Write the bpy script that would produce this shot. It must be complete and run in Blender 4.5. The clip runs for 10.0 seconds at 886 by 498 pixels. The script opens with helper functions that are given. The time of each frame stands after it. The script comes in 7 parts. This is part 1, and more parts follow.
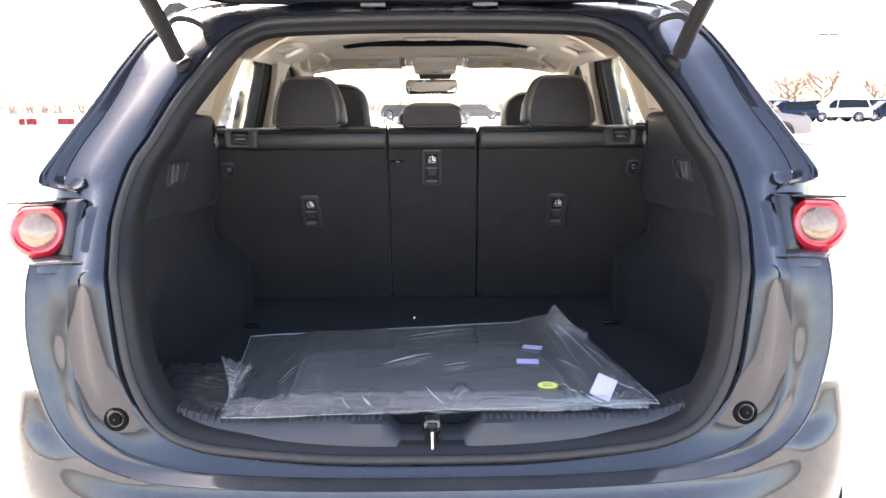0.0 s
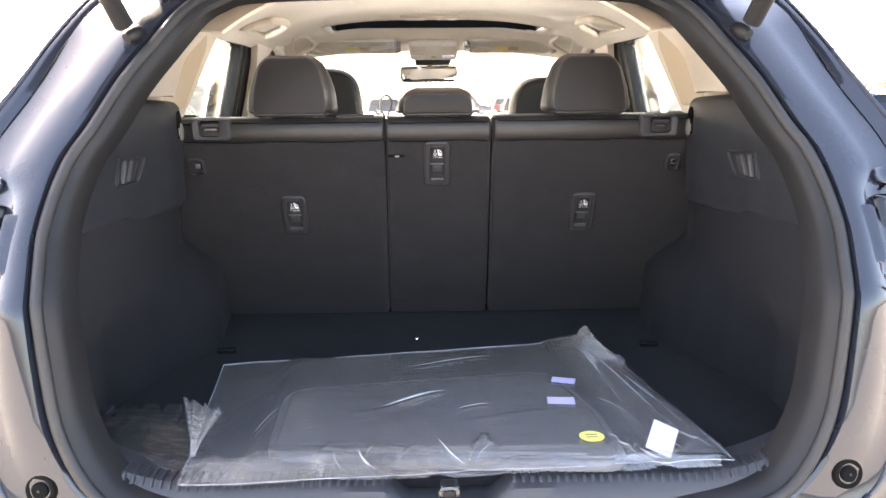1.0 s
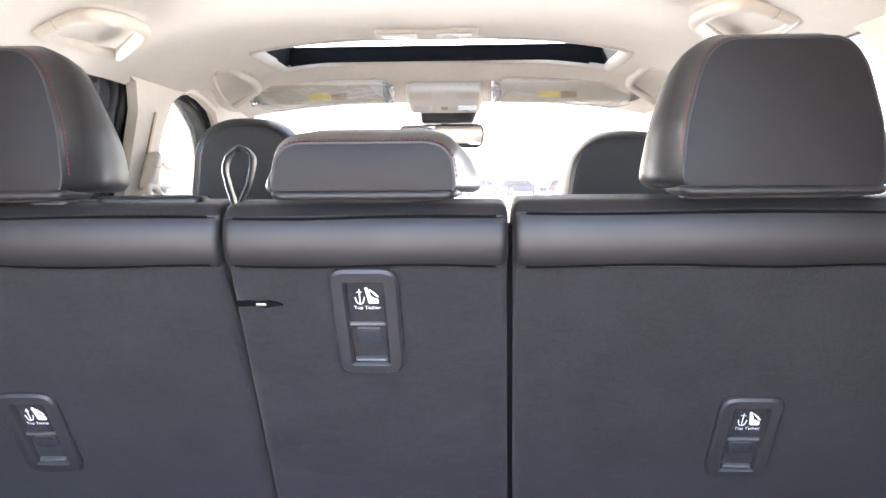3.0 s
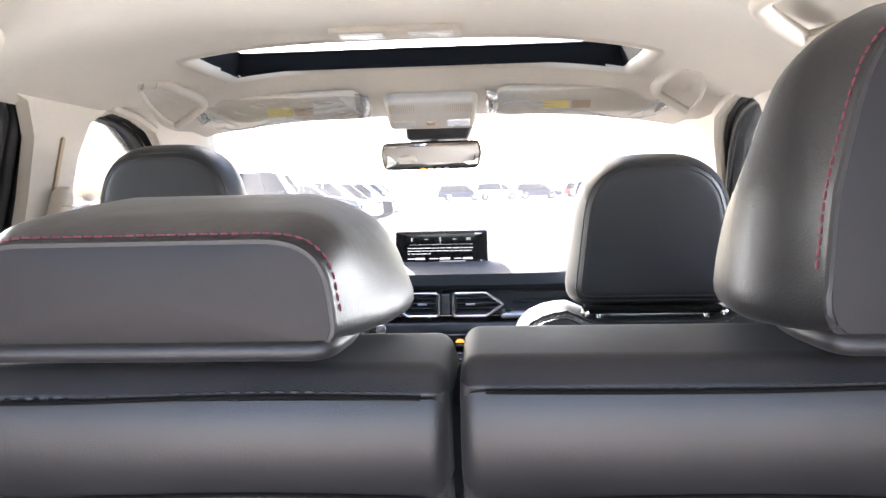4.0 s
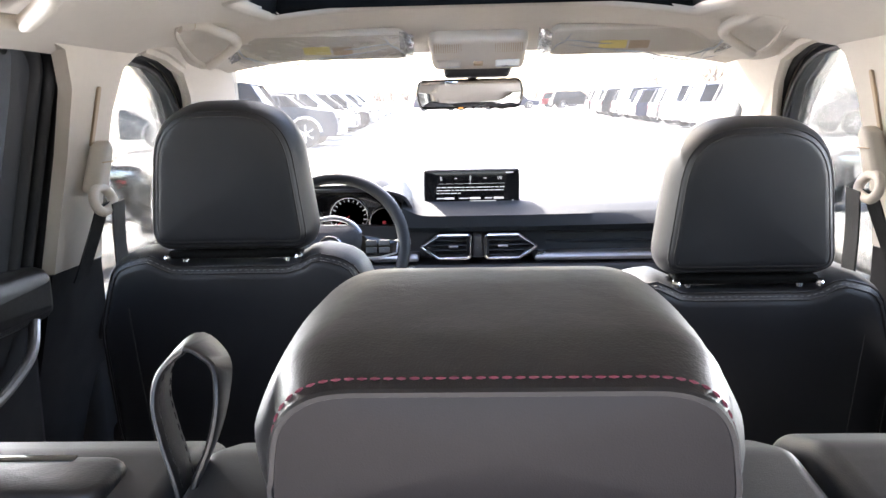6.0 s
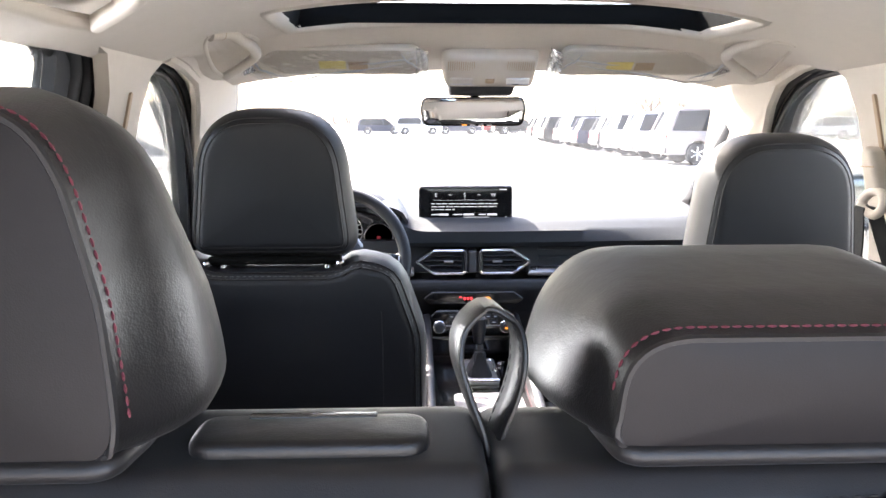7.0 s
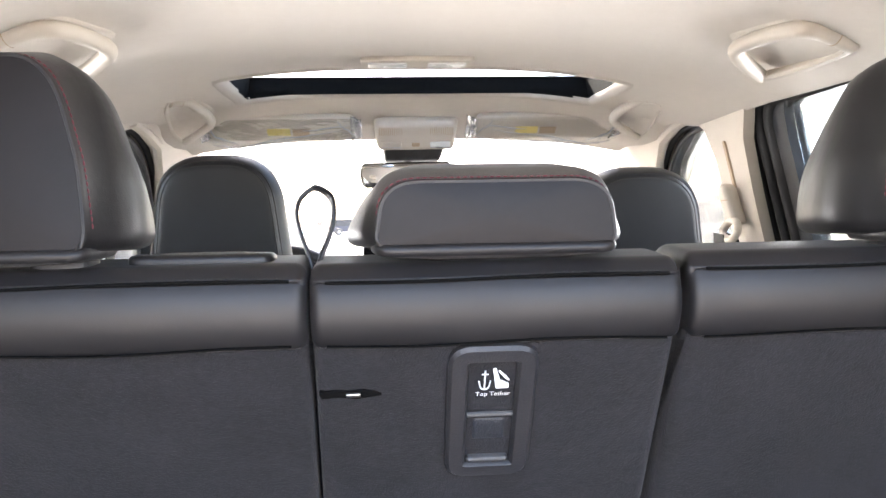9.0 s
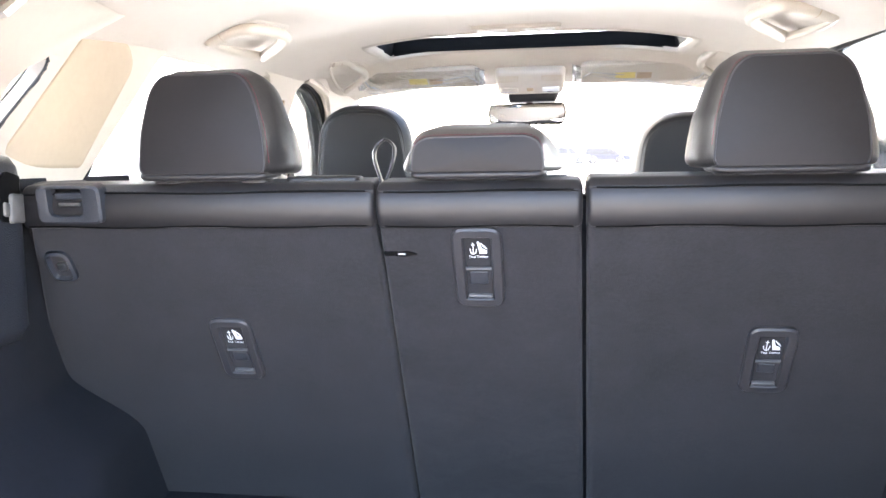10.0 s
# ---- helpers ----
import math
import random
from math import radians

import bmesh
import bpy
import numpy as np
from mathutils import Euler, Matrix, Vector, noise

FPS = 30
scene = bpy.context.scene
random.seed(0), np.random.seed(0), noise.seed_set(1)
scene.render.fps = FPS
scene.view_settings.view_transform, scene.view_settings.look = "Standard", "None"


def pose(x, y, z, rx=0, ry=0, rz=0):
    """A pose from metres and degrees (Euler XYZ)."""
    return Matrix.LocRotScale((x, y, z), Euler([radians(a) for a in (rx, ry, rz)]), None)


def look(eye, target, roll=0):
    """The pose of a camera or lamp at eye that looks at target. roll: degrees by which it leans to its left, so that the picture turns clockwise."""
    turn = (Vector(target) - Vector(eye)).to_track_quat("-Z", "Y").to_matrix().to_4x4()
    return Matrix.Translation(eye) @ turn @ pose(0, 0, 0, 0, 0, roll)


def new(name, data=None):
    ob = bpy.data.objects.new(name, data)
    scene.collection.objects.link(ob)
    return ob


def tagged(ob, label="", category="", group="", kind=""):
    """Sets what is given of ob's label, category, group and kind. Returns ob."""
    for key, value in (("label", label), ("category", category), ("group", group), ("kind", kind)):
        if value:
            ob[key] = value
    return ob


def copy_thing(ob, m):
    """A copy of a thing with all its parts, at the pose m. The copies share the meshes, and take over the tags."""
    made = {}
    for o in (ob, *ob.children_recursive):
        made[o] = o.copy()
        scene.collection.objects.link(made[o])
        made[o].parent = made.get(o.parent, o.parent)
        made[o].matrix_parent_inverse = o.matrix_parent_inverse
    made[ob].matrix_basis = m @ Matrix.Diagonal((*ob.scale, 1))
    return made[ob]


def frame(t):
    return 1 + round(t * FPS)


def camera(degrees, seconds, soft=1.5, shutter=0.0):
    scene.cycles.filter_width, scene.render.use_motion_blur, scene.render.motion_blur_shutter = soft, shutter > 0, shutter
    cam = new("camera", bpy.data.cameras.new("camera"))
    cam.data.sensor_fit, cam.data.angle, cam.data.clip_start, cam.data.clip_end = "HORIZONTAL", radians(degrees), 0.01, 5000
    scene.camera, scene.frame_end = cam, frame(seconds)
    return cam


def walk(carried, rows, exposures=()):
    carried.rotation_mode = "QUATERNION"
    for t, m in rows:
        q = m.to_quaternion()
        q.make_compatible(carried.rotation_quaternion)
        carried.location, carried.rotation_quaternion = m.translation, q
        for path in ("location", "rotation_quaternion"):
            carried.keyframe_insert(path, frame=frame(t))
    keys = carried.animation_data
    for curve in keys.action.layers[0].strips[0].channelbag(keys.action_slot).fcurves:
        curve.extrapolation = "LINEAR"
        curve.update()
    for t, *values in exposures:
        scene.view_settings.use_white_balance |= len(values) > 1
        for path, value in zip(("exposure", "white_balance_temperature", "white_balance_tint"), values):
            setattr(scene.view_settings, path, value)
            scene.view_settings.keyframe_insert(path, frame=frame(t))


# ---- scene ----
cam = camera(59.9, 10.0)
PATH = [
    (0, (0.008, 0.035, 1.297), (0.029, 2.006, 0.959), -0.4),
    (0.5, (-0.009, 0.153, 1.288), (0.019, 2.121, 0.935), -0.5),
    (1, (-0.034, 0.362, 1.278), (0.016, 2.33, 0.927), -0.5),
    (1.5, (-0.016, 0.663, 1.263), (0.025, 2.638, 0.951), -0.1),
    (2, (0.025, 0.979, 1.255), (0.01, 2.964, 1.013), -0.5),
    (3.5, (0.131, 1.735, 1.299), (0.017, 3.728, 1.168), -0.6),
    (4, (0.149, 1.884, 1.334), (0.016, 3.875, 1.202), -1.3),
    (4.5, (0.156, 1.957, 1.371), (0.039, 3.943, 1.166), -1.1),
    (5, (0.137, 1.97, 1.387), (0.043, 3.945, 1.089), -1.4),
    (5.5, (0.076, 1.957, 1.407), (-0.01, 3.925, 1.062), -1.6),
    (6, (-0.006, 1.947, 1.412), (-0.077, 3.912, 1.048), -1.2),
    (7.5, (-0.179, 1.891, 1.376), (-0.012, 3.873, 1.169), 0.4),
    (8, (-0.177, 1.852, 1.347), (0.03, 3.84, 1.272), 0.4),
    (8.5, (-0.141, 1.793, 1.299), (0.066, 3.783, 1.283), -0.6),
    (9, (-0.073, 1.685, 1.286), (0.085, 3.678, 1.238), -1.2),
    (9.5, (0.011, 1.494, 1.279), (-0.008, 3.49, 1.152), -1.7),
    (10, (0.102, 1.27, 1.287), (-0.198, 3.235, 1.066), -0.9),
]

# The sun stands ahead of the car and to its left, over an open sales lot.
EXPOSURES = [(t, stops, kelvin, 17) for t, stops, kelvin in ((0.0, 3.43, 7450), (0.6, 3.62, 7800), (1.0, 3.94, 7950), (1.5, 4.64, 7450), (2.0, 4.88, 6900), (3.5, 4.5, 6700), (4.0, 4.34, 6750), (4.5, 4.05, 6750), (5.0, 3.96, 6750), (6.0, 3.95, 6700), (7.5, 3.9, 6850), (8.0, 3.77, 6900), (8.5, 3.88, 6900), (9.0, 4.12, 6900), (9.5, 4.42, 6850), (10.0, 4.75, 6650))]
walk(cam, [(t, look(eye, target, roll)) for t, eye, target, roll in PATH], EXPOSURES)

SUN_ELEVATION, SUN_AZIMUTH = 46.0, -38.0  # degrees up; degrees to the right of straight ahead
world = bpy.data.worlds.new("sky")
scene.world = world
world.use_nodes = True
wn = world.node_tree.nodes
sky = wn.new("ShaderNodeTexSky")
sky.sky_type, sky.sun_disc = "NISHITA", False
sky.sun_elevation, sky.sun_rotation = radians(SUN_ELEVATION), radians(SUN_AZIMUTH)
sky.dust_density, sky.air_density, sky.ozone_density = 3.5, 1.0, 0.7
wn["Background"].inputs["Strength"].default_value = 0.15
world.node_tree.links.new(sky.outputs["Color"], wn["Background"].inputs["Color"])

sun_data = bpy.data.lights.new("sun", "SUN")
sun_data.energy, sun_data.angle, sun_data.color = 5.0, radians(0.6), (1.0, 0.95, 0.87)
sun_lamp = new("sun", sun_data)
_e, _a = radians(SUN_ELEVATION), radians(SUN_AZIMUTH)
SUN_DIR = Vector((math.sin(_a) * math.cos(_e), math.cos(_a) * math.cos(_e), math.sin(_e)))
sun_lamp.matrix_world = look(SUN_DIR * 60, (0, 0, 0))

# area lamps added in the rear door window openings, on top of the sky's light
for _s in (1, -1):
    _pane = bpy.data.lights.new("window_fill", "AREA")
    _pane.shape, _pane.size, _pane.size_y, _pane.energy, _pane.color = "RECTANGLE", 0.46, 0.28, 0.47, (0.90, 0.95, 1.0)
    _pane.spread = radians(112)
    new("window_fill", _pane).matrix_world = look((_s * 0.735 + 0.004, 2.76, 1.345), (0.0, 2.40, 1.18))


# ---- materials ----
def noise_tex(nt, scale, detail=4.0, rough=0.55, coord=None, stretch=None):
    n = nt.nodes.new("ShaderNodeTexNoise")
    n.inputs["Scale"].default_value, n.inputs["Detail"].default_value, n.inputs["Roughness"].default_value = scale, detail, rough
    if coord is None:
        coord = nt.nodes.new("ShaderNodeTexCoord").outputs["Object"]
    if stretch:
        m = nt.nodes.new("ShaderNodeMapping")
        m.inputs["Scale"].default_value = stretch
        nt.links.new(coord, m.inputs["Vector"])
        coord = m.outputs["Vector"]
    nt.links.new(coord, n.inputs["Vector"])
    return n


def span(nt, value, lo, hi):
    m = nt.nodes.new("ShaderNodeMapRange")
    m.inputs["From Min"].default_value, m.inputs["From Max"].default_value = 0.3, 0.7
    m.inputs["To Min"].default_value, m.inputs["To Max"].default_value = lo, hi
    nt.links.new(value, m.inputs["Value"])
    return m.outputs["Result"]


def surface(name, base, rough=0.5, metal=0.0, vary=0.12, scale=6.0, grain=0.0, grain_scale=400.0, grain_kind="noise", wave=0.0, wave_scale=12.0,
            coat=0.0, sheen=0.0, rough_vary=0.08, spec=0.5, dirt=None, dirt_amount=0.0):
    """A surface with a colour that varies at two scales, a fine grain and a slow unevenness."""
    m = bpy.data.materials.new(name)
    m.use_nodes = True
    nt = m.node_tree
    p = nt.nodes["Principled BSDF"]
    tc = nt.nodes.new("ShaderNodeTexCoord").outputs["Object"]
    big, small = noise_tex(nt, scale, 5.0, 0.6, tc), noise_tex(nt, scale * 14, 3.0, 0.6, tc)
    mix = nt.nodes.new("ShaderNodeMath")
    mix.operation = "MULTIPLY_ADD"
    nt.links.new(small.outputs["Fac"], mix.inputs[0])
    mix.inputs[1].default_value = 0.4
    half = nt.nodes.new("ShaderNodeMath")
    half.operation, half.inputs[1].default_value = "MULTIPLY", 0.6
    nt.links.new(big.outputs["Fac"], half.inputs[0])
    nt.links.new(half.outputs[0], mix.inputs[2])
    ramp = nt.nodes.new("ShaderNodeValToRGB")
    ramp.color_ramp.elements[0].position, ramp.color_ramp.elements[1].position = 0.3, 0.7
    ramp.color_ramp.elements[0].color = (*[c * (1 - vary) for c in base], 1)
    ramp.color_ramp.elements[1].color = (*[min(1, c * (1 + vary)) for c in base], 1)
    nt.links.new(mix.outputs[0], ramp.inputs["Fac"])
    colour = ramp.outputs["Color"]
    if dirt:
        spots = noise_tex(nt, scale * 2.2, 8.0, 0.7, tc)
        d = nt.nodes.new("ShaderNodeMix")
        d.data_type = "RGBA"
        nt.links.new(span(nt, spots.outputs["Fac"], 0.0, dirt_amount), d.inputs["Factor"])
        nt.links.new(colour, d.inputs["A"])
        d.inputs["B"].default_value = (*dirt, 1)
        colour = d.outputs["Result"]
    nt.links.new(colour, p.inputs["Base Color"])
    nt.links.new(span(nt, big.outputs["Fac"], max(0.02, rough - rough_vary), min(1, rough + rough_vary)), p.inputs["Roughness"])
    p.inputs["Metallic"].default_value = metal
    p.inputs["Coat Weight"].default_value, p.inputs["Coat Roughness"].default_value = coat, 0.04
    p.inputs["Sheen Weight"].default_value = sheen
    p.inputs["Specular IOR Level"].default_value = spec
    height = None
    if grain:
        if grain_kind == "cells":
            g = nt.nodes.new("ShaderNodeTexVoronoi")
            g.inputs["Scale"].default_value = grain_scale
            nt.links.new(tc, g.inputs["Vector"])
            out = g.outputs["Distance"]
        else:
            out = noise_tex(nt, grain_scale, 2.0, 0.6, tc).outputs["Fac"]
        b = nt.nodes.new("ShaderNodeBump")
        b.inputs["Strength"].default_value, b.inputs["Distance"].default_value = grain, 0.001
        nt.links.new(out, b.inputs["Height"])
        height = b
    if wave:
        w = noise_tex(nt, wave_scale, 3.0, 0.55, tc)
        b2 = nt.nodes.new("ShaderNodeBump")
        b2.inputs["Strength"].default_value, b2.inputs["Distance"].default_value = wave, 0.01
        nt.links.new(w.outputs["Fac"], b2.inputs["Height"])
        if height:
            nt.links.new(b2.outputs["Normal"], height.inputs["Normal"])
        else:
            height = b2
    if height:
        nt.links.new(height.outputs["Normal"], p.inputs["Normal"])
    return m


def glassy(name, tint=(1, 1, 1), film=(0.9, 0.9, 0.88), haze=0.0, gloss=1.0, rough=0.0, crumple=0.0, crumple_scale=20.0, fine=0.0):
    """Thin clear sheet: lets light straight through, mirrors by Fresnel, with a thin pale film."""
    m = bpy.data.materials.new(name)
    m.use_nodes = True
    nt = m.node_tree
    nt.nodes.remove(nt.nodes["Principled BSDF"])
    out = nt.nodes["Material Output"]
    clear, mirror = nt.nodes.new("ShaderNodeBsdfTransparent"), nt.nodes.new("ShaderNodeBsdfGlossy")
    clear.inputs["Color"].default_value, mirror.inputs["Roughness"].default_value = (*tint, 1), rough
    fres = nt.nodes.new("ShaderNodeFresnel")
    fres.inputs["IOR"].default_value = 1.45
    mul = nt.nodes.new("ShaderNodeMath")
    mul.operation, mul.inputs[1].default_value = "MULTIPLY", gloss
    nt.links.new(fres.outputs[0], mul.inputs[0])
    both = nt.nodes.new("ShaderNodeMixShader")
    nt.links.new(mul.outputs[0], both.inputs[0])
    nt.links.new(clear.outputs[0], both.inputs[1])
    nt.links.new(mirror.outputs[0], both.inputs[2])
    last = both
    if crumple:
        a = noise_tex(nt, crumple_scale, 3.0, 0.5, None, (1.0, 2.2, 1.0))
        a.inputs["Distortion"].default_value = 1.2
        b = nt.nodes.new("ShaderNodeBump")
        b.inputs["Strength"].default_value, b.inputs["Distance"].default_value = crumple, 0.02
        nt.links.new(a.outputs["Fac"], b.inputs["Height"])
        nt.links.new(b.outputs["Normal"], mirror.inputs["Normal"])
        nt.links.new(b.outputs["Normal"], fres.inputs["Normal"])
    if haze:
        soft, lit = nt.nodes.new("ShaderNodeBsdfDiffuse"), nt.nodes.new("ShaderNodeBsdfTranslucent")
        add = nt.nodes.new("ShaderNodeMixShader")
        for s in (soft, lit):
            s.inputs["Color"].default_value = (*film, 1)
        nt.links.new(soft.outputs[0], add.inputs[1])
        nt.links.new(lit.outputs[0], add.inputs[2])
        mottle = noise_tex(nt, 9.0, 6.0, 0.65)
        veil = nt.nodes.new("ShaderNodeMixShader")
        nt.links.new(span(nt, mottle.outputs["Fac"], haze * 0.75, haze * 1.25), veil.inputs[0])
        nt.links.new(both.outputs[0], veil.inputs[1])
        nt.links.new(add.outputs[0], veil.inputs[2])
        last = veil
    nt.links.new(last.outputs[0], out.inputs["Surface"])
    return m


def glowing(name, colour, strength):
    m = bpy.data.materials.new(name)
    m.use_nodes = True
    p = m.node_tree.nodes["Principled BSDF"]
    p.inputs["Base Color"].default_value = (*[c * 0.2 for c in colour], 1)
    p.inputs["Emission Color"].default_value, p.inputs["Emission Strength"].default_value = (*colour, 1), strength
    return m


PAINT = surface("grey_blue_paint", (0.010, 0.0130, 0.021), 0.26, 0.15, 0.06, 3.0, coat=0.8, spec=0.12, dirt=(0.13, 0.12, 0.11), dirt_amount=0.035)
PAINT_DUSTY = surface("dusty_paint", (0.018, 0.0205, 0.025), 0.32, 0.15, 0.1, 5.0, coat=0.85, spec=0.15, dirt=(0.15, 0.15, 0.15), dirt_amount=0.15)
LEATHER = surface("black_leather", (0.0068, 0.0060, 0.0066), 0.50, 0, 0.15, 9.0, 0.08, 1500.0, "cells", 0.05, 22.0, rough_vary=0.05, spec=0.48, sheen=0.04)
VINYL = surface("dull_black_vinyl", (0.0084, 0.0073, 0.0080), 0.48, 0, 0.15, 9.0, 0.05, 1500.0, "cells", 0.03, 18.0, rough_vary=0.05, spec=0.22)
LEATHER_SOFT = surface("creased_leather", (0.0052, 0.0047, 0.0051), 0.42, 0, 0.12, 9.0, 0.10, 1100.0, "cells", 0.05, 60.0, rough_vary=0.05, spec=0.42, sheen=0.03)
LEATHER_FRONT = surface("smooth_black_leather", (0.0052, 0.0058, 0.0086), 0.46, 0, 0.12, 7.0, 0.06, 1500.0, "cells", 0.04, 14.0, spec=0.5, sheen=0.02)
CARPET = surface("charcoal_carpet", (0.0170, 0.0163, 0.0182), 0.95, 0, 0.4, 16.0, 1.0, 700.0, "noise", 0.06, 9.0, sheen=0.08, spec=0.2)
CARPET_CREASED = surface("creased_charcoal_carpet", (0.0170, 0.0163, 0.0182), 0.95, 0, 0.4, 16.0, 1.0, 700.0, "noise", 0.45, 14.0, sheen=0.08, spec=0.2)
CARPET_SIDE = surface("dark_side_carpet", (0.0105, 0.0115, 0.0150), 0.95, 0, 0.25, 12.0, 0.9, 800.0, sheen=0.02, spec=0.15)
PLASTIC = surface("dark_grained_plastic", (0.0185, 0.0205, 0.0255), 0.52, 0, 0.12, 10.0, 0.4, 600.0, "cells")
BEZEL = surface("anchor_bezel_plastic", (0.026, 0.025, 0.027), 0.45, 0, 0.1, 10.0, 0.25, 700.0, "cells")
PLASTIC_GREY = surface("grey_plastic", (0.055, 0.055, 0.057), 0.45, 0, 0.1, 10.0, 0.25, 700.0, "cells")
HOUSING = surface("black_lamp_housing", (0.004, 0.004, 0.005), 0.16, 0, 0.1, 8.0, spec=0.35)
GLOSS_BLACK = surface("gloss_black_plastic", (0.008, 0.008, 0.009), 0.12, 0, 0.1, 8.0, coat=0.6)
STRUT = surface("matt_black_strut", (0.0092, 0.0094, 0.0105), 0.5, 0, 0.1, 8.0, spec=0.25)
RUBBER = surface("black_rubber", (0.0135, 0.0138, 0.0155), 0.55, 0, 0.2, 14.0, 0.3, 300.0, dirt=(0.10, 0.095, 0.09), dirt_amount=0.10, spec=0.35)
HEADLINER = surface("beige_headliner_cloth", (0.52, 0.468, 0.405), 0.95, 0, 0.05, 5.0, 0.5, 900.0, sheen=0.2, spec=0.2)
BEIGE = surface("beige_plastic", (0.48, 0.43, 0.365), 0.55, 0, 0.05, 5.0, 0.25, 700.0, "cells")
FROSTED = surface("frosted_lens", (0.75, 0.74, 0.72), 0.25, 0, 0.03, 20.0)
BEIGE_DARK = surface("tan_vinyl", (0.36, 0.265, 0.175), 0.6, 0, 0.06, 7.0, 0.2, 600.0)
TAN = surface("tan_pillar_cloth", (0.40, 0.325, 0.24), 0.8, 0, 0.06, 7.0, 0.3, 700.0)
ZINC = surface("dull_zinc", (0.13, 0.125, 0.115), 0.6, 0.2, 0.12, 20.0)
CHROME = surface("satin_chrome", (0.70, 0.70, 0.71), 0.16, 1.0, 0.05, 9.0)
STEEL = surface("zinc_steel", (0.50, 0.49, 0.47), 0.33, 1.0, 0.1, 30.0)
SATIN = surface("satin_silver_trim", (0.42, 0.42, 0.44), 0.32, 0.8, 0.06, 9.0)
STITCH_RED = surface("dark_red_thread", (0.115, 0.018, 0.030), 0.8, 0, 0.2, 60.0)
STITCH_GREY = surface("grey_thread", (0.11, 0.11, 0.115), 0.8, 0, 0.2, 60.0)
VOID = surface("matt_near_black", (0.003, 0.003, 0.003), 0.9, 0, 0.3, 40.0, spec=0.1)
STITCH_DARK = surface("dark_grey_thread", (0.009, 0.009, 0.01), 0.8, 0, 0.2, 60.0)
WHITE_INK = surface("white_print", (0.74, 0.74, 0.74), 0.6, 0, 0.03, 30.0)
PAPER = surface("lilac_white_paper", (0.44, 0.42, 0.66), 0.8, 0, 0.05, 18.0)
STICKER = surface("yellow_green_sticker", (0.66, 0.68, 0.16), 0.6, 0, 0.06, 22.0)
WARNING = surface("yellow_warning_label", (0.62, 0.50, 0.16), 0.6, 0, 0.1, 22.0)
RED_LENS = surface("red_lamp_lens", (0.34, 0.006, 0.014), 0.08, 0, 0.1, 20.0, coat=1.0)
SMOKE_LENS = surface("smoky_inner_lens", (0.20, 0.13, 0.085), 0.10, 0.35, 0.5, 9.0, coat=1.0, wave=0.25, wave_scale=30.0)
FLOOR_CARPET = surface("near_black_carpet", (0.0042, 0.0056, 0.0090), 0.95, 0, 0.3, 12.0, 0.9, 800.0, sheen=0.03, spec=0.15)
MAT_RUBBER = surface("grey_cargo_mat", (0.115, 0.118, 0.124), 0.6, 0, 0.14, 12.0, 0.5, 260.0, wave=0.12, wave_scale=8.0)
FILM = glassy("clear_polythene", (0.96, 0.96, 0.97), (0.74, 0.76, 0.78), 0.165, 2.8, 0.04, 0.10, 8.0)
FILM_THICK = glassy("folded_polythene", (0.92, 0.93, 0.95), (0.74, 0.76, 0.78), 0.14, 3.4, 0.05, 0.5, 22.0)
FILM_LINE = glassy("pale_film_line", (0.8, 0.83, 0.86), (0.72, 0.76, 0.80), 0.45, 3.0, 0.12)
FILM_POUCH = glassy("thin_crumpled_film", (0.96, 0.96, 0.97), (0.74, 0.76, 0.78), 0.05, 3.2, 0.04, 0.45, 14.0)
FILM_GLINT = glassy("pale_glint_film", (0.6, 0.63, 0.66), (0.84, 0.87, 0.90), 0.42, 4.0, 0.08)
FILM_VISOR = glassy("visor_film", (0.97, 0.97, 0.96), (0.88, 0.87, 0.84), 0.07, 0.30, 0.14)
# The pale film of the windscreen stands in for veiling glare.
GLASS = glassy("windscreen_glass", (0.93, 0.96, 0.95), (0.9, 0.9, 0.88), 0.008, 0.35)
GLASS_SIDE = glassy("side_window_glass", (0.90, 0.93, 0.92), (0.9, 0.9, 0.88), 0.004, 0.9)
GLASS_ROOF = glassy("sunroof_glass", (0.86, 0.89, 0.89), (0.9, 0.9, 0.88), 0.003, 0.2)
LEVER = surface("grey_lever", (0.034, 0.034, 0.037), 0.4, 0, 0.1, 20.0)
MIRROR = surface("mirror_silver", (0.83, 0.84, 0.86), 0.015, 1.0, 0.01, 6.0, rough_vary=0.0)
SCREEN_BLACK = surface("black_display_glass", (0.006, 0.006, 0.007), 0.16, 0, 0.1, 6.0)
SCREEN_TEXT = glowing("display_text", (0.80, 0.84, 0.88), 0.07)
LED_RED = glowing("red_indicator", (1.0, 0.06, 0.07), 0.12)
DIAL_RED = glowing("dim_dial_red", (0.9, 0.08, 0.10), 0.010)
DIAL_WHITE = glowing("dim_dial_print", (0.8, 0.84, 0.88), 0.03)
LED_AMBER = glowing("amber_indicator", (1.0, 0.36, 0.04), 0.12)
WEBBING = surface("black_belt_webbing", (0.010, 0.011, 0.012), 0.6, 0, 0.15, 20.0, 0.4, 900.0, spec=0.25)
TYRE = surface("tyre_rubber", (0.018, 0.018, 0.018), 0.8, 0, 0.2, 9.0)
ALLOY = surface("alloy_wheel", (0.55, 0.55, 0.56), 0.3, 0.9, 0.06, 9.0)


# ---- shapes ----
def thing(name, at, label, category, group="", kind=""):
    ob = new(name)
    ob.location, ob.empty_display_size = at, 0.1
    return tagged(ob, label, category, group, kind)




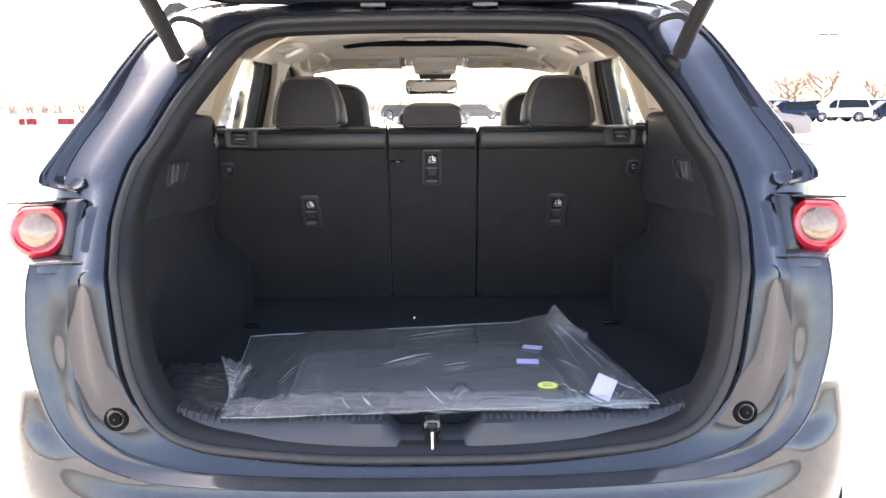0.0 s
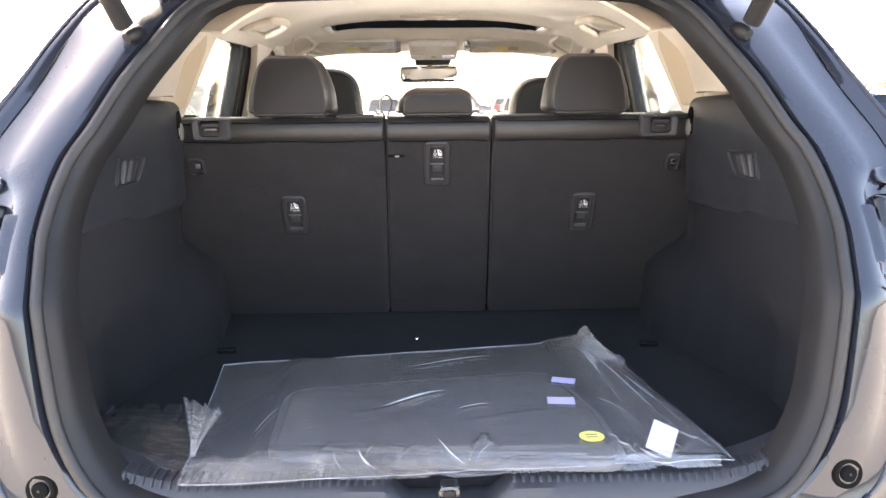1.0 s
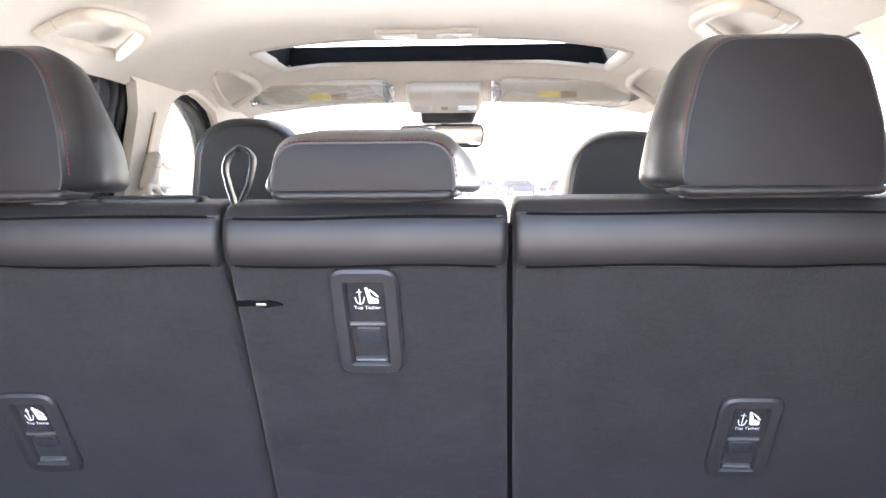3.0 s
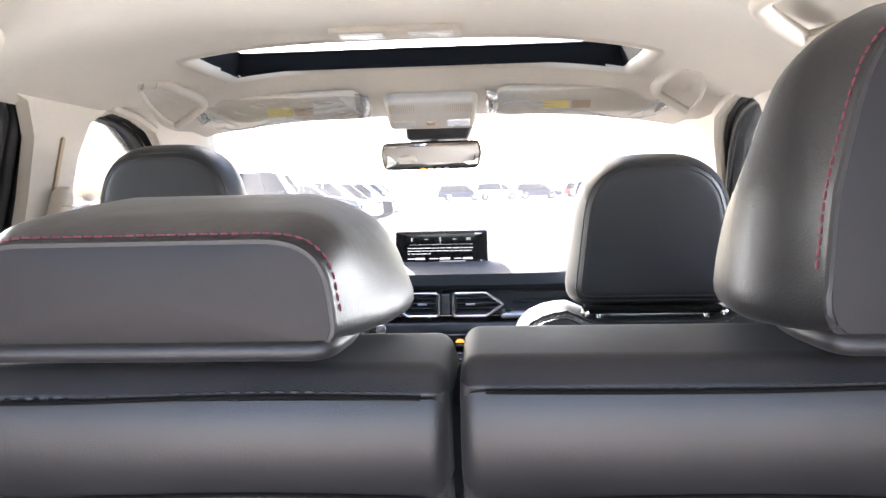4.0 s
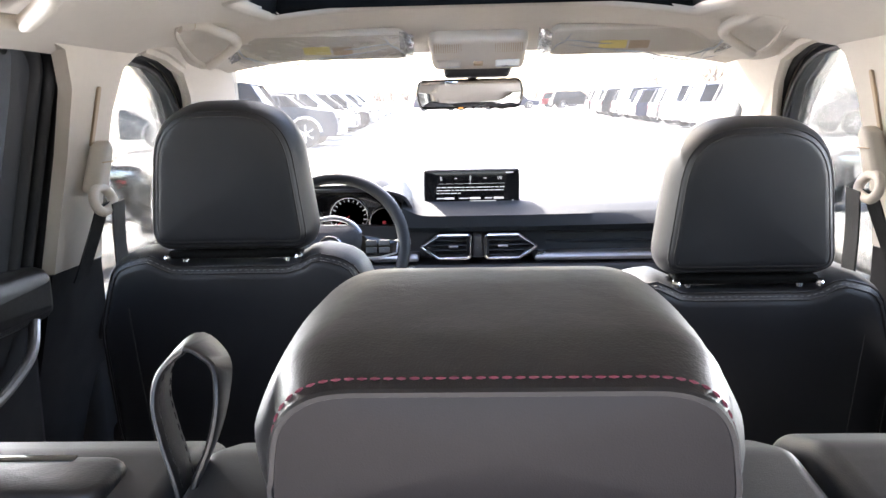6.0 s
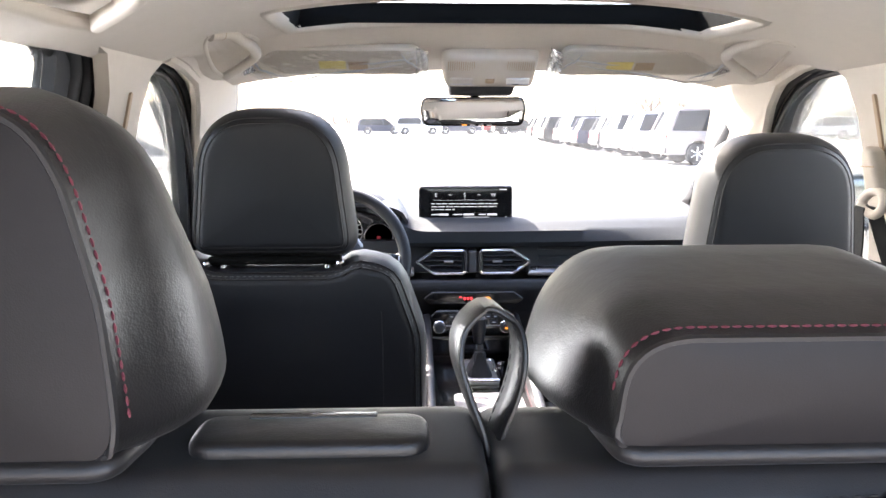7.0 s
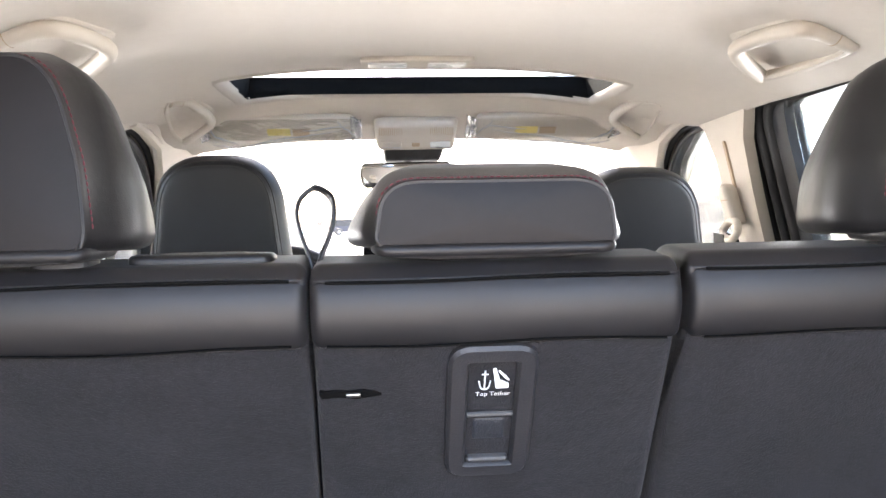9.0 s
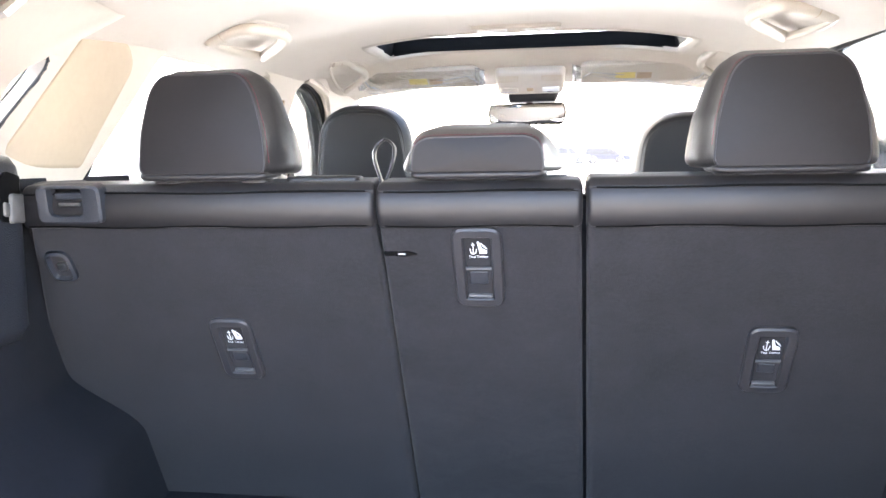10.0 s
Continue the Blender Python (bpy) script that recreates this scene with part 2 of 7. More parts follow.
def part(name, bm, material, parent, label="", smooth=True):
    """Links a bmesh, drawn in the place's own metres, as one mesh under a thing or a part."""
    base = Vector()
    up = parent
    while up:
        base += up.location
        up = up.parent
    me = bpy.data.meshes.new(name)
    if base.length:
        bmesh.ops.translate(bm, verts=bm.verts, vec=-base)
    bmesh.ops.recalc_face_normals(bm, faces=bm.faces)
    bm.to_mesh(me)
    bm.free()
    if smooth:
        me.polygons.foreach_set("use_smooth", [True] * len(me.polygons))
        me.set_sharp_from_angle(angle=radians(38))
    me.materials.append(material)
    ob = new(name, me)
    ob.parent = parent
    if label:
        ob["label"] = label
    return ob


def structure(name, bm, material, label, category, smooth=True):
    return tagged(part(name, bm, material, None, "", smooth), label, category, "", "structure")


def round_poly(pts, r, n=5):
    """A closed outline with its corners rounded. r: one radius, or one for each corner."""
    out, k = [], len(pts)
    rs = r if isinstance(r, (list, tuple)) else [r] * k
    for i in range(k):
        p, a, b = Vector(pts[i]), Vector(pts[i - 1]), Vector(pts[(i + 1) % k])
        da, db = (a - p), (b - p)
        cut = min(rs[i] / max(math.tan(max(da.angle(db), 0.05) / 2), 0.05), da.length * 0.49, db.length * 0.49)
        s, e = p + da.normalized() * cut, p + db.normalized() * cut
        for j in range(n + 1):
            f = j / n
            out.append(s * (1 - f) ** 2 + p * 2 * f * (1 - f) + e * f * f)
    return [(v[0], v[1]) for v in out]


def even(loop, n):
    """The same outline with n points at even steps."""
    pts = [Vector(p) for p in loop] + [Vector(loop[0])]
    run = np.cumsum([0] + [(b - a).length for a, b in zip(pts, pts[1:])])
    at = np.linspace(0, run[-1], n, endpoint=False)
    return [(float(np.interp(q, run, [p[0] for p in pts])), float(np.interp(q, run, [p[1] for p in pts]))) for q in at]


def rect(x0, x1, z0, z1):
    return [(x0, z0), (x1, z0), (x1, z1), (x0, z1)]


def inset(loop, d):
    """An outline moved inwards by d along its normals."""
    k = len(loop)
    area = sum(loop[i - 1][0] * loop[i][1] - loop[i][0] * loop[i - 1][1] for i in range(k))
    s = 1 if area > 0 else -1
    out = []
    for i in range(k):
        a, b = Vector(loop[i - 1]), Vector(loop[(i + 1) % k])
        t = (b - a)
        t = t.normalized() if t.length > 1e-9 else Vector((1, 0))
        out.append((loop[i][0] - s * t.y * d, loop[i][1] + s * t.x * d))
    return out


def skin(bm, rings, closed=True, cap=(False, False)):
    """Joins rows of points into a skin."""
    vs = [[bm.verts.new(p) for p in ring] for ring in rings]
    n = len(vs[0])
    for a, b in zip(vs, vs[1:]):
        for i in range(n if closed else n - 1):
            j = (i + 1) % n
            bm.faces.new((a[i], a[j], b[j], b[i]))
    for end, wanted in ((vs[0], cap[0]), (vs[-1], cap[1])):
        if wanted:
            bm.faces.new(end)
    return vs


def pillow(outline, prof, put, bulge=(0.0, 0.0), rings=4):
    """A cushion: an outline (u, v) swept through depths with insets, (d, inset) a row, closed by two domed ends. put maps (u, d, v) to the place."""
    bm = bmesh.new()
    rows = [[(u, d, v) for u, v in inset(outline, i)] for d, i in prof]

    def dome(row, b):
        cu, cv = sum(p[0] for p in row) / len(row), sum(p[2] for p in row) / len(row)
        out = []
        for k in range(1, rings + 1):
            s = 1 - k / (rings + 0.4)
            out.append([(cu + (u - cu) * s, d + b * (1 - s * s), cv + (v - cv) * s) for u, d, v in row])
        return out

    rows = dome(rows[0], bulge[0])[::-1] + rows + dome(rows[-1], bulge[1])
    skin(bm, [[put(*p) for p in row] for row in rows], True, (True, True))
    return bm


def soft(d0, d1, r, n=4):
    """The depth profile of a slab with rounded edges."""
    head = [(d0 + r * (1 - math.cos(a)), r * (1 - math.sin(a))) for a in [math.pi / 2 * k / n for k in range(n + 1)]]
    return [(d, i) for d, i in head] + [(d1 - (d - d0), i) for d, i in head[::-1]]


def put_y(u, d, v):
    return Vector((u, d, v))


def put_z(u, d, v):
    return Vector((u, v, d))


def put_x(u, d, v):
    return Vector((d, u, v))


def at_pose(m):
    return lambda u, d, v: m @ Vector((u, d, v))


def slab(outline, d0, d1, r=0.004, put=put_y, bulge=(0.0, 0.0), n=3):
    return pillow(outline, soft(d0, d1, min(r, abs(d1 - d0) * 0.49), n), put, bulge, 2)


def block(x0, x1, y0, y1, z0, z1, r=0.006, corner=None):
    """A box with rounded edges."""
    c = corner or r
    return slab(round_poly(rect(x0, x1, z0, z1), c, 4), y0, y1, r)


def tube(path, r, n=8, closed=False, flat=1.0):
    """A round bar along a path; r may be one radius or one for each point."""
    pts = [Vector(p) for p in path]
    k = len(pts)
    rs = r if isinstance(r, (list, tuple)) else [r] * k
    bm, rings, side = bmesh.new(), [], None
    for i, p in enumerate(pts):
        a, b = (pts[i - 1], pts[(i + 1) % k]) if closed else (pts[max(i - 1, 0)], pts[min(i + 1, k - 1)])
        t = (b - a).normalized()
        if side is None:
            side = t.orthogonal().normalized()
        side = (side - t * side.dot(t)).normalized()
        up = t.cross(side)
        rings.append([p + side * math.cos(q) * rs[i] + up * math.sin(q) * rs[i] * flat for q in [2 * math.pi * j / n for j in range(n)]])
    if closed:
        rings.append(rings[0])
        vs = [[bm.verts.new(p) for p in ring] for ring in rings[:-1]]
        for i in range(k):
            a, b = vs[i], vs[(i + 1) % k]
            best = min(range(n), key=lambda s: (a[0].co - b[s].co).length)
            for j in range(n):
                bm.faces.new((a[j], a[(j + 1) % n], b[(j + 1 + best) % n], b[(j + best) % n]))
    else:
        skin(bm, rings, True, (True, True))
    return bm


def curve_through(pts, n=6, closed=False):
    """A smooth path through points (Catmull-Rom)."""
    p = [Vector(q) for q in pts]
    k, out = len(p), []
    for i in range(k if closed else k - 1):
        a, b, c, d = (p[(i - 1) % k], p[i], p[(i + 1) % k], p[(i + 2) % k]) if closed else (p[max(i - 1, 0)], p[i], p[i + 1], p[min(i + 2, k - 1)])
        for j in range(n):
            f = j / n
            out.append(0.5 * (2 * b + (c - a) * f + (2 * a - 5 * b + 4 * c - d) * f * f + (3 * b - a - 3 * c + d) * f ** 3))
    if not closed:
        out.append(p[-1])
    return out


def dashes(path, length, gap, r, off=Vector()):
    """Thread: a row of short stitches along a path."""
    bm = bmesh.new()
    pts, walked, on = [Vector(p) for p in path], 0.0, True
    start = pts[0]
    for a, b in zip(pts, pts[1:]):
        seg = b - a
        if seg.length < 1e-9:
            continue
        pos = 0.0
        while pos < seg.length:
            want = (length if on else gap) - walked
            step = min(want, seg.length - pos)
            pos, walked = pos + step, walked + step
            if walked >= (length if on else gap) - 1e-9:
                here = a + seg * (pos / seg.length)
                if on:
                    t = (here - start)
                    if t.length > 1e-6:
                        t.normalize()
                        s = t.orthogonal().normalized()
                        u = t.cross(s)
                        for e in ((s, u),):
                            ring = [[q + off + (s * math.cos(w) + u * math.sin(w)) * r * k for w in (0, math.pi / 2, math.pi, 1.5 * math.pi)]
                                    for q, k in ((start, 0.4), ((start + here) / 2, 1.0), (here, 0.4))]
                            skin(bm, ring, True, (True, True))
                start, walked, on = here, 0.0, not on
    return bm


def grid(fn, us, vs, bm=None):
    """A sheet of fn(u, v)."""
    bm = bm or bmesh.new()
    skin(bm, [[fn(u, v) for u in us] for v in vs], False)
    return bm


def thicken(bm, d):
    """Gives a sheet a thickness along its normals."""
    bmesh.ops.recalc_face_normals(bm, faces=bm.faces)
    bmesh.ops.solidify(bm, geom=bm.faces[:], thickness=d)
    return bm


def pierced(outline, holes, fn, depth, n_cut=0):
    """A panel with openings. outline and holes in (u, v); fn(u, v, d) gives the place at depth d."""
    from mathutils.geometry import tessellate_polygon
    loops = [[Vector((u, v, 0)) for u, v in loop] for loop in (outline, *holes)]
    flat = [p for loop in loops for p in loop]
    bm = bmesh.new()
    top, low = ([bm.verts.new(fn(p.x, p.y, d)) for p in flat] for d in (0.0, depth))
    for a, b, c in tessellate_polygon(loops):
        if len({a, b, c}) == 3:
            bm.faces.new((top[a], top[b], top[c]))
            bm.faces.new((low[c], low[b], low[a]))
    k = 0
    for loop in loops:
        for i in range(len(loop)):
            j = (i + 1) % len(loop)
            bm.faces.new((top[k + i], top[k + j], low[k + j], low[k + i]))
        k += len(loop)
    return bm


def joined(*meshes):
    """Several bmeshes as one."""
    out = bmesh.new()
    for b in meshes:
        tmp = bpy.data.meshes.new("tmp")
        b.to_mesh(tmp)
        b.free()
        out.from_mesh(tmp)
        bpy.data.meshes.remove(tmp)
    return out


def moved(bm, m):
    bmesh.ops.transform(bm, matrix=m, verts=bm.verts)
    return bm


def lathe(prof, n=24, m=None):
    """A turned piece round the local y axis: prof rows of (radius, y)."""
    bm = bmesh.new()
    skin(bm, [[(r * math.cos(2 * math.pi * k / n), y, r * math.sin(2 * math.pi * k / n)) for k in range(n)] for r, y in prof], True, (True, True))
    return moved(bm, m) if m else bm


def lettering(name, text, size, m, material, parent, label=""):
    """Words as a mesh, upright in the local xz plane at the pose m."""
    cu = bpy.data.curves.new(name, "FONT")
    cu.body, cu.size, cu.align_x, cu.extrude = text, size, "CENTER", size * 0.01
    tmp = bpy.data.objects.new("tmp", cu)
    scene.collection.objects.link(tmp)
    bpy.context.view_layer.update()
    me = bpy.data.meshes.new_from_object(tmp.evaluated_get(bpy.context.evaluated_depsgraph_get()))
    bpy.data.objects.remove(tmp)
    bm = bmesh.new()
    bm.from_mesh(me)
    bpy.data.meshes.remove(me)
    moved(bm, m @ pose(0, 0, 0, 90, 0, 0))
    return part(name, bm, material, parent, label, False)


def lerp(x, xs, ys):
    return float(np.interp(x, xs, ys))


# ---- the car: outer shell ----
def slope(y):
    """The lot rises gently ahead of the car."""
    return 0.0135 * (y - 2.0)


car = thing("suv", (0, 3.6, 0), "dark grey-blue SUV with its rear liftgate raised, parked on a lot", "car")


def rear_y(z):
    """How far forward the tail lies at a height."""
    return lerp(z, [0.5, 0.70, 1.0, 1.17, 1.32, 1.44, 1.52, 1.58], [1.41, 1.432, 1.478, 1.586, 1.685, 1.772, 1.865, 1.97])


def both_sides(right):
    """A whole outline from its right half, listed from the bottom middle to the top middle."""
    return right + [(-p[0], *p[1:]) for p in right[-2:0:-1]]


OPEN_HALF = [(0, .642), (.20, .645), (.38, .661), (.46, .677), (.515, .704), (.555, .753), (.585, .823), (.60, .906), (.61, .985), (.618, 1.05),
             (.622, 1.10), (.615, 1.16), (.60, 1.215), (.575, 1.26), (.54, 1.335), (.50, 1.40), (.455, 1.468), (.42, 1.498), (.37, 1.519), (.25, 1.527), (0, 1.531)]
FRAME_HALF = [(0, .623), (.22, .625), (.42, .636), (.52, .653), (.60, .685), (.655, .735), (.685, .815), (.695, .905), (.693, .985), (.69, 1.03),
              (.693, 1.09), (.70, 1.15), (.735, 1.175), (.72, 1.235), (.675, 1.32), (.645, 1.40), (.605, 1.485), (.56, 1.545), (.45, 1.562), (.30, 1.567), (0, 1.57)]


def smooth_loop(half, dy=0.0):
    pts = curve_through([(x, 0, z) for x, z in both_sides(half)], 4, True)
    return [Vector((p.x, rear_y(p.z) + dy, p.z)) for p in pts]


def shrunk(loop, d, dy):
    flat = inset([(p.x, p.z) for p in loop], d)
    return [Vector((x, rear_y(z) + dy, z)) for x, z in flat]


OPEN = smooth_loop(OPEN_HALF)
FRAME = smooth_loop(FRAME_HALF)
bm = bmesh.new()
def at_bottom(z):
    """1 along the bottom of the opening, 0 up its sides."""
    return 1 - max(0.0, min(1.0, (z - .70) / .12))


def band(f, dy):
    """A line round the opening, between the seal and the bumper; at the bottom the band slopes outward."""
    return [a.lerp(b, f) + Vector((0, dy * (1 - at_bottom(a.z)) - (.002 + .016 * f) * at_bottom(a.z), 0)) for a, b in zip(OPEN, FRAME)]



skin(bm, [[p + Vector((0, 0.02, 0)) for p in OPEN], OPEN, band(.07, -.018), band(.14, -.021), band(.40, -.017), band(.62, -.010), band(.70, -.004), band(1.0, 0)], True)
part("rear_frame", bm, PAINT, car, "dark grey-blue painted metal frame")
part("weather_seal", tube(shrunk(OPEN, 0.008, -0.006), 0.0095, 10, True), RUBBER, car, "black rubber weather seal")
bm = bmesh.new()
skin(bm, [shrunk(OPEN, 0.014, -0.003), shrunk(OPEN, 0.026, 0.006), shrunk(OPEN, 0.034, 0.02), shrunk(OPEN, 0.040, 0.06)], True)
part("seal_lip", bm, STRUT, car, "soft rubber lip of the seal")


def half_curve(rows, n=5):
    return curve_through(rows, n)


def mirrored(bm):
    return moved(bm, Matrix.Diagonal((-1, 1, 1, 1)))


# bumper: its top edge, crest, belly and lower edge from the middle to the side
LINE = [(x, rear_y(z) - 0.001 - 0.019 * at_bottom(z), z) for x, z in FRAME_HALF[:10]]
CREST = [(0, 1.365, .612), (.25, 1.366, .614), (.47, 1.372, .624), (.585, 1.385, .642), (.67, 1.405, .678), (.722, 1.425, .735), (.752, 1.44, .815), (.768, 1.455, .90), (.77, 1.475, .985), (.768, 1.492, 1.024)]
BELLY = [(0, 1.325, .53), (.25, 1.328, .53), (.50, 1.345, .54), (.665, 1.38, .548), (.780, 1.43, .575), (.838, 1.49, .645), (.850, 1.55, .76), (.855, 1.60, .88), (.855, 1.63, .985), (.854, 1.655, 1.024)]
EDGE = [(0, 1.36, .32), (.25, 1.365, .32), (.52, 1.39, .33), (.72, 1.44, .335), (.845, 1.54, .36), (.895, 1.68, .46), (.908, 1.80, .66), (.91, 1.87, .86), (.91, 1.90, .985), (.91, 1.92, 1.024)]
rows = [half_curve(r, 14) for r in (LINE, CREST, BELLY, EDGE)]
cols = []
for i in range(len(rows[0])):
    a, c, b = (Vector(rows[k][i]) for k in (0, 1, 2))
    col = curve_through([a + Vector((0, 0.02, 0.0)), a, a.lerp(c, .5) + Vector((0, .006, .004)), c.lerp(a, .10), c, c.lerp(b, .10), b, rows[3][i]], 10)
    for j in range(40, 61):
        q, p = (j - 40) / 20, col[j]
        cut = min(1, max(0, (.786 - p.z) / .010)) * min(1, max(0, (p.z - .664) / .05)) * min(1, max(0, (q - .16) / .10)) * min(1, max(0, (.86 - q) / .30))
        col[j] = p + Vector((-.55, .80, -.10)) * .020 * cut * cut * (3 - 2 * cut)
    cols.append(col)
bm = bmesh.new()
skin(bm, [[Vector((-p.x, p.y, p.z)) for p in c] for c in cols[:0:-1]] + cols, False)
bumper = part("bumper", bm, PAINT_DUSTY, car, "grey-blue rear bumper cover, dusty")
bm = bmesh.new()
skin(bm, [[(x, 1.372 + 0.02 * (x / .6) ** 2, .43 - .02 * k) for x in np.linspace(-.62, .62, 25)] if k else [(x, 1.336 + 0.03 * (x / .6) ** 2, .45) for x in np.linspace(-.62, .62, 25)] for k in range(3)], False)
part("lower_cladding", thicken(bm, 0.01), PLASTIC, bumper, "black lower cladding")

for s in (1, -1):
    seam = [Vector((s * x, y - .0012, z)) for x, y, z in ((.655, 1.491, 1.027), (.693, 1.491, 1.028), (.73, 1.491, 1.026), (.768, 1.4925, 1.0245), (.80, 1.545, 1.0245), (.83, 1.605, 1.0245))]
    part("panel_gap", tube(curve_through(seam, 4), .0022, 6), GLOSS_BLACK, bumper, "joint above the bumper cover")
    ridge = [Vector((s * p.x, p.y - .0005, p.z + .0008)) for p in rows[1][39:]]
    part("crest_edge", tube(ridge, .0022, 6), PAINT, bumper, "sharp crest of the bumper")
    lip = [Vector((s * p.x, p.y - .001, p.z)) for p in rows[0][:64]]
    part("bumper_lip", tube(lip, .0028, 6), PAINT, bumper)

# quarter panels: the D-pillars that run from the lamps up to the roof
OUT = [(.705, 1.60, 1.155), (.79, 1.60, 1.172), (.765, 1.655, 1.24), (.715, 1.715, 1.33), (.68, 1.77, 1.40), (.635, 1.86, 1.488), (.585, 1.96, 1.548), (.46, 2.0, 1.585)]
SIDE = [(.80, 1.75, 1.158), (.845, 1.92, 1.172), (.80, 2.0, 1.24), (.755, 2.02, 1.33), (.72, 2.04, 1.40), (.672, 2.06, 1.495), (.605, 2.08, 1.575), (.46, 2.08, 1.612)]
inner = [(x, rear_y(z) - 0.002, z) for x, z in FRAME_HALF[11:19]]
for s in (1, -1):
    a, b, c = (half_curve(r) for r in (inner, OUT, SIDE))
    bm = bmesh.new()
    skin(bm, [curve_through([p, p.lerp(q, 0.55) + Vector((0, -0.018, 0.004)), q, r], 4) for p, q, r in zip(a, b, c)], False)
    if s < 0:
        mirrored(bm)
    quarter = part("quarter_panel", bm, PAINT, car)
    # creased line along the pillar, a round plug and the small shelf above the lamp
    line = [Vector((s * p.x, p.y - 0.004, p.z)) for p in [p.lerp(q, 0.62) + Vector((0, -0.016, 0.004)) for p, q in zip(a, b)][4:-6]]
    part("drip_line", tube(line, 0.004, 6), PAINT, quarter)
    m = pose(s * 0.705, 1.582, 1.172, -34, 0, s * 12)
    part("round_plug", lathe([(0.0001, -0.0012), (0.0115, -0.0012), (0.0135, -0.0022), (0.015, -0.001), (0.0155, 0.003)], 28, m), PAINT, quarter)
    # panel with the access cover between the seal and the lamp
    cover = slab(round_poly(rect(-.017, .017, -.048, .048), .008, 4), -.0012, .004, .001, at_pose(pose(s * .657, 1.5205, 1.088, 0, 0, 0) @ pose(0, 0, 0, -31, 0, 0)))
    part("access_cover", cover, PAINT, quarter)
    m = pose(s * 0.652, 1.462, 0.995, -9, 0, s * 8)
    part("round_cover", tube([m @ Vector((.0205 * math.cos(q), .0075, .0205 * math.sin(q))) for q in np.linspace(0, 2 * math.pi, 31)[:-1]], .0014, 5, True), GLOSS_BLACK, quarter, "fine joint round a cap")

    # body side between the bumper and the lamp
    fill = [[(.690 - k, 1.474 + d, z), (.770 - k, 1.475 + d, z), (.855 - k, 1.63 + d * .7, z), (.91 - k, 1.90, z)] for z, d, k in ((1.008, .018, .002), (1.022, .022, .002), (1.029, .028, .004), (1.033, .045, .008), (1.034, .080, .012), (1.10, .095, .016), (1.165, .115, .02))]
    bm = bmesh.new()
    skin(bm, [[Vector((s * p.x, p.y, p.z)) for p in curve_through(r, 4)] for r in fill], False)
    part("lamp_panel", bm, PAINT_DUSTY, quarter)

    # tail lamp
    m = pose(s * 0.772, 1.545, 1.082, 0, 0, 0) @ pose(0, 0, 0, -14, 0, -s * 16)
    ring_out = [(.0565 * math.cos(q), min(.0575 * math.sin(q), .0475 + .004 * math.sin(q))) for q in np.linspace(-math.pi / 2, 1.5 * math.pi, 49)[:-1]]
    lamp = part("tail_lamp", pillow(ring_out, [(0.10, 0.012), (0.02, 0.0), (-0.004, 0.001), (-0.014, 0.006), (-0.018, 0.012), (-0.013, 0.0185)], at_pose(m), (0, 0.004), 2), RED_LENS, car, "round red tail lamp")
    part("inner_lens", lathe([(0.0001, -0.020), (0.018, -0.0195), (0.031, -0.016), (0.0375, -0.010), (0.0375, 0.0)], 32, m), SMOKE_LENS, lamp, "smoky clear inner lens")
    part("bezel", tube([m @ Vector((0.0378 * math.cos(q), -0.012, 0.0378 * math.sin(q))) for q in np.linspace(0, 2 * math.pi, 33)[:-1]], 0.0016, 6, True), RED_LENS, lamp)
    part("lid", slab(round_poly(rect(-.056, .052, -.012, .07), .01, 3), .053, .057, .0015, lambda u, d, v, m=m: m @ Vector((u, v, d))), PAINT, lamp, "painted lid over the lamp")
    hous = slab(round_poly([(-.040, -.060), (.050, -.060), (.052, .066), (-.036, .066)] if s > 0 else [(-.050, -.060), (.040, -.060), (.036, .066), (-.052, .066)], .012, 4), -.004, .10, .012, at_pose(pose(s * .722, 1.548, 1.083, -18, 0, s * 24)))
    part("housing", hous, HOUSING, lamp, "gloss black lamp housing")

    # bump stop in the frame, and a rubber collar
    m = pose(s * 0.600, 1.435, 0.735, -8, 0, s * 6)
    stop = part("bump_stop", lathe([(0.0001, -0.014), (0.010, -0.014), (0.0125, -0.012), (0.0125, 0.006)], 24, m), VOID, car, "round black rubber bump stop")
    part("collar", lathe([(0.0135, -0.003), (0.016, -0.010), (0.022, -0.011), (0.0265, -0.004), (0.0265, 0.006), (0.013, 0.006)], 28, m), VOID, stop)
    part("pin", lathe([(0.0001, -0.0155), (0.002, -0.0155), (0.002, -0.013)], 8, m), RUBBER, stop)

# roof skin with its sunroof cut out, and the outer sides
def roof_z(x, y):
    return lerp(y, [2.0, 2.4, 2.9, 3.3, 3.52, 3.8], [1.618, 1.65, 1.668, 1.657, 1.637, 1.592]) - 0.07 * (abs(x) / 0.6) ** 3


def sheet_hole(x0, x1, y0, y1, hx0, hx1, hy0, hy1, fn, nx=18, ny=24):
    xs = sorted({*np.linspace(x0, x1, nx).round(4).tolist(), hx0, hx1})
    ys = sorted({*np.linspace(y0, y1, ny).round(4).tolist(), hy0, hy1})
    bm = bmesh.new()
    vs = {(x, y): bm.verts.new(fn(x, y)) for x in xs for y in ys}
    for a, b in zip(xs, xs[1:]):
        for c, d in zip(ys, ys[1:]):
            if not (a >= hx0 and b <= hx1 and c >= hy0 and d <= hy1):
                bm.faces.new((vs[a, c], vs[b, c], vs[b, d], vs[a, d]))
    bmesh.ops.delete(bm, geom=[v for v in bm.verts if not v.link_faces], context="VERTS")
    return bm


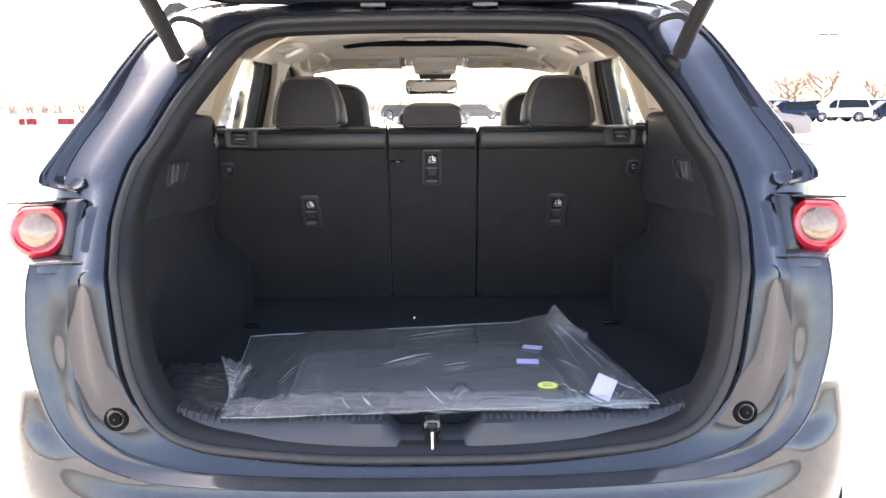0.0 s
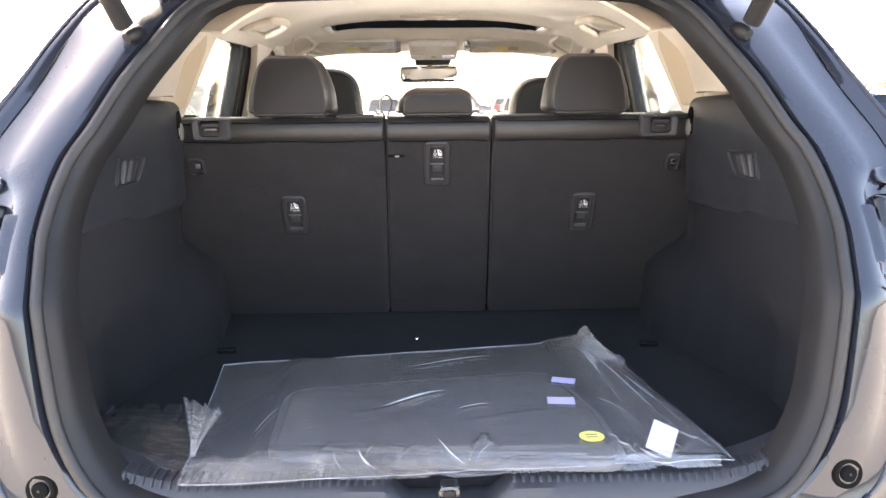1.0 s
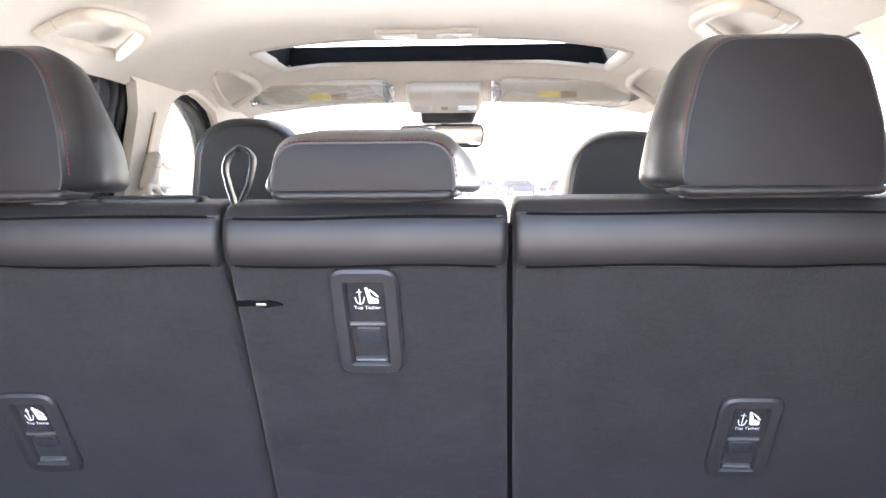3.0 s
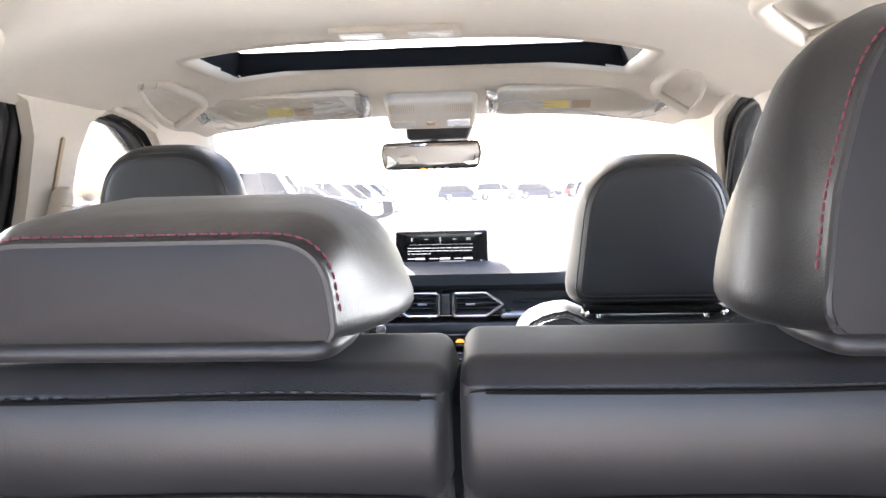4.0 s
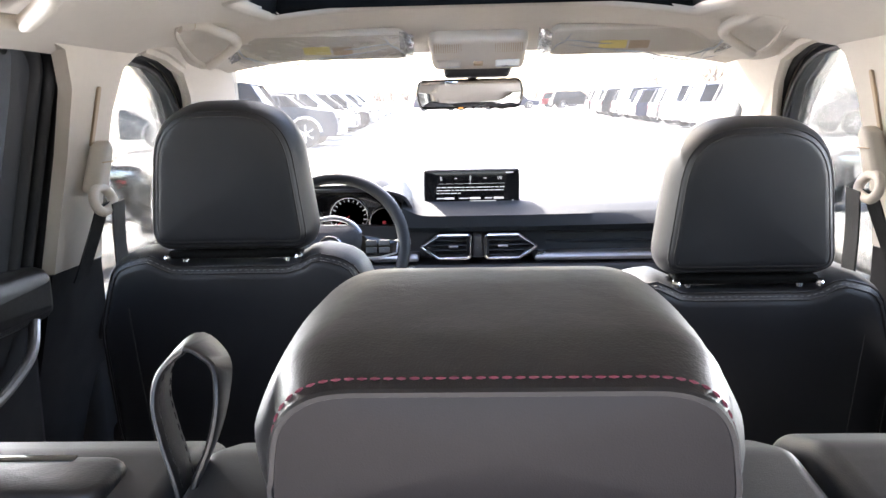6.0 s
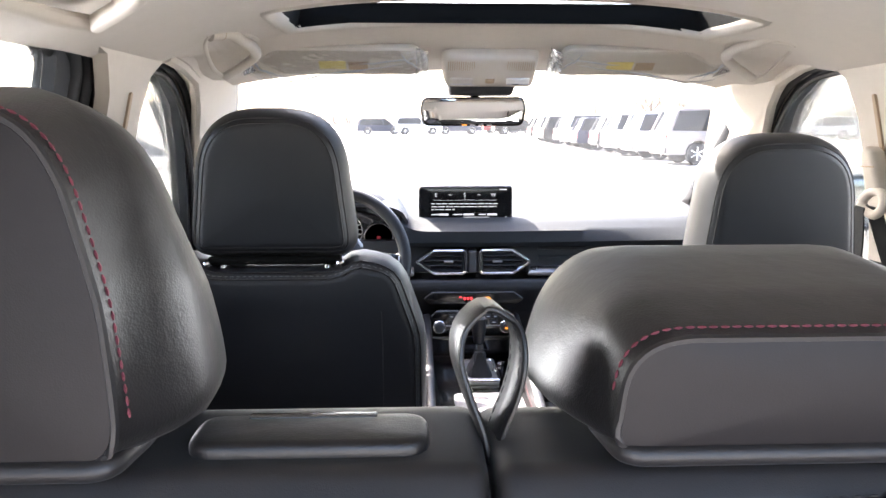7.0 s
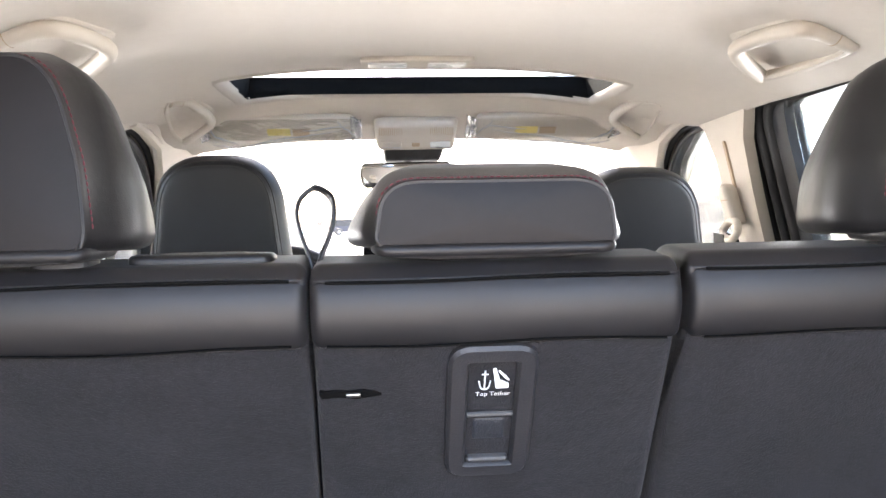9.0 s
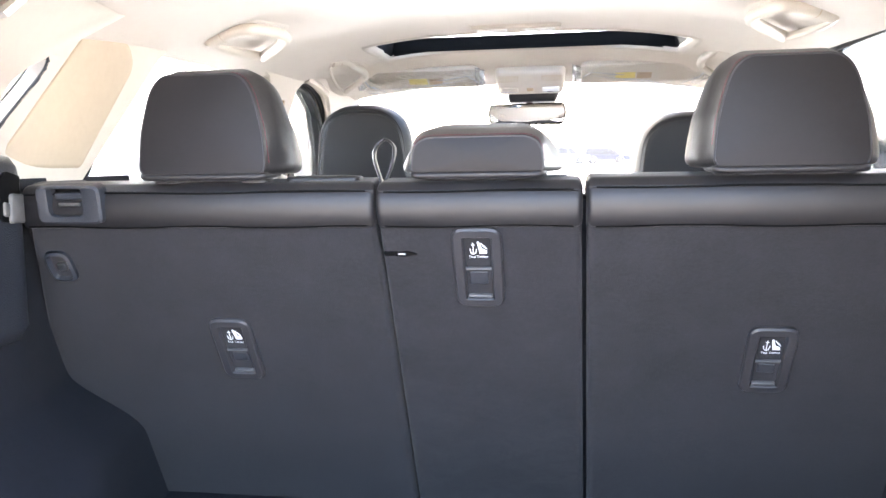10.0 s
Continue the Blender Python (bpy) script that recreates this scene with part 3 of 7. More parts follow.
bm = sheet_hole(-.605, .605, 2.0, 3.80, -.415, .455, 2.98, 3.525, lambda x, y: Vector((x * lerp(y, [2, 2.3, 3.5, 3.8], [.93, 1, 1, .97]), y, roof_z(x, y))))
roof = part("roof", bm, PAINT, car)
part("sunroof_glass", slab(round_poly(rect(-.412, .452, 2.985, 3.522), .03, 4), .0, .005, .002, lambda u, d, v: Vector((u, v, roof_z(.2, v) - .002 + d))), GLASS_ROOF, roof, "clear sunroof pane")
for s in (1, -1):
    part("roof_rail", tube(curve_through([(s * .56, 2.2, 1.635), (s * .575, 2.5, 1.655), (s * .575, 3.3, 1.665), (s * .56, 3.7, 1.63)], 6), 0.012, 8), PLASTIC, roof)

WHEELS = (2.05, 4.75)


def side_low(y):
    """The lower edge of the body side, raised over the wheels."""
    low = 0.30
    for w in WHEELS:
        d = abs(y - w)
        if d < 0.40:
            low = max(low, 0.36 + math.sqrt(0.40 ** 2 - d * d))
    return low


def side_top(y):
    return lerp(y, [1.85, 2.2, 4.3, 4.7, 5.6, 5.9], [1.155, 1.14, 1.06, 1.03, 0.93, 0.80])


def side_x(y, z):
    return lerp(y, [1.85, 2.3, 4.9, 5.5, 5.9], [.895, .92, .92, .87, .72]) - 0.16 * max(0, z - .82) - 0.06 * max(0, .6 - z)


for s in (1, -1):
    ys = np.linspace(1.86, 5.9, 90)
    bm = bmesh.new()
    skin(bm, [[(s * side_x(y, z), y, z) for z in np.linspace(side_low(y), max(side_top(y), side_low(y) + .05), 12)] for y in ys], False)
    body_side = part("body_side", thicken(bm, 0.012), PAINT, car)
    for w in WHEELS:
        bm = bmesh.new()
        skin(bm, [[(s * (side_x(w, .5) + o), w + r * math.cos(q), .36 + r * math.sin(q)) for q in np.linspace(0.02, math.pi - .02, 20)] for o, r in ((.012, .44), (.016, .40), (-.02, .385))], False)
        part("arch_cladding", bm, PLASTIC, body_side)
    for dy in (3.18, 2.42, 4.28):
        part("door_gap", tube([(s * (side_x(dy, z) + .001), dy, z) for z in np.linspace(.38, 1.05, 8)], 0.004, 5), GLOSS_BLACK, body_side)
    for dy in (2.62, 3.36):
        part("door_handle", block(s * .905 - .018, s * .905 + .018, dy - .1, dy + .1, .93, .962, .01), PAINT, body_side)
    for w in WHEELS:
        tyre_p = [(.20, -.11), (.30, -.115), (.355, -.10), (.365, 0), (.355, .10), (.30, .115), (.20, .11)]
        wheel = part("wheel", lathe(tyre_p, 36, pose(s * .80, w, .365, 0, 0, 90)), TYRE, car)
        spokes = [lathe([(.0001, -.03), (.21, -.02), (.245, -.06), (.25, .06), (.0001, .02)], 36)]
        spokes += [moved(block(-.02, .02, -.075, -.03, .03, .235, .008), pose(0, 0, 0, 0, 72 * k, 0)) for k in range(5)]
        part("rim", moved(joined(*spokes), pose(s * .80, w, .365, 0, 0, 90 * s)), ALLOY, wheel)

# bonnet, nose and underside
part("bonnet", grid(lambda u, v: Vector((u * lerp(v, [4.62, 5.5, 5.85], [.78, .76, .60]), v, lerp(v, [4.62, 5.3, 5.7, 5.85], [1.075, 1.01, .92, .84]) - .05 * u * u + .012 * (abs(u) > .5))), np.linspace(-1, 1, 19), np.linspace(4.62, 5.85, 14)), PAINT, car)
nose = part("nose", thicken(grid(lambda u, v: Vector((u * .74, 5.92 - .16 * u * u - .05 * abs(v - .55), v)), np.linspace(-1, 1, 21), np.linspace(.25, .86, 10)), .02), PAINT, car)
part("grille", slab(round_poly([(-.45, .44), (.45, .44), (.55, .72), (-.55, .72)], .06, 4), 5.90, 5.94, .01), GLOSS_BLACK, nose, "black grille")
part("underbody", block(-.78, .78, 1.55, 5.7, .22, .30, .03), PLASTIC, car)
cowl = part("cowl", block(-.74, .74, 4.56, 4.70, 1.02, 1.06, .01), PLASTIC, car)

# raised liftgate on its two struts
G = pose(0, 1.965, 1.612, -24, 0, 0)


def gate(u, v):
    w = lerp(v, [0, .1, .5, .85], [.57, .60, .67, .70])
    return G @ Vector((u * w, -v, .03 * (1 - u * u) + .02 * math.sin(v * 3)))


bm = grid(gate, np.linspace(-1, 1, 21), np.linspace(0, .86, 12))
liftgate = part("liftgate", thicken(bm, -0.045), PAINT, car, "raised liftgate")
part("gate_trim", slab(round_poly([(-.50, -.04), (.50, -.04), (.60, -.80), (-.60, -.80)], .06, 4), -.075, -.03, .012, lambda u, d, v: G @ Vector((u, v, d))), PLASTIC, liftgate, "dark inner trim of the liftgate")
part("gate_edge", tube([G @ Vector(p) for p in curve_through([(-.565, -.30, -.045), (-.56, -.10, -.045), (-.52, -.03, -.045), (-.3, -.012, -.045), (0, -.01, -.045), (.3, -.012, -.045), (.52, -.03, -.045), (.56, -.10, -.045), (.565, -.30, -.045)], 5)], .014, 8), PAINT, liftgate)
for s in (1, -1):
    hinge = part("hinge", block(s * .30 - .035, s * .30 + .035, 1.90, 1.99, 1.562, 1.592, .006), PAINT, liftgate)
    part("hinge_pin", tube([(s * .30 - .04, 1.905, 1.572), (s * .30 + .04, 1.905, 1.572)], .007, 8), STEEL, hinge)
    part("lever", block(s * .13 - .03, s * .13 + .03, 1.885, 1.95, 1.548, 1.563, .005), GLOSS_BLACK, liftgate)
    strut = part("gas_strut", tube([(s * .528, 1.70, 1.425), (s * .537, 1.655, 1.475), (s * .60, 1.33, 1.78)], [.016, .0165, .0165], 14), STRUT, car, "black powered lift strut")
    part("ball_socket", lathe([(.0001, -.018), (.009, -.018), (.013, -.011), (.0145, .0), (.013, .012), (.008, .018)], 18, pose(s * .520, 1.722, 1.412, 28, 0, s * 30)), STRUT, strut)
    hose = curve_through([(s * .49, 1.80, 1.49), (s * .515, 1.765, 1.507), (s * .545, 1.735, 1.505), (s * .557, 1.715, 1.47), (s * .545, 1.70, 1.44)], 8)
    part("cable_boot", tube(hose, [.0062 + .0014 * (k % 2) for k in range(len(hose))], 10), RUBBER, strut, "ribbed rubber cable boot")

# windscreen and side glass
def screen(u, v):
    f = v
    return Vector((.012 + u * (.585 + .215 * f), 3.765 + .85 * f - .05 * (u * u) * 1, 1.558 - .475 * f - .012 * u * u))


part("windscreen", grid(screen, np.linspace(-1, 1, 17), np.linspace(0, 1, 12)), GLASS, car, "sunlit windscreen with a faint pale veil for the glare")


# ---- the car: lining ----
def side_in(z):
    """Half the width between the side linings at a height."""
    return 0.60 + (1.5 - z) * 0.24


def roof_in(x, y):
    """The height of the headliner."""
    top = lerp(y, [1.95, 2.05, 2.2, 2.5, 3.0, 3.4, 3.46, 3.50, 3.55, 3.62, 3.78], [1.536, 1.553, 1.566, 1.588, 1.603, 1.602, 1.597, 1.582, 1.561, 1.547, 1.536])
    return top - lerp(y, [3.3, 3.7], [0.078, 0.030]) * (abs(x) / 0.56) ** 3


def skew(y):
    """The cabin lies a little to the right of the tail's middle line."""
    return .013 * max(0.0, y - 2.4)


def pillar_out(y, z):
    """The windscreen pillar comes in a little at the top and moves out to the dashboard's corner."""
    return lerp(z, [1.06, 1.2, 1.32, 1.44, 1.505, 1.54], [.080, .046, .030, .012, -.014, -.026]) * max(0, min(1, (y - 3.45) / .2))


SR = (-.358, .402, 3.195, 3.425)
bm = sheet_hole(-.615, .615, 1.97, 3.78, SR[0] - .03, SR[1] + .03, SR[2] - .02, SR[3] + .035, lambda x, y: Vector((x * lerp(y, [1.97, 2.15, 3.5, 3.78], [.70, 1, 1, .95]), y, roof_in(x, y))), 30, 70)
headliner = structure("headliner", thicken(bm, -0.006), HEADLINER, "beige cloth headliner with a sunroof opening", "ceiling")

# sunroof well: a beige rolled edge, a black inner frame
sunroof = thing("sunroof", (0, 3.34, 1.6), "sunroof with a black frame set into the headliner", "sunroof")
lip = even(round_poly(rect(SR[0] - .03, SR[1] + .03, SR[2] - .02, SR[3] + .035), .028, 6), 120)
bm = bmesh.new()
skin(bm, [[Vector((u, v, roof_in(u, v) + dz)) for u, v in inset(lip, i)] for dz, i in ((.004, -.012), (-.003, 0.0), (-.003, .010), (.002, .018), (.010, .021))], True)
part("rolled_edge", bm, BEIGE, sunroof, "beige rolled edge")
bm = bmesh.new()
skin(bm, [[Vector((u, v, max(z, roof_in(u, v) + .006) if z else roof_in(u, v) + .006)) for u, v in inset(lip, i)] for z, i in ((0, .0195), (1.600, .024), (1.612, .028), (1.632, .031), (1.6335, .037))], True)
part("inner_frame", bm, VOID, sunroof, "black inner frame")
part("deflector", block(SR[0] + .008, SR[1] - .008, 3.436, 3.442, 1.598, 1.633, .002), VOID, sunroof, "black front frame bar")

# rear reading lamp behind the sunroof
lamp = thing("reading_lamp", (0, 3.12, 1.60), "flat beige reading lamp with two lenses on the headliner", "lamp")
part("plate", slab(round_poly(rect(-.105, .105, 3.085, 3.145), .012, 4), 1.594, 1.606, .004, put_z), BEIGE, lamp)
for s in (1, -1):
    part("lens", slab(round_poly(rect(s * .055 - .036, s * .055 + .036, 3.098, 3.134), .006, 3), 1.5915, 1.597, .002, put_z), FROSTED, lamp, "frosted lens")

# side linings: beige above the belt line with the window openings
QUARTER = round_poly([(2.10, 1.345), (2.20, 1.335), (2.31, 1.455), (2.20, 1.462)], [.03, .02, .03, .05], 5)
for s in (1, -1):
    def lining(y, z, d, s=s):
        back = max(0.0, (2.15 - y)) * 0.16
        return Vector((s * (side_in(z) - back + d) + skew(y), y, z))

    # the lining is built as three pieces: the rear pillar, the door pillar and the windscreen pillar
    rear = [(1.93, 1.270), (2.405, 1.266)] + [(2.595 - (1.503 - z) * .80, z) for z in (1.35, 1.42, 1.475)] + [(2.615, 1.509), (2.68, 1.518), (2.68, 1.545), (2.4, 1.545), (2.1, 1.54), (1.95, 1.52)]
    trim = part("pillar_trim", pierced(rear, [QUARTER], lining, .03), BEIGE, car, "beige rear pillar trim")
    recess = round_poly([(2.200, 1.289), (2.395, 1.289), (2.50, 1.458), (2.475, 1.492), (2.36, 1.492)], [.01, .01, .03, .03, .04], 5)
    bm = bmesh.new()
    cu, cv = sum(p[0] for p in recess) / len(recess), sum(p[1] for p in recess) / len(recess)
    skin(bm, [[lining(cu + (u - cu) * k, cv + (v - cv) * k, d) for u, v in recess] for k, d in ((1.0, -.0006), (.985, -.0030), (.95, -.0042), (.85, -.0046))], True, (False, True))
    part("pillar_panel", bm, TAN, trim, "tan insert of the pillar")
    part("window_edge", tube([lining(u, v, .002) for u, v in QUARTER], .0028, 6, True), PLASTIC, trim)
    part("quarter_window", slab(QUARTER, .028, .031, .001, lambda u, d, v: lining(u, v, d)), GLASS_SIDE, car, "small fixed quarter window")
    # funnel between the seal and the pillar
    up = [p for p in shrunk(OPEN, .030, .03) if p.z > 1.29 and s * p.x > -1e-6]
    up.sort(key=lambda p: p.z if abs(p.x) > .36 else 9 - abs(p.x))
    bm = bmesh.new()
    far = []
    for p in up:
        ax = abs(p.x)
        if ax > .47:
            z = lerp(p.z, [1.29, 1.45], [1.298, 1.497])
            far.append(Vector((s * (side_in(z) - .064), lerp(z, [1.30, 1.39, 1.44, 1.48, 1.497], [2.105, 2.13, 2.20, 2.33, 2.40]), z)))
        else:
            x = lerp(ax, [.0, .38, .47], [.0, .44, .535])
            y = lerp(ax, [.34, .42, .47], [1.98, 2.12, 2.38])
            far.append(Vector((s * x, y, roof_in(x, y) - .002)))
    rings = [up, [p.lerp(q, .10) + Vector((s * .007, 0, .006)) for p, q in zip(up, far)]]
    rings += [[p.lerp(q, f) + Vector((s * .014 * math.sin(f * math.pi), 0, .004)) for p, q in zip(up, far)] for f in (.3, .5, .7, .85, .95)]
    rings += [far, [q + Vector((s * .008, .006, 0)) for q in far], [q + Vector((s * .06, .010, .004)) for q in far]]
    skin(bm, rings, False)
    part("rear_surround", bm, BEIGE, car, "beige surround of the rear opening")

    door_post = [(3.130, 1.16), (3.288, 1.16), (3.268, 1.23), (3.254, 1.32), (3.252, 1.42), (3.272, 1.485), (3.325, 1.518), (3.345, 1.55), (3.00, 1.55), (3.01, 1.52), (3.08, 1.505), (3.113, 1.45), (3.124, 1.35)]
    post = part("door_post", pierced(door_post, [], lining, .022), BEIGE, car, "beige upper trim of the door post")
    low = [(3.14, .50), (3.50, .50), (3.43, .82), (3.335, 1.06), (3.290, 1.158), (3.128, 1.158), (3.130, .85)]
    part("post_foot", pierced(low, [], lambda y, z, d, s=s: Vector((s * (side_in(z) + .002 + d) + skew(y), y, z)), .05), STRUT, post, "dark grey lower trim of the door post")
    part("belt_slot", slab(round_poly(rect(3.187, 3.197, 1.36, 1.455), .005, 3), -.004, .002, .001, lambda u, d, v: lining(u, v, d)), BEIGE_DARK, post, "slot of the belt adjuster")

    wind = [(3.345, 1.522), (3.44, 1.514), (3.53, 1.493), (3.615, 1.448), (3.69, 1.39), (3.77, 1.31), (3.86, 1.20), (3.97, 1.06), (4.52, 1.06), (3.78, 1.535), (3.70, 1.55), (3.34, 1.552)]
    a_trim = part("windscreen_pillar", pierced(wind, [], lambda y, z, d, s=s: Vector((s * (side_in(z) + pillar_out(y, z) + d) + skew(y), y, z)), .05), BEIGE, car, "beige windscreen pillar trim")
    edge = [Vector((s * (side_in(z) + pillar_out(y, z) + .004) + skew(y), y - .008, z + .004)) for y, z in wind[:8]]
    part("pillar_edge", tube(edge, .013, 8), BEIGE, a_trim)

    # dark door frames with their seals and the glass
    def frame_at(y, z, d, s=s):
        return Vector((s * (side_in(z) + .042 + d) + skew(y), y, z))

    outer = [(2.33, 1.02), (2.40, 1.27), (2.57, 1.525), (3.10, 1.535), (3.19, 1.50), (3.20, 1.02)]
    hole = round_poly([(2.40, 1.05), (2.455, 1.27), (2.62, 1.490), (2.72, 1.507), (3.018, 1.510), (3.026, 1.44), (3.026, 1.05)], [.01, .02, .04, .04, .03, .05, .01], 4)
    rear_door = part("rear_door_frame", pierced(outer, [hole], frame_at, .035), PLASTIC, car, "dark window frame of the rear door")
    for k, (yv, zt, w) in enumerate(((3.150, 1.528, .017), (3.112, 1.522, .010), (3.082, 1.518, .014), (3.048, 1.512, .010))):
        r, d = .055, -.012 + .008 * k
        path = [frame_at(yv, z, d) for z in np.linspace(1.06, zt - r, 9)]
        path += [frame_at(yv - r + r * math.cos(q), zt - r + r * math.sin(q), d) for q in np.linspace(.12, math.pi / 2, 10)]
        path += [frame_at(y, zt, d) for y in np.linspace(yv - r - .03, 2.66, 6)]
        part("door_seal", tube(path, w, 12), RUBBER, rear_door, "ribbed rubber door seal")
    part("window_pane", slab(hole, .018, .022, .001, lambda u, d, v: frame_at(u, v, d)), GLASS_SIDE, rear_door, "clear door window")
    outer = [(3.22, 1.02), (3.22, 1.50), (3.33, 1.545), (3.55, 1.525), (3.74, 1.42), (3.92, 1.24), (4.08, 1.02)]
    hole = round_poly([(3.25, 1.04), (3.25, 1.40), (3.30, 1.512), (3.46, 1.503), (3.585, 1.448), (3.68, 1.355), (3.78, 1.23), (3.92, 1.04)], [.01, .05, .04, .06, .08, .10, .10, .01], 4)
    front_door = part("front_door_frame", pierced(outer, [hole], frame_at, .035), PLASTIC, car, "dark window frame of the front door")
    for k, (o, w) in enumerate(((.0, .009), (.020, .006))):
        path = curve_through([frame_at(y - o + .004, z - o * .8, -.012 + .005 * k) for y, z in ((3.33, 1.520), (3.46, 1.512), (3.56, 1.478), (3.65, 1.418), (3.74, 1.335), (3.83, 1.23), (3.96, 1.06))], 5)
        part("door_seal", tube(path, w, 8), RUBBER, front_door)
    part("window_pane", slab(hole, .018, .022, .001, lambda u, d, v: frame_at(u, v, d)), GLASS_SIDE, front_door, "clear door window")
    # outer pillars in body colour so that the shell is closed
    part("outer_pillar", pierced([(2.05, 1.14), (2.44, 1.13), (2.62, 1.52), (2.55, 1.60), (2.06, 1.57), (1.98, 1.45)], [round_poly([(2.08, 1.33), (2.20, 1.32), (2.33, 1.465), (2.18, 1.47)], .02, 3)], lambda y, z, d, s=s: Vector((s * (side_in(z) + .055 + d), y, z)), .02), PAINT, car)
    part("roof_side", tube(curve_through([(s * .635, 2.05, 1.545), (s * .66, 2.5, 1.56), (s * .66, 3.3, 1.565), (s * .645, 3.6, 1.54), (s * .70, 3.95, 1.38), (s * .79, 4.55, 1.07)], 6), .042, 10), PAINT, car)

    # door linings
    for y0, y1, up, near in ((2.42, 3.135, .125, .022), (3.32, 4.42, 0, 0)):
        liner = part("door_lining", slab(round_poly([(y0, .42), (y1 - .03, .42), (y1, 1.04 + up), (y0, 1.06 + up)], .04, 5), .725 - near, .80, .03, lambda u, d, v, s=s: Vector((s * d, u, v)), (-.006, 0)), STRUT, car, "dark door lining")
        part("top_pad", slab(round_poly([(y0, .985 + up), (y1 - .004, .965 + up), (y1 - .004, 1.052 + up), (y0, 1.075 + up)], .028, 5), .692 - near, .79, .025, lambda u, d, v, s=s: Vector((s * d, u, v)), (-.004, 0)), LEATHER_SOFT, liner, "soft stitched top pad")
        for o in (0, .007):
            part("stitching", dashes([(s * (.6885 - near), y, .992 + up + o - .018 * (y - y0)) for y in np.linspace(y0 + .03, y1 - .04, 40)], .006, .002, .0008), STITCH_DARK, liner)
        part("armrest", slab(round_poly(rect(y0 + .05, y1 - .06, .74, .80), .025, 5), .64, .76, .022, lambda u, d, v, s=s: Vector((s * d, u, v))), LEATHER, liner)
        part("pull_handle", tube(curve_through([(s * (.70 - near), y1 - .27, .885 + up), (s * (.682 - near), y1 - .20, .90 + up), (s * (.68 - near), y1 - .12, .935 + up), (s * (.695 - near), y1 - .075, .975 + up)], 6), [.013] * 19, 10, False, .6), SATIN, liner, "satin door pull")
        part("map_pocket", slab(round_poly(rect(y0 + .10, y1 - .04, .46, .66), .04, 5), .67, .75, .02, lambda u, d, v, s=s: Vector((s * d, u, v))), PLASTIC, liner)

    # door mirrors outside
    mm = pose(.030 + s * .972, 3.92, 1.207, 0, 0, 0)
    shell = round_poly([(-.10, -.085), (.10, -.075), (.105, .065), (-.10, .075)], [.04, .05, .05, .04], 6)
    mirror = part("door_mirror", pillow(shell, [(.0, .0), (.03, -.004), (.07, .012), (.10, .05)], at_pose(mm @ pose(0, 0, 0, 0, 0, -s * 14)), (0, .01), 3), PAINT, car, "door mirror in body colour")
    part("mirror_rim", pillow(shell, [(-.004, .012), (-.008, .006), (0, -.001), (.004, 0)], at_pose(mm @ pose(0, 0, 0, 0, 0, -s * 14)), (.003, 0), 2), GLOSS_BLACK, mirror, "black rim")
    part("mirror_glass", slab(inset(shell, .010), -.0095, -.0065, .001, at_pose(mm @ pose(0, 0, 0, 0, 0, -s * 14))), MIRROR, mirror, "mirror glass")
    part("mirror_arm", block(s * .82 - .06, s * .82 + .06, 3.93, 3.99, 1.095, 1.135, .01), GLOSS_BLACK, mirror)

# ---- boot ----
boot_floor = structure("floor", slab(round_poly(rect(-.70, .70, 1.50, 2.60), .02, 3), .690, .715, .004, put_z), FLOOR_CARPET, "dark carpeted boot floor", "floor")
structure("cabin_floor", block(-.74, .74, 2.55, 4.5, .36, .40, .02), CARPET_SIDE, "dark cabin carpet", "floor")
part("floor_stud", lathe([(.0001, -.004), (.005, -.0035), (.0065, -.001), (.0065, .002)], 16, pose(-.054, 2.231, .716, -90, 0, 0)), CHROME, boot_floor, "small bright floor stud")
for s in (1, -1):
    part("tie_down", block(s * .508 - .022, s * .508 + .022, 2.135, 2.150, .714, .727, .004), GLOSS_BLACK, boot_floor, "black tie-down hook")


def wall_x(y, z):
    low = lerp(y, [1.44, 1.52, 1.62, 1.78, 1.95, 2.1, 2.25, 2.5], [.602, .612, .638, .655, .625, .570, .552, .592])
    up = lerp(y, [1.44, 1.60, 1.75, 1.9, 2.2, 2.33, 2.5], [.604, .606, .615, .622, .628, .662, .672])
    f = max(0.0, min(1.0, (z - .855) / .115))
    return low + (up - low) * f * f * (3 - 2 * f)


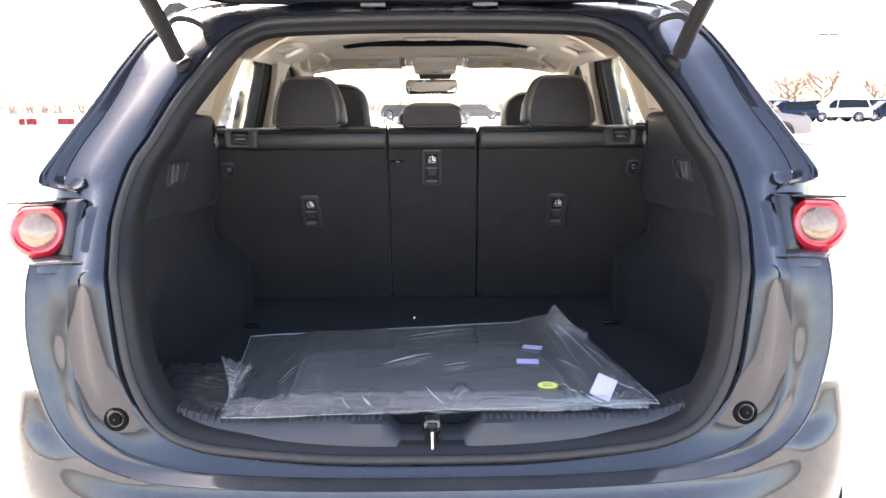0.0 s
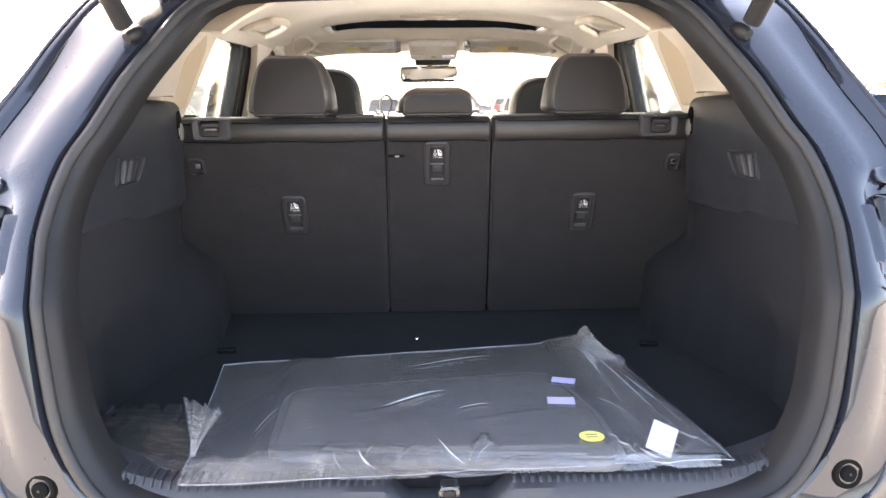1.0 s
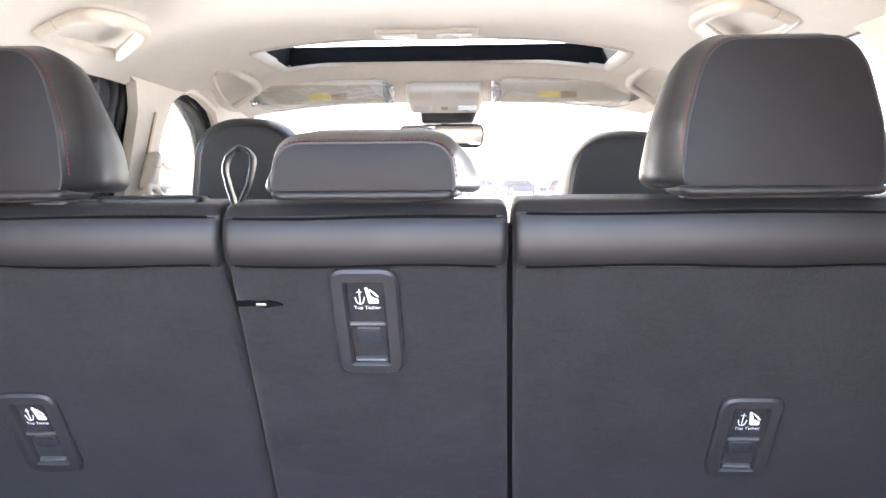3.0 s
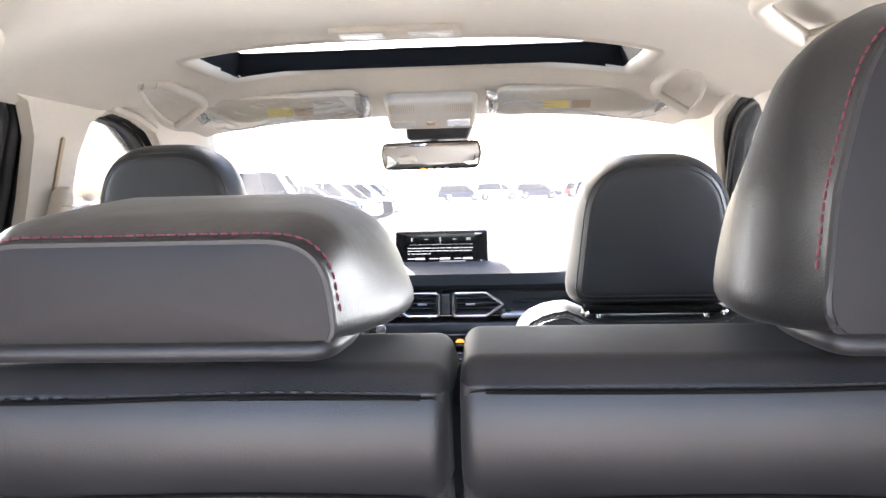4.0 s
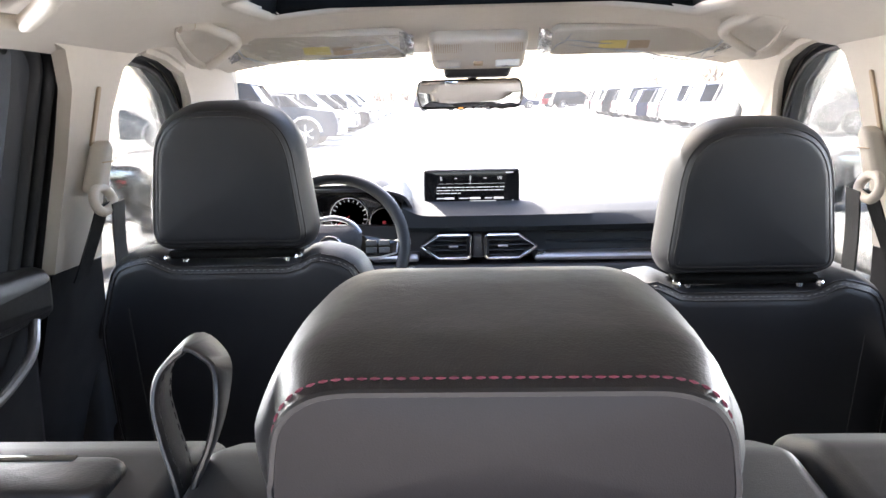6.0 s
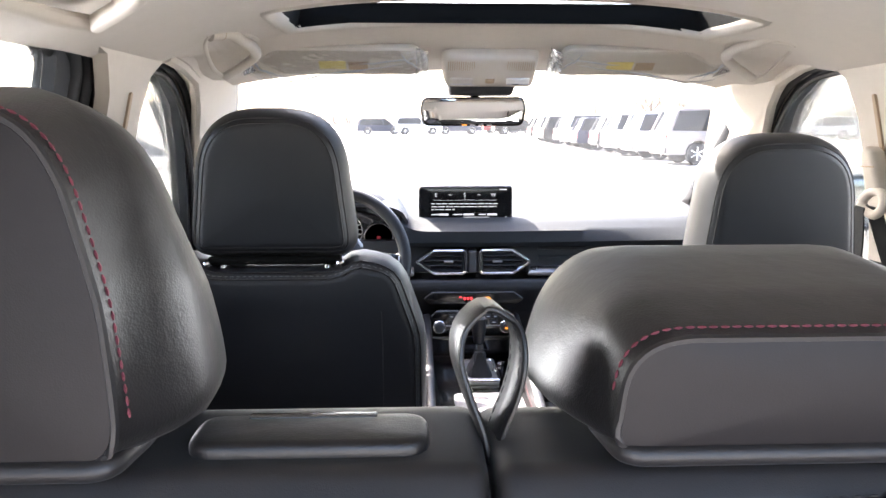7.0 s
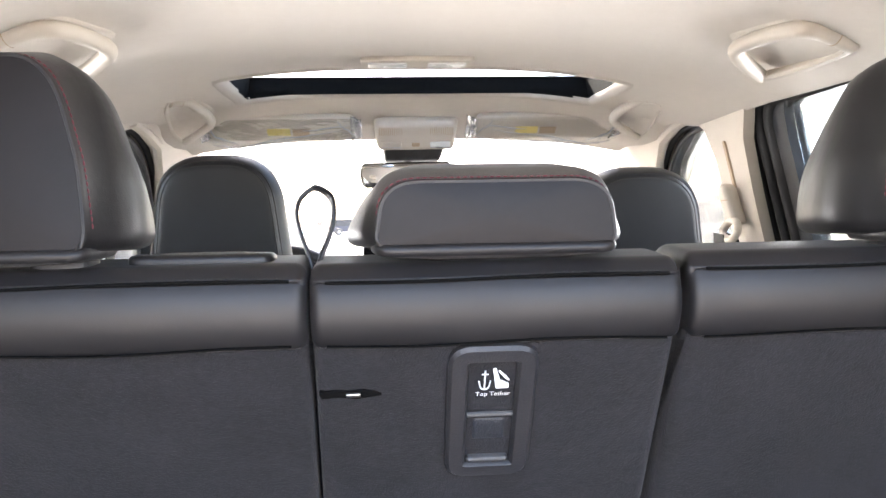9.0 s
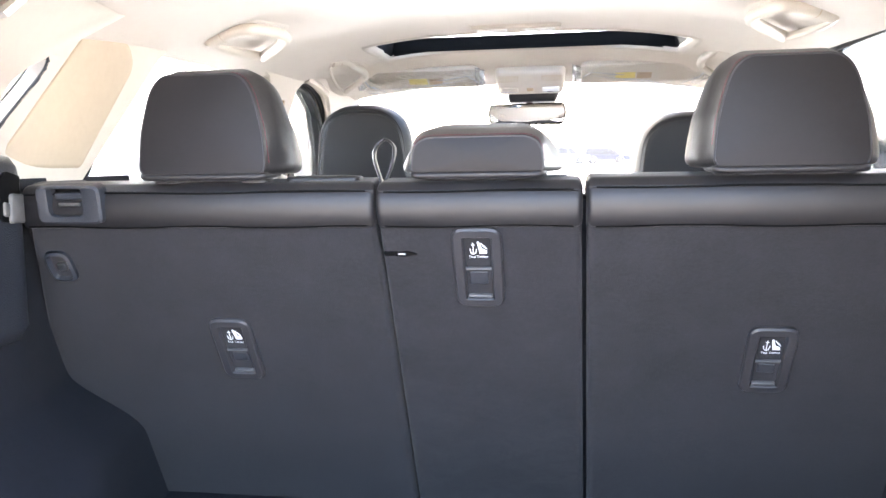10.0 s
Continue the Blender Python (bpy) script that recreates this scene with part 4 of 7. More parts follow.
for s in (1, -1):
    zs = np.linspace(.712, 1.275, 50)
    lining = part("side_carpet", thicken(grid(lambda u, z, s=s: Vector((s * wall_x(rear_y(z) + .03 + u * (2.56 - rear_y(z) - .03), z), rear_y(z) + .03 + u * (2.56 - rear_y(z) - .03), z)), np.linspace(0, 1, 64), zs), .008), CARPET_SIDE, boot_floor, "dark carpeted boot side")
    # upper hard panel, rounded at its front end
    def panel(u, k, s=s):
        row = [(.010, 1.060), (-.006, 1.068), (-.010, 1.09), (-.010, 1.26), (-.007, 1.283), (.002, 1.294), (.014, 1.297), (.13, 1.297)]
        dx, z = row[k]
        y0 = rear_y(z) + .035
        y = y0 + u * (2.190 - y0)
        end = max(0.0, (u - .955) / .045)
        f = max(0.0, min(1.0, (y - 1.86) / .28))
        lean = .030 * f * f * (3 - 2 * f) * (0.25, .6, 1, 1, 1, 1, 1, 1)[k]
        up = .010 + .006 * min(1.0, (2.19 - y) / .4) if k > 2 else 0
        return Vector((s * (wall_x(y, 1.1) + dx - lean + .016 * end * end), y, z + up - .012 * end * end * (z > 1.27) + (.02 * (1.9 - y) if k < 3 and y > 1.6 else 0)))

    us = [*np.linspace(0, .95, 22), .965, .98, .99, .997, 1.0]
    bm = grid(lambda u, k, s=s: panel(u, int(k), s), us, range(8))
    end = [panel(1.0, k, s) for k in range(8)]
    skin(bm, [end, [Vector((s * .76, 2.196, p.z)) for p in end]], False)
    upper = part("side_panel", bm, PLASTIC, boot_floor, "dark hard plastic panel of the boot side")
    # remote seat release in the panel: a slanted recess with an upright lever and a post
    def on_wall(w, d, v, s=s):
        y = 1.885 + w
        f = max(0.0, min(1.0, (y - 1.86) / .28))
        return Vector((s * (wall_x(y, 1.1) - .0105 - .030 * f * f * (3 - 2 * f) + d), y, 1.170 + v))

    ol = round_poly([(-.082, -.028), (.036, -.028), (.082, .027), (-.054, .027)], [.012, .024, .010, .012], 6)
    bm = bmesh.new()
    skin(bm, [[on_wall(w, d, v) for w, v in inset(ol, i)] for d, i in ((.004, 0), (-.004, .0006), (-.0055, .003), (-.003, .006), (.022, .009))], True, (False, True))
    release = part("release_bezel", bm, PLASTIC, upper, "dark bezel of the seat release")
    # A near-black floor puts the recess's shade into its colour.
    part("release_shade", slab(inset(ol, .010), .0205, .024, .001, on_wall), VOID, release, "near-black floor for the shade behind the lever")
    part("release_lever", slab(round_poly([(-.012, -.020), (.020, -.020), (.046, .019), (.012, .019)], .006, 4), -.004, .020, .005, on_wall), LEVER, release, "grey lever")
    part("lever_lip", slab(round_poly([(-.017, -.020), (-.011, -.020), (.013, .019), (.007, .019)], .002, 2), -.008, .020, .002, on_wall), PLASTIC_GREY, release)
    part("release_post", slab(round_poly([(-.046, -.022), (-.036, -.022), (-.016, .021), (-.026, .021)], .003, 3), -.007, .020, .003, on_wall), PLASTIC_GREY, release)
    # dark foot of the pillar beside the seat back
    part("pillar_foot", slab(round_poly([(2.27, 1.13), (2.52, 1.10), (2.40, 1.270), (2.235, 1.270), (2.225, 1.23)], .012, 3), .632, .74, .012, lambda u, d, v, s=s: Vector((s * d, u, v))), PLASTIC, upper, "dark foot of the pillar beside the seat")
    # latch striker at the panel's front end
    def at_end(w, d, v, s=s):
        return Vector((s * (wall_x(w, 1.1) - .0405 + d + .016 * max(0.0, (w - 2.162) / .028) ** 2), w, v))

    # Notch drawn flat: its shade is a near-black patch.
    pocket = part("pocket_shade", slab(round_poly([(2.132, 1.222), (2.184, 1.220), (2.187, 1.278), (2.146, 1.286), (2.130, 1.272)], .010, 5), -.0015, .004, .001, at_end), VOID, upper, "near-black patch for the shade in the notch at the panel's end")
    part("striker_plate", slab(round_poly([(2.146, 1.220), (2.185, 1.218), (2.186, 1.256), (2.148, 1.258)], .006, 4), -.0055, .003, .003, at_end), ZINC, pocket, "pale zinc plate of the seat striker")
    part("striker_lip", slab(round_poly([(2.136, 1.230), (2.146, 1.228), (2.147, 1.246), (2.137, 1.248)], .003, 3), -.0045, .003, .002, at_end), ZINC, pocket)

# loading sill with ribs and the latch notch
def notch(x):
    return .032 * max(0.0, min(1.0, (.100 - abs(x)) / .040))


xs = sorted([*np.linspace(-.56, .56, 61), -.100, -.060, .060, .100])
ARC = lambda x: .045 * max(0, (abs(x) - .38) / .17) ** 2
bm = bmesh.new()
skin(bm, [[(x, 1.434 + .02 * (abs(x) / .56) ** 2, .640 + ARC(x)), (x, 1.437 + .02 * (abs(x) / .56) ** 2, .682 - notch(x) * .5 + ARC(x)), (x, 1.452 + .02 * (abs(x) / .56) ** 2, .709 - notch(x) + ARC(x)),
           (x, 1.475, .718 - notch(x) + ARC(x)), (x, 1.52, .719 - notch(x) + ARC(x)), (x, 1.545, .717 - notch(x) * .6 + ARC(x)), (x, 1.56, .705)] for x in xs], False)
sill = part("loading_sill", bm, PLASTIC, boot_floor, "black grained plastic loading sill")
for k in range(76):
    x = -.51 + k * .0136
    if abs(x) > .10:
        part("sill_rib", slab(round_poly([(1.456, .708 + ARC(x)), (1.473, .7200 + ARC(x)), (1.505, .7216 + ARC(x)), (1.520, .714 + ARC(x))], .003, 2), x - .0030, x + .0030, .0012, put_x), PLASTIC, sill)
catch = part("latch", tube(curve_through([(-.012, 1.452, .680), (-.012, 1.440, .708), (-.010, 1.44, .718), (.010, 1.44, .718), (.012, 1.440, .708), (.012, 1.452, .680)], 4), .0055, 8), GLOSS_BLACK, sill, "black boot latch")
part("latch_cover", block(-.014, .014, 1.436, 1.462, .702, .725, .006), STRUT, catch)
part("latch_pin", tube([(0, 1.428, .668), (0, 1.430, .702)], .0028, 8), STEEL, catch, "bright steel pin")


# ---- rear seats ----
def back_y(z):
    """The leaning back face of the rear backrests."""
    return 2.200 + (1.205 - z) * 0.588


LEAN_BACK = math.degrees(math.atan(0.588))


def swept(profile, x0, x1, r, e0=0.0, e1=0.0):
    """A cushion whose side view (y, z) is swept from x0 to x1 with rounded ends. e0, e1: how far the ends move aside for each metre down."""
    prof = soft(x0, x1, r, 5)
    return pillow(profile, prof, lambda u, d, v: Vector((d + (e0 + (e1 - e0) * (d - x0) / (x1 - x0)) * (1.2 - v), u, v)), (0, 0), 2)


def tether(parent, cx, z, w, h):
    """A recessed child-seat anchor with its bezel, bar, icon and words."""
    cy = back_y(z)
    m = pose(cx, cy - .001, z, LEAN_BACK, 0, 0)
    ol = round_poly(rect(-w / 2, w / 2, -h / 2, h / 2), .0175, 6)
    bm = bmesh.new()
    skin(bm, [[m @ Vector((u, d, v)) for u, v in inset(ol, i)] for d, i in ((.004, 0), (-.003, .0005), (-.0055, .003), (-.0055, .0125), (-.003, .0145), (.016, .0155))], True, (False, True))
    bezel = part("anchor_bezel", bm, BEZEL, parent, "dark plastic anchor bezel")
    part("anchor_flap", moved(block(-w / 2 + .016, w / 2 - .016, .001, .012, .006, h / 2 - .0165, .003), m), PLASTIC, bezel)
    part("anchor_bar", moved(tube([(-w / 2 + .015, -.001, -.001), (w / 2 - .015, -.001, -.001)], .0022, 8), m), PLASTIC_GREY, bezel, "grey anchor bar")
    # The shade under the bar is painted as a near-black slab.
    part("anchor_shade", moved(block(-w / 2 + .0155, w / 2 - .0155, .0128, .0150, -h / 2 + .0150, .004, .0008), m), VOID, bezel, "near-black floor for the shade under the bar")
    part("anchor_step", moved(block(-w / 2 + .019, w / 2 - .019, .000, .0127, -h / 2 + .034, -.006, .003), m), PLASTIC, bezel)
    part("anchor_lip", moved(block(-w / 2 + .016, w / 2 - .016, -.004, .012, -h / 2 + .0145, -h / 2 + .0195, .0025), m), PLASTIC_GREY, bezel)
    # printed icon: an anchor beside a child seat
    iz = h / 2 - .031
    k = .92
    bits = [tube(curve_through([(-.010 * k, -.0008, iz - .002), (-.0085 * k, -.0008, iz - .008), (-.0055 * k, -.0008, iz - .0095), (-.0025 * k, -.0008, iz - .008), (-.001 * k, -.0008, iz - .002)], 3), .0006, 5),
            tube([(-.0055 * k, -.0008, iz + .007), (-.0055 * k, -.0008, iz - .009)], .0006, 5), tube([(-.008 * k, -.0008, iz + .004), (-.003 * k, -.0008, iz + .004)], .0005, 5),
            slab(round_poly([(.0, iz + .009), (.003 * k, iz + .009), (.006 * k, iz - .004), (.013 * k, iz - .004), (.013 * k, iz - .009), (.003 * k, iz - .009)], .001, 2), -.0012, 0, .0003)]
    bits += [tube([(.005 * k + .002 * q, -.001, iz + .007 - .002 * q), (.010 * k + .0012 * q, -.001, iz + .001 - .0012 * q)], .0008, 5) for q in range(3)]
    part("anchor_icon", moved(joined(*bits), m), WHITE_INK, bezel, "white printed anchor icon")
    lettering("anchor_words", "Top Tether", .0052, m @ pose(.001, -.0012, iz - .0152), WHITE_INK, bezel, "white words reading Top Tether")
    return bezel


def shaped(outline, rings, put, bulge=(0.0, 0.0), steps=5):
    """A cushion from an outline (u, v) that stands on v = 0. Each ring: depth, width scale, height scale, forward lean, taper to the top."""
    top = max(v for u, v in outline)
    rows = [[(u * su * (1 - tp * (max(v, 0) / top) ** 1.8), d + lean * v * sv, v * sv) for u, v in outline] for d, su, sv, lean, tp in rings]

    def dome(row, k):
        c = [sum(p[i] for p in row) / len(row) for i in range(3)]
        out = []
        for j in range(1, steps + 1):
            f = 1 - j / (steps + .15)
            out.append([(c[0] + (p[0] - c[0]) * f, c[1] + (p[1] - c[1]) * f + k * (1 - f * f), c[2] + (p[2] - c[2]) * f) for p in row])
        return out

    rows = dome(rows[0], bulge[0])[::-1] + rows + dome(rows[-1], bulge[1])
    bm = bmesh.new()
    skin(bm, [[put(*p) for p in row] for row in rows], True, (True, True))
    return bm


def rear_headrest(parent, cx, half, z0, z1, top_half, low=False):
    """A leather headrest whose flat back panel is set in by a piped, stitched seam."""
    z0 += .004 if low else .008
    h = z1 - z0
    m = pose(cx, 2.1905 if low else 2.1817, z0, 0, 0, 0)
    if low:
        ol = round_poly([(-half, 0), (half, 0), (top_half, h), (-top_half, h)], [.012, .012, .037, .037], 9)
        rings = [(0, .776, .664, -.018, -.015), (.004, .808, .819, .393, -.060), (.014, .853, .853, .413, .005), (.030, .920, .895, .443, .138), (.050, .985, .943, .459, .257),
                 (.070, 1.011, .969, .451, .290), (.088, 1.015, .940, .421, .260), (.108, .975, .895, .381, .180), (.120, .90, .82, .355, .12)]
    else:
        ol = round_poly([(-half, 0), (half, 0), (half * .985, h * .45), (top_half, h), (-top_half, h), (-half * .985, h * .45)], [.016, .016, .083, .062, .062, .083], 9)
        rings = [(0, .752, .937, .051, .161), (.004, .783, 1.010, .272, .130), (.014, .851, .997, .234, .148), (.028, .929, .980, .189, .181), (.044, .970, .960, .178, .229),
                 (.062, .957, .911, .179, .295), (.082, .932, .846, .188, .361), (.098, .882, .801, .207, .404), (.108, .82, .755, .222, .429)]
    ol = even(ol, 108)
    put = at_pose(m)
    head = part("headrest", shaped(ol, rings, put, (.0015, .006), 8), LEATHER_SOFT, parent, "padded black leather headrest")
    face = [(u * rings[0][1] * (1 - rings[0][4] * (max(v, 0) / h) ** 1.8), rings[0][3] * v * rings[0][2] - .0010, v * rings[0][2]) for u, v in ol]
    mid = [sum(p[i] for p in face) / len(face) for i in range(3)]
    bm = bmesh.new()
    skin(bm, [[put(mid[0] + (p[0] - mid[0]) * f, mid[1] + (p[1] - mid[1]) * f - .0025 * (1 - f * f) + (.003 if f > .999 else 0), mid[2] + (p[2] - mid[2]) * f) for p in face] for f in (1.0, .985, .93, .85, .75, .62, .48, .34, .2, .08)], True, (False, True))
    part("back_panel", bm, VINYL, head, "smooth set-in back panel")

    def ring_at(d, su, sv, lean, tp):
        return [put(u * su * (1 - tp * (max(v, 0) / h) ** 1.8), d + lean * v * sv, v * sv) for u, v in ol]

    part("piping", tube(ring_at(*rings[0]), .0017, 6, True), LEATHER, head, "raised piping round the back panel")
    thread = [p + (q - p).normalized() * .0072 for p, q in zip(ring_at(*rings[0]), ring_at(*rings[1]))]
    n = len(thread)
    low_i = min(range(n), key=lambda i: thread[i].z * 10 + abs(thread[i].x - cx))
    run = [thread[(low_i + i) % n] for i in range(n)]
    run = [p for p in run if p.z > z0 + .012]
    fine = []
    for a, b in zip(run, run[1:]):
        q = max(1, int((b - a).length / .0035))
        fine += [a.lerp(b, j / q) for j in range(q)]
    part("stitching", dashes(fine, .0034, .0011, .0008, Vector((0, -.0004, .0004))), STITCH_RED, head, "dark red stitching")
    w = half * (.775 if low else .755)
    base = round_poly([(-w, .0), (w, .0), (w * 1.05, .030), (w * 1.05, .060), (-w * 1.05, .060), (-w * 1.05, .030)], [.012, .012, .02, .02, .02, .02], 5)
    part("base_lip", slab(base, -.0080, .0005, .0040, lambda u, d, v: m @ Vector((u, v - .0045, d + .008 * (abs(u) / half) ** 4 + .05 * max(0, v - .02))), (-.001, 0)), LEATHER, head, "rolled lip under the headrest")
    for s in (1, -1):
        px = cx + s * half * .52
        if low:
            continue
        part("post", tube([(px, 2.213, z0 - .03), (px, 2.218, z0 + .02)], .0065, 12), CHROME, head, "chrome headrest post")
        part("post_guide", slab(round_poly(rect(px - .020, px + .020, 2.200, 2.230), .010, 4), 1.262, 1.2725, .003, put_z), LEATHER_FRONT, head, "dark post guide")
    return head


def rear_seat(x0, x1, cx, label, top_z, e0=0.0, e1=0.0):
    seat = thing("car_seat", ((x0 + x1) / 2, 2.4, .715), label, "car seat", "rear seats")
    low = [(back_y(.718), .718), (back_y(1.216), 1.216), (2.318, 1.222), (2.638, .735)]
    carpet = part("carpet_back", swept(round_poly(low, [.006, .004, .02, .03], 3), x0, x1, .010, e0, e1), CARPET_CREASED if x1 - x0 < .3 else CARPET, seat, "charcoal carpet on the back of the seat")
    dz = top_z - 1.268
    roll = [(2.1940 - .0060 * f - .0065 * math.sin(f * math.pi) ** .8, 1.2105 + (.0435 + dz) * f) for f in np.linspace(0, 1, 11)]
    up = roll + round_poly([(2.1885, 1.2550 + dz), (2.198, 1.2665 + dz), (2.250, 1.271 + dz), (2.292, 1.256 + dz), (2.330, 1.205), (2.345, 1.17)], [.002, .012, .03, .03, .02, .01], 5)
    cover = part("leather_top", swept(up, x0 - .0005, x1 + .0005, .008), LEATHER, seat, "black leather roll along the top")
    xs = np.linspace(x0 + .010, x1 - .010, 40)
    # Shade in the top crease is put in as a near-black tube.
    part("top_crease", tube([(x, 2.1865 + .0008 * math.sin(x * 40), 1.2550 + dz + .0010 * math.sin(x * 23)) for x in xs], .0012, 6), VOID, cover, "near-black line for the crease along the top edge")
    part("top_thread", dashes([(x, 2.1868 + .0008 * math.sin(x * 40), 1.2568 + dz + .0010 * math.sin(x * 23)) for x in np.linspace(x0 + .012, x1 - .012, 120)], .0040, .0022, .0007), STITCH_DARK, cover, "dark thread beside the crease line")
    part("hem", tube([(x, 2.1920, 1.2110 + .0012 * math.sin(x * 31)) for x in xs], .0010, 6), VOID, cover, "hem where leather meets carpet")
    # front of the backrest and the cushion, seen from the cabin
    front = round_poly([(2.330, 1.205), (2.362, 1.14), (2.638, .80), (2.698, .735), (2.578, .735), (2.308, 1.16)], .03, 4)
    part("front_face", swept(front, x0 + .004, x1 - .004, .02), LEATHER, seat)
    part("cushion", slab(round_poly(rect(x0 + .003, x1 - .003, 2.598, 3.05), .04, 4), .62, .74, .03, put_z, (0, .01)), LEATHER, seat)
    return seat


left = rear_seat(-.602, -.1235, -.36, "black leather and carpet rear seat back with a tall headrest", 1.268, -.33, -.020)
middle = rear_seat(-.1205, .1285, -.008, "narrow middle rear seat back with a low headrest", 1.267, -.020, .025)
right = rear_seat(.1345, .606, .36, "black leather and carpet rear seat back, beside a side panel", 1.270, .025, .33)
rear_headrest(left, -.3412, .1111, 1.2690, 1.4097, .0969)
rear_headrest(right, .3579, .1111, 1.2693, 1.4100, .0969)
rear_headrest(middle, .0036, .1039, 1.2712, 1.3401, .0962, True)
tether(left, -.359, 1.025, .062, .118)
tether(middle, .001, 1.156, .063, .125)
tether(right, .371, 1.025, .062, .118)
# Fillers added so that the gaps between the seats stay dark.
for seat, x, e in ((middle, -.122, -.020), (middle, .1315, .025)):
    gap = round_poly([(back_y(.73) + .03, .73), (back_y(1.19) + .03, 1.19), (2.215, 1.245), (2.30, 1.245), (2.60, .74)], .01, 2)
    part("gap_filler", swept(gap, x - .006, x + .006, .002, e, e), CARPET_SIDE, seat, "dark filler added in the gap between seats")

# outer release latches with their bezels
for seat, s in ((left, -1), (right, 1)):
    ol = round_poly(rect(-.046, .046, -.027, .025), .012, 5)
    m = pose(s * .523, 2.183, 1.243, 8, 0, 0)
    bm = bmesh.new()
    mid = s * .0045
    well = round_poly(rect(mid - .0235, mid + .0235, -.0155, .0195), [.009, .009, .003, .003], 5)
    ring = [(even(inset(ol, i), 60), d) for d, i in ((.01, 0), (-.006, .001), (-.009, .004))] + [(even(inset(well, i), 60), d) for d, i in ((-.0085, -.004), (-.007, -.001), (.018, .001))]
    skin(bm, [[m @ Vector((u, d, v)) for u, v in loop] for loop, d in ring], True, (False, True))
    latch = part("release_latch", bm, PLASTIC, seat, "dark plastic release latch")
    # Near-black block stands in for the shade inside the latch.
    part("latch_shade", moved(block(mid - .0235, mid + .0235, .010, .0175, -.0155, .0195, .002), m), VOID, latch, "near-black floor for the shade in the latch")
    part("latch_paddle", moved(block(mid - .020, mid + .020, .002, .014, .004, .014, .003), m), PLASTIC, latch)
    part("latch_bar", moved(tube([(mid - .012, -.001, -.001), (mid + .016, -.001, -.001)], .0024, 8), m), STEEL, latch, "steel latch bar")
    m = pose(s * .575, back_y(1.155) - .001, 1.155, LEAN_BACK, 0, 0)
    eye = round_poly([(-.020, -.026), (.020, -.026), (.020, .026), (-.020, .026)], .016, 5)
    bm = bmesh.new()
    skin(bm, [[m @ Vector((u, d, v)) for u, v in inset(eye, i)] for d, i in ((.004, 0), (-.004, .001), (-.006, .005), (.006, .010))], True, (False, True))
    loop = part("cover_hook", bm, PLASTIC, seat, "dark plastic hook cup")
    part("hook_pin", moved(block(-.004, .008, -.004, .008, -.006, .006, .002), m), STEEL, loop)

for seat, s in ((left, -1), (right, 1)):
    part("bolster_cap", slab(round_poly(rect(s * .590 - .040, s * .590 + .040, 2.235, 2.33), .03, 6), 1.225, 1.264, .018, put_z, (0, .004)), PLASTIC, seat, "dark rounded cap beside the pillar")

# slit in the middle carpet with a metal tongue in it
m = pose(-.094, back_y(1.174) - .0012, 1.174, LEAN_BACK, 0, 0)
slit = part("carpet_slit", slab(round_poly([(-.025, .002), (-.023, -.003), (-.010, -.002), (.002, -.004), (.012, -.002), (.020, -.001), (.014, .002), (.006, .0042), (-.004, .003), (-.015, .0042)], .0015, 3), -.0006, .004, .0005, at_pose(m)), VOID, middle, "dark slit in the carpet")
part("tongue", moved(block(-.006, .004, -.0025, .002, -.001, .0022, .001), m), STEEL, slit, "small metal tongue")

# shoulder pad let into the top of the driver-side rear seat
pad = part("shoulder_pad", slab(round_poly(rect(-.243, -.146, 2.206, 2.240), .012, 6), 1.262, 1.2735, .004, put_z, (0, .001)), LEATHER_SOFT, left, "oval leather pad on top of the seat")
part("pad_strip", block(-.222, -.168, 2.232, 2.237, 1.2735, 1.2745, .0005), GLOSS_BLACK, pad, "narrow dark strip")

# pull strap standing up between two seat backs
strap = thing("pull_strap", (-.1185, 2.215, 1.262), "black leather pull loop between two seat backs", "strap")
path = curve_through([(-.1205, 2.208, 1.255), (-.1235, 2.210, 1.270), (-.1290, 2.214, 1.286), (-.1325, 2.218, 1.301), (-.1300, 2.222, 1.314), (-.1195, 2.224, 1.3225),
                      (-.1085, 2.220, 1.315), (-.1060, 2.214, 1.302), (-.1090, 2.211, 1.286), (-.1155, 2.209, 1.269), (-.1185, 2.208, 1.255)], 6)
bm, rows = bmesh.new(), []
for i, p in enumerate(path):
    t = (path[min(i + 1, len(path) - 1)] - path[max(i - 1, 0)]).normalized()
    w = Vector((-.12, 1, 0)).normalized()
    n = t.cross(w).normalized()
    w = n.cross(t).normalized()
    rows.append([p + Vector((-.001, .024, -.06 * (p.z - 1.255))) + w * a * .0115 + n * b * .0014 for a, b in ((-1, -.4), (-.9, -1), (.9, -1), (1, -.4), (1, .4), (.9, 1), (-.9, 1), (-1, .4))])
skin(bm, rows, True, (True, True))
band = part("band", bm, LEATHER_SOFT, strap)
for a in (-.8, .8):
    part("strap_thread", dashes([r[1].lerp(r[2], .5 + a / 2 * .95) for r in rows], .0032, .0016, .0005), STITCH_DARK, band)


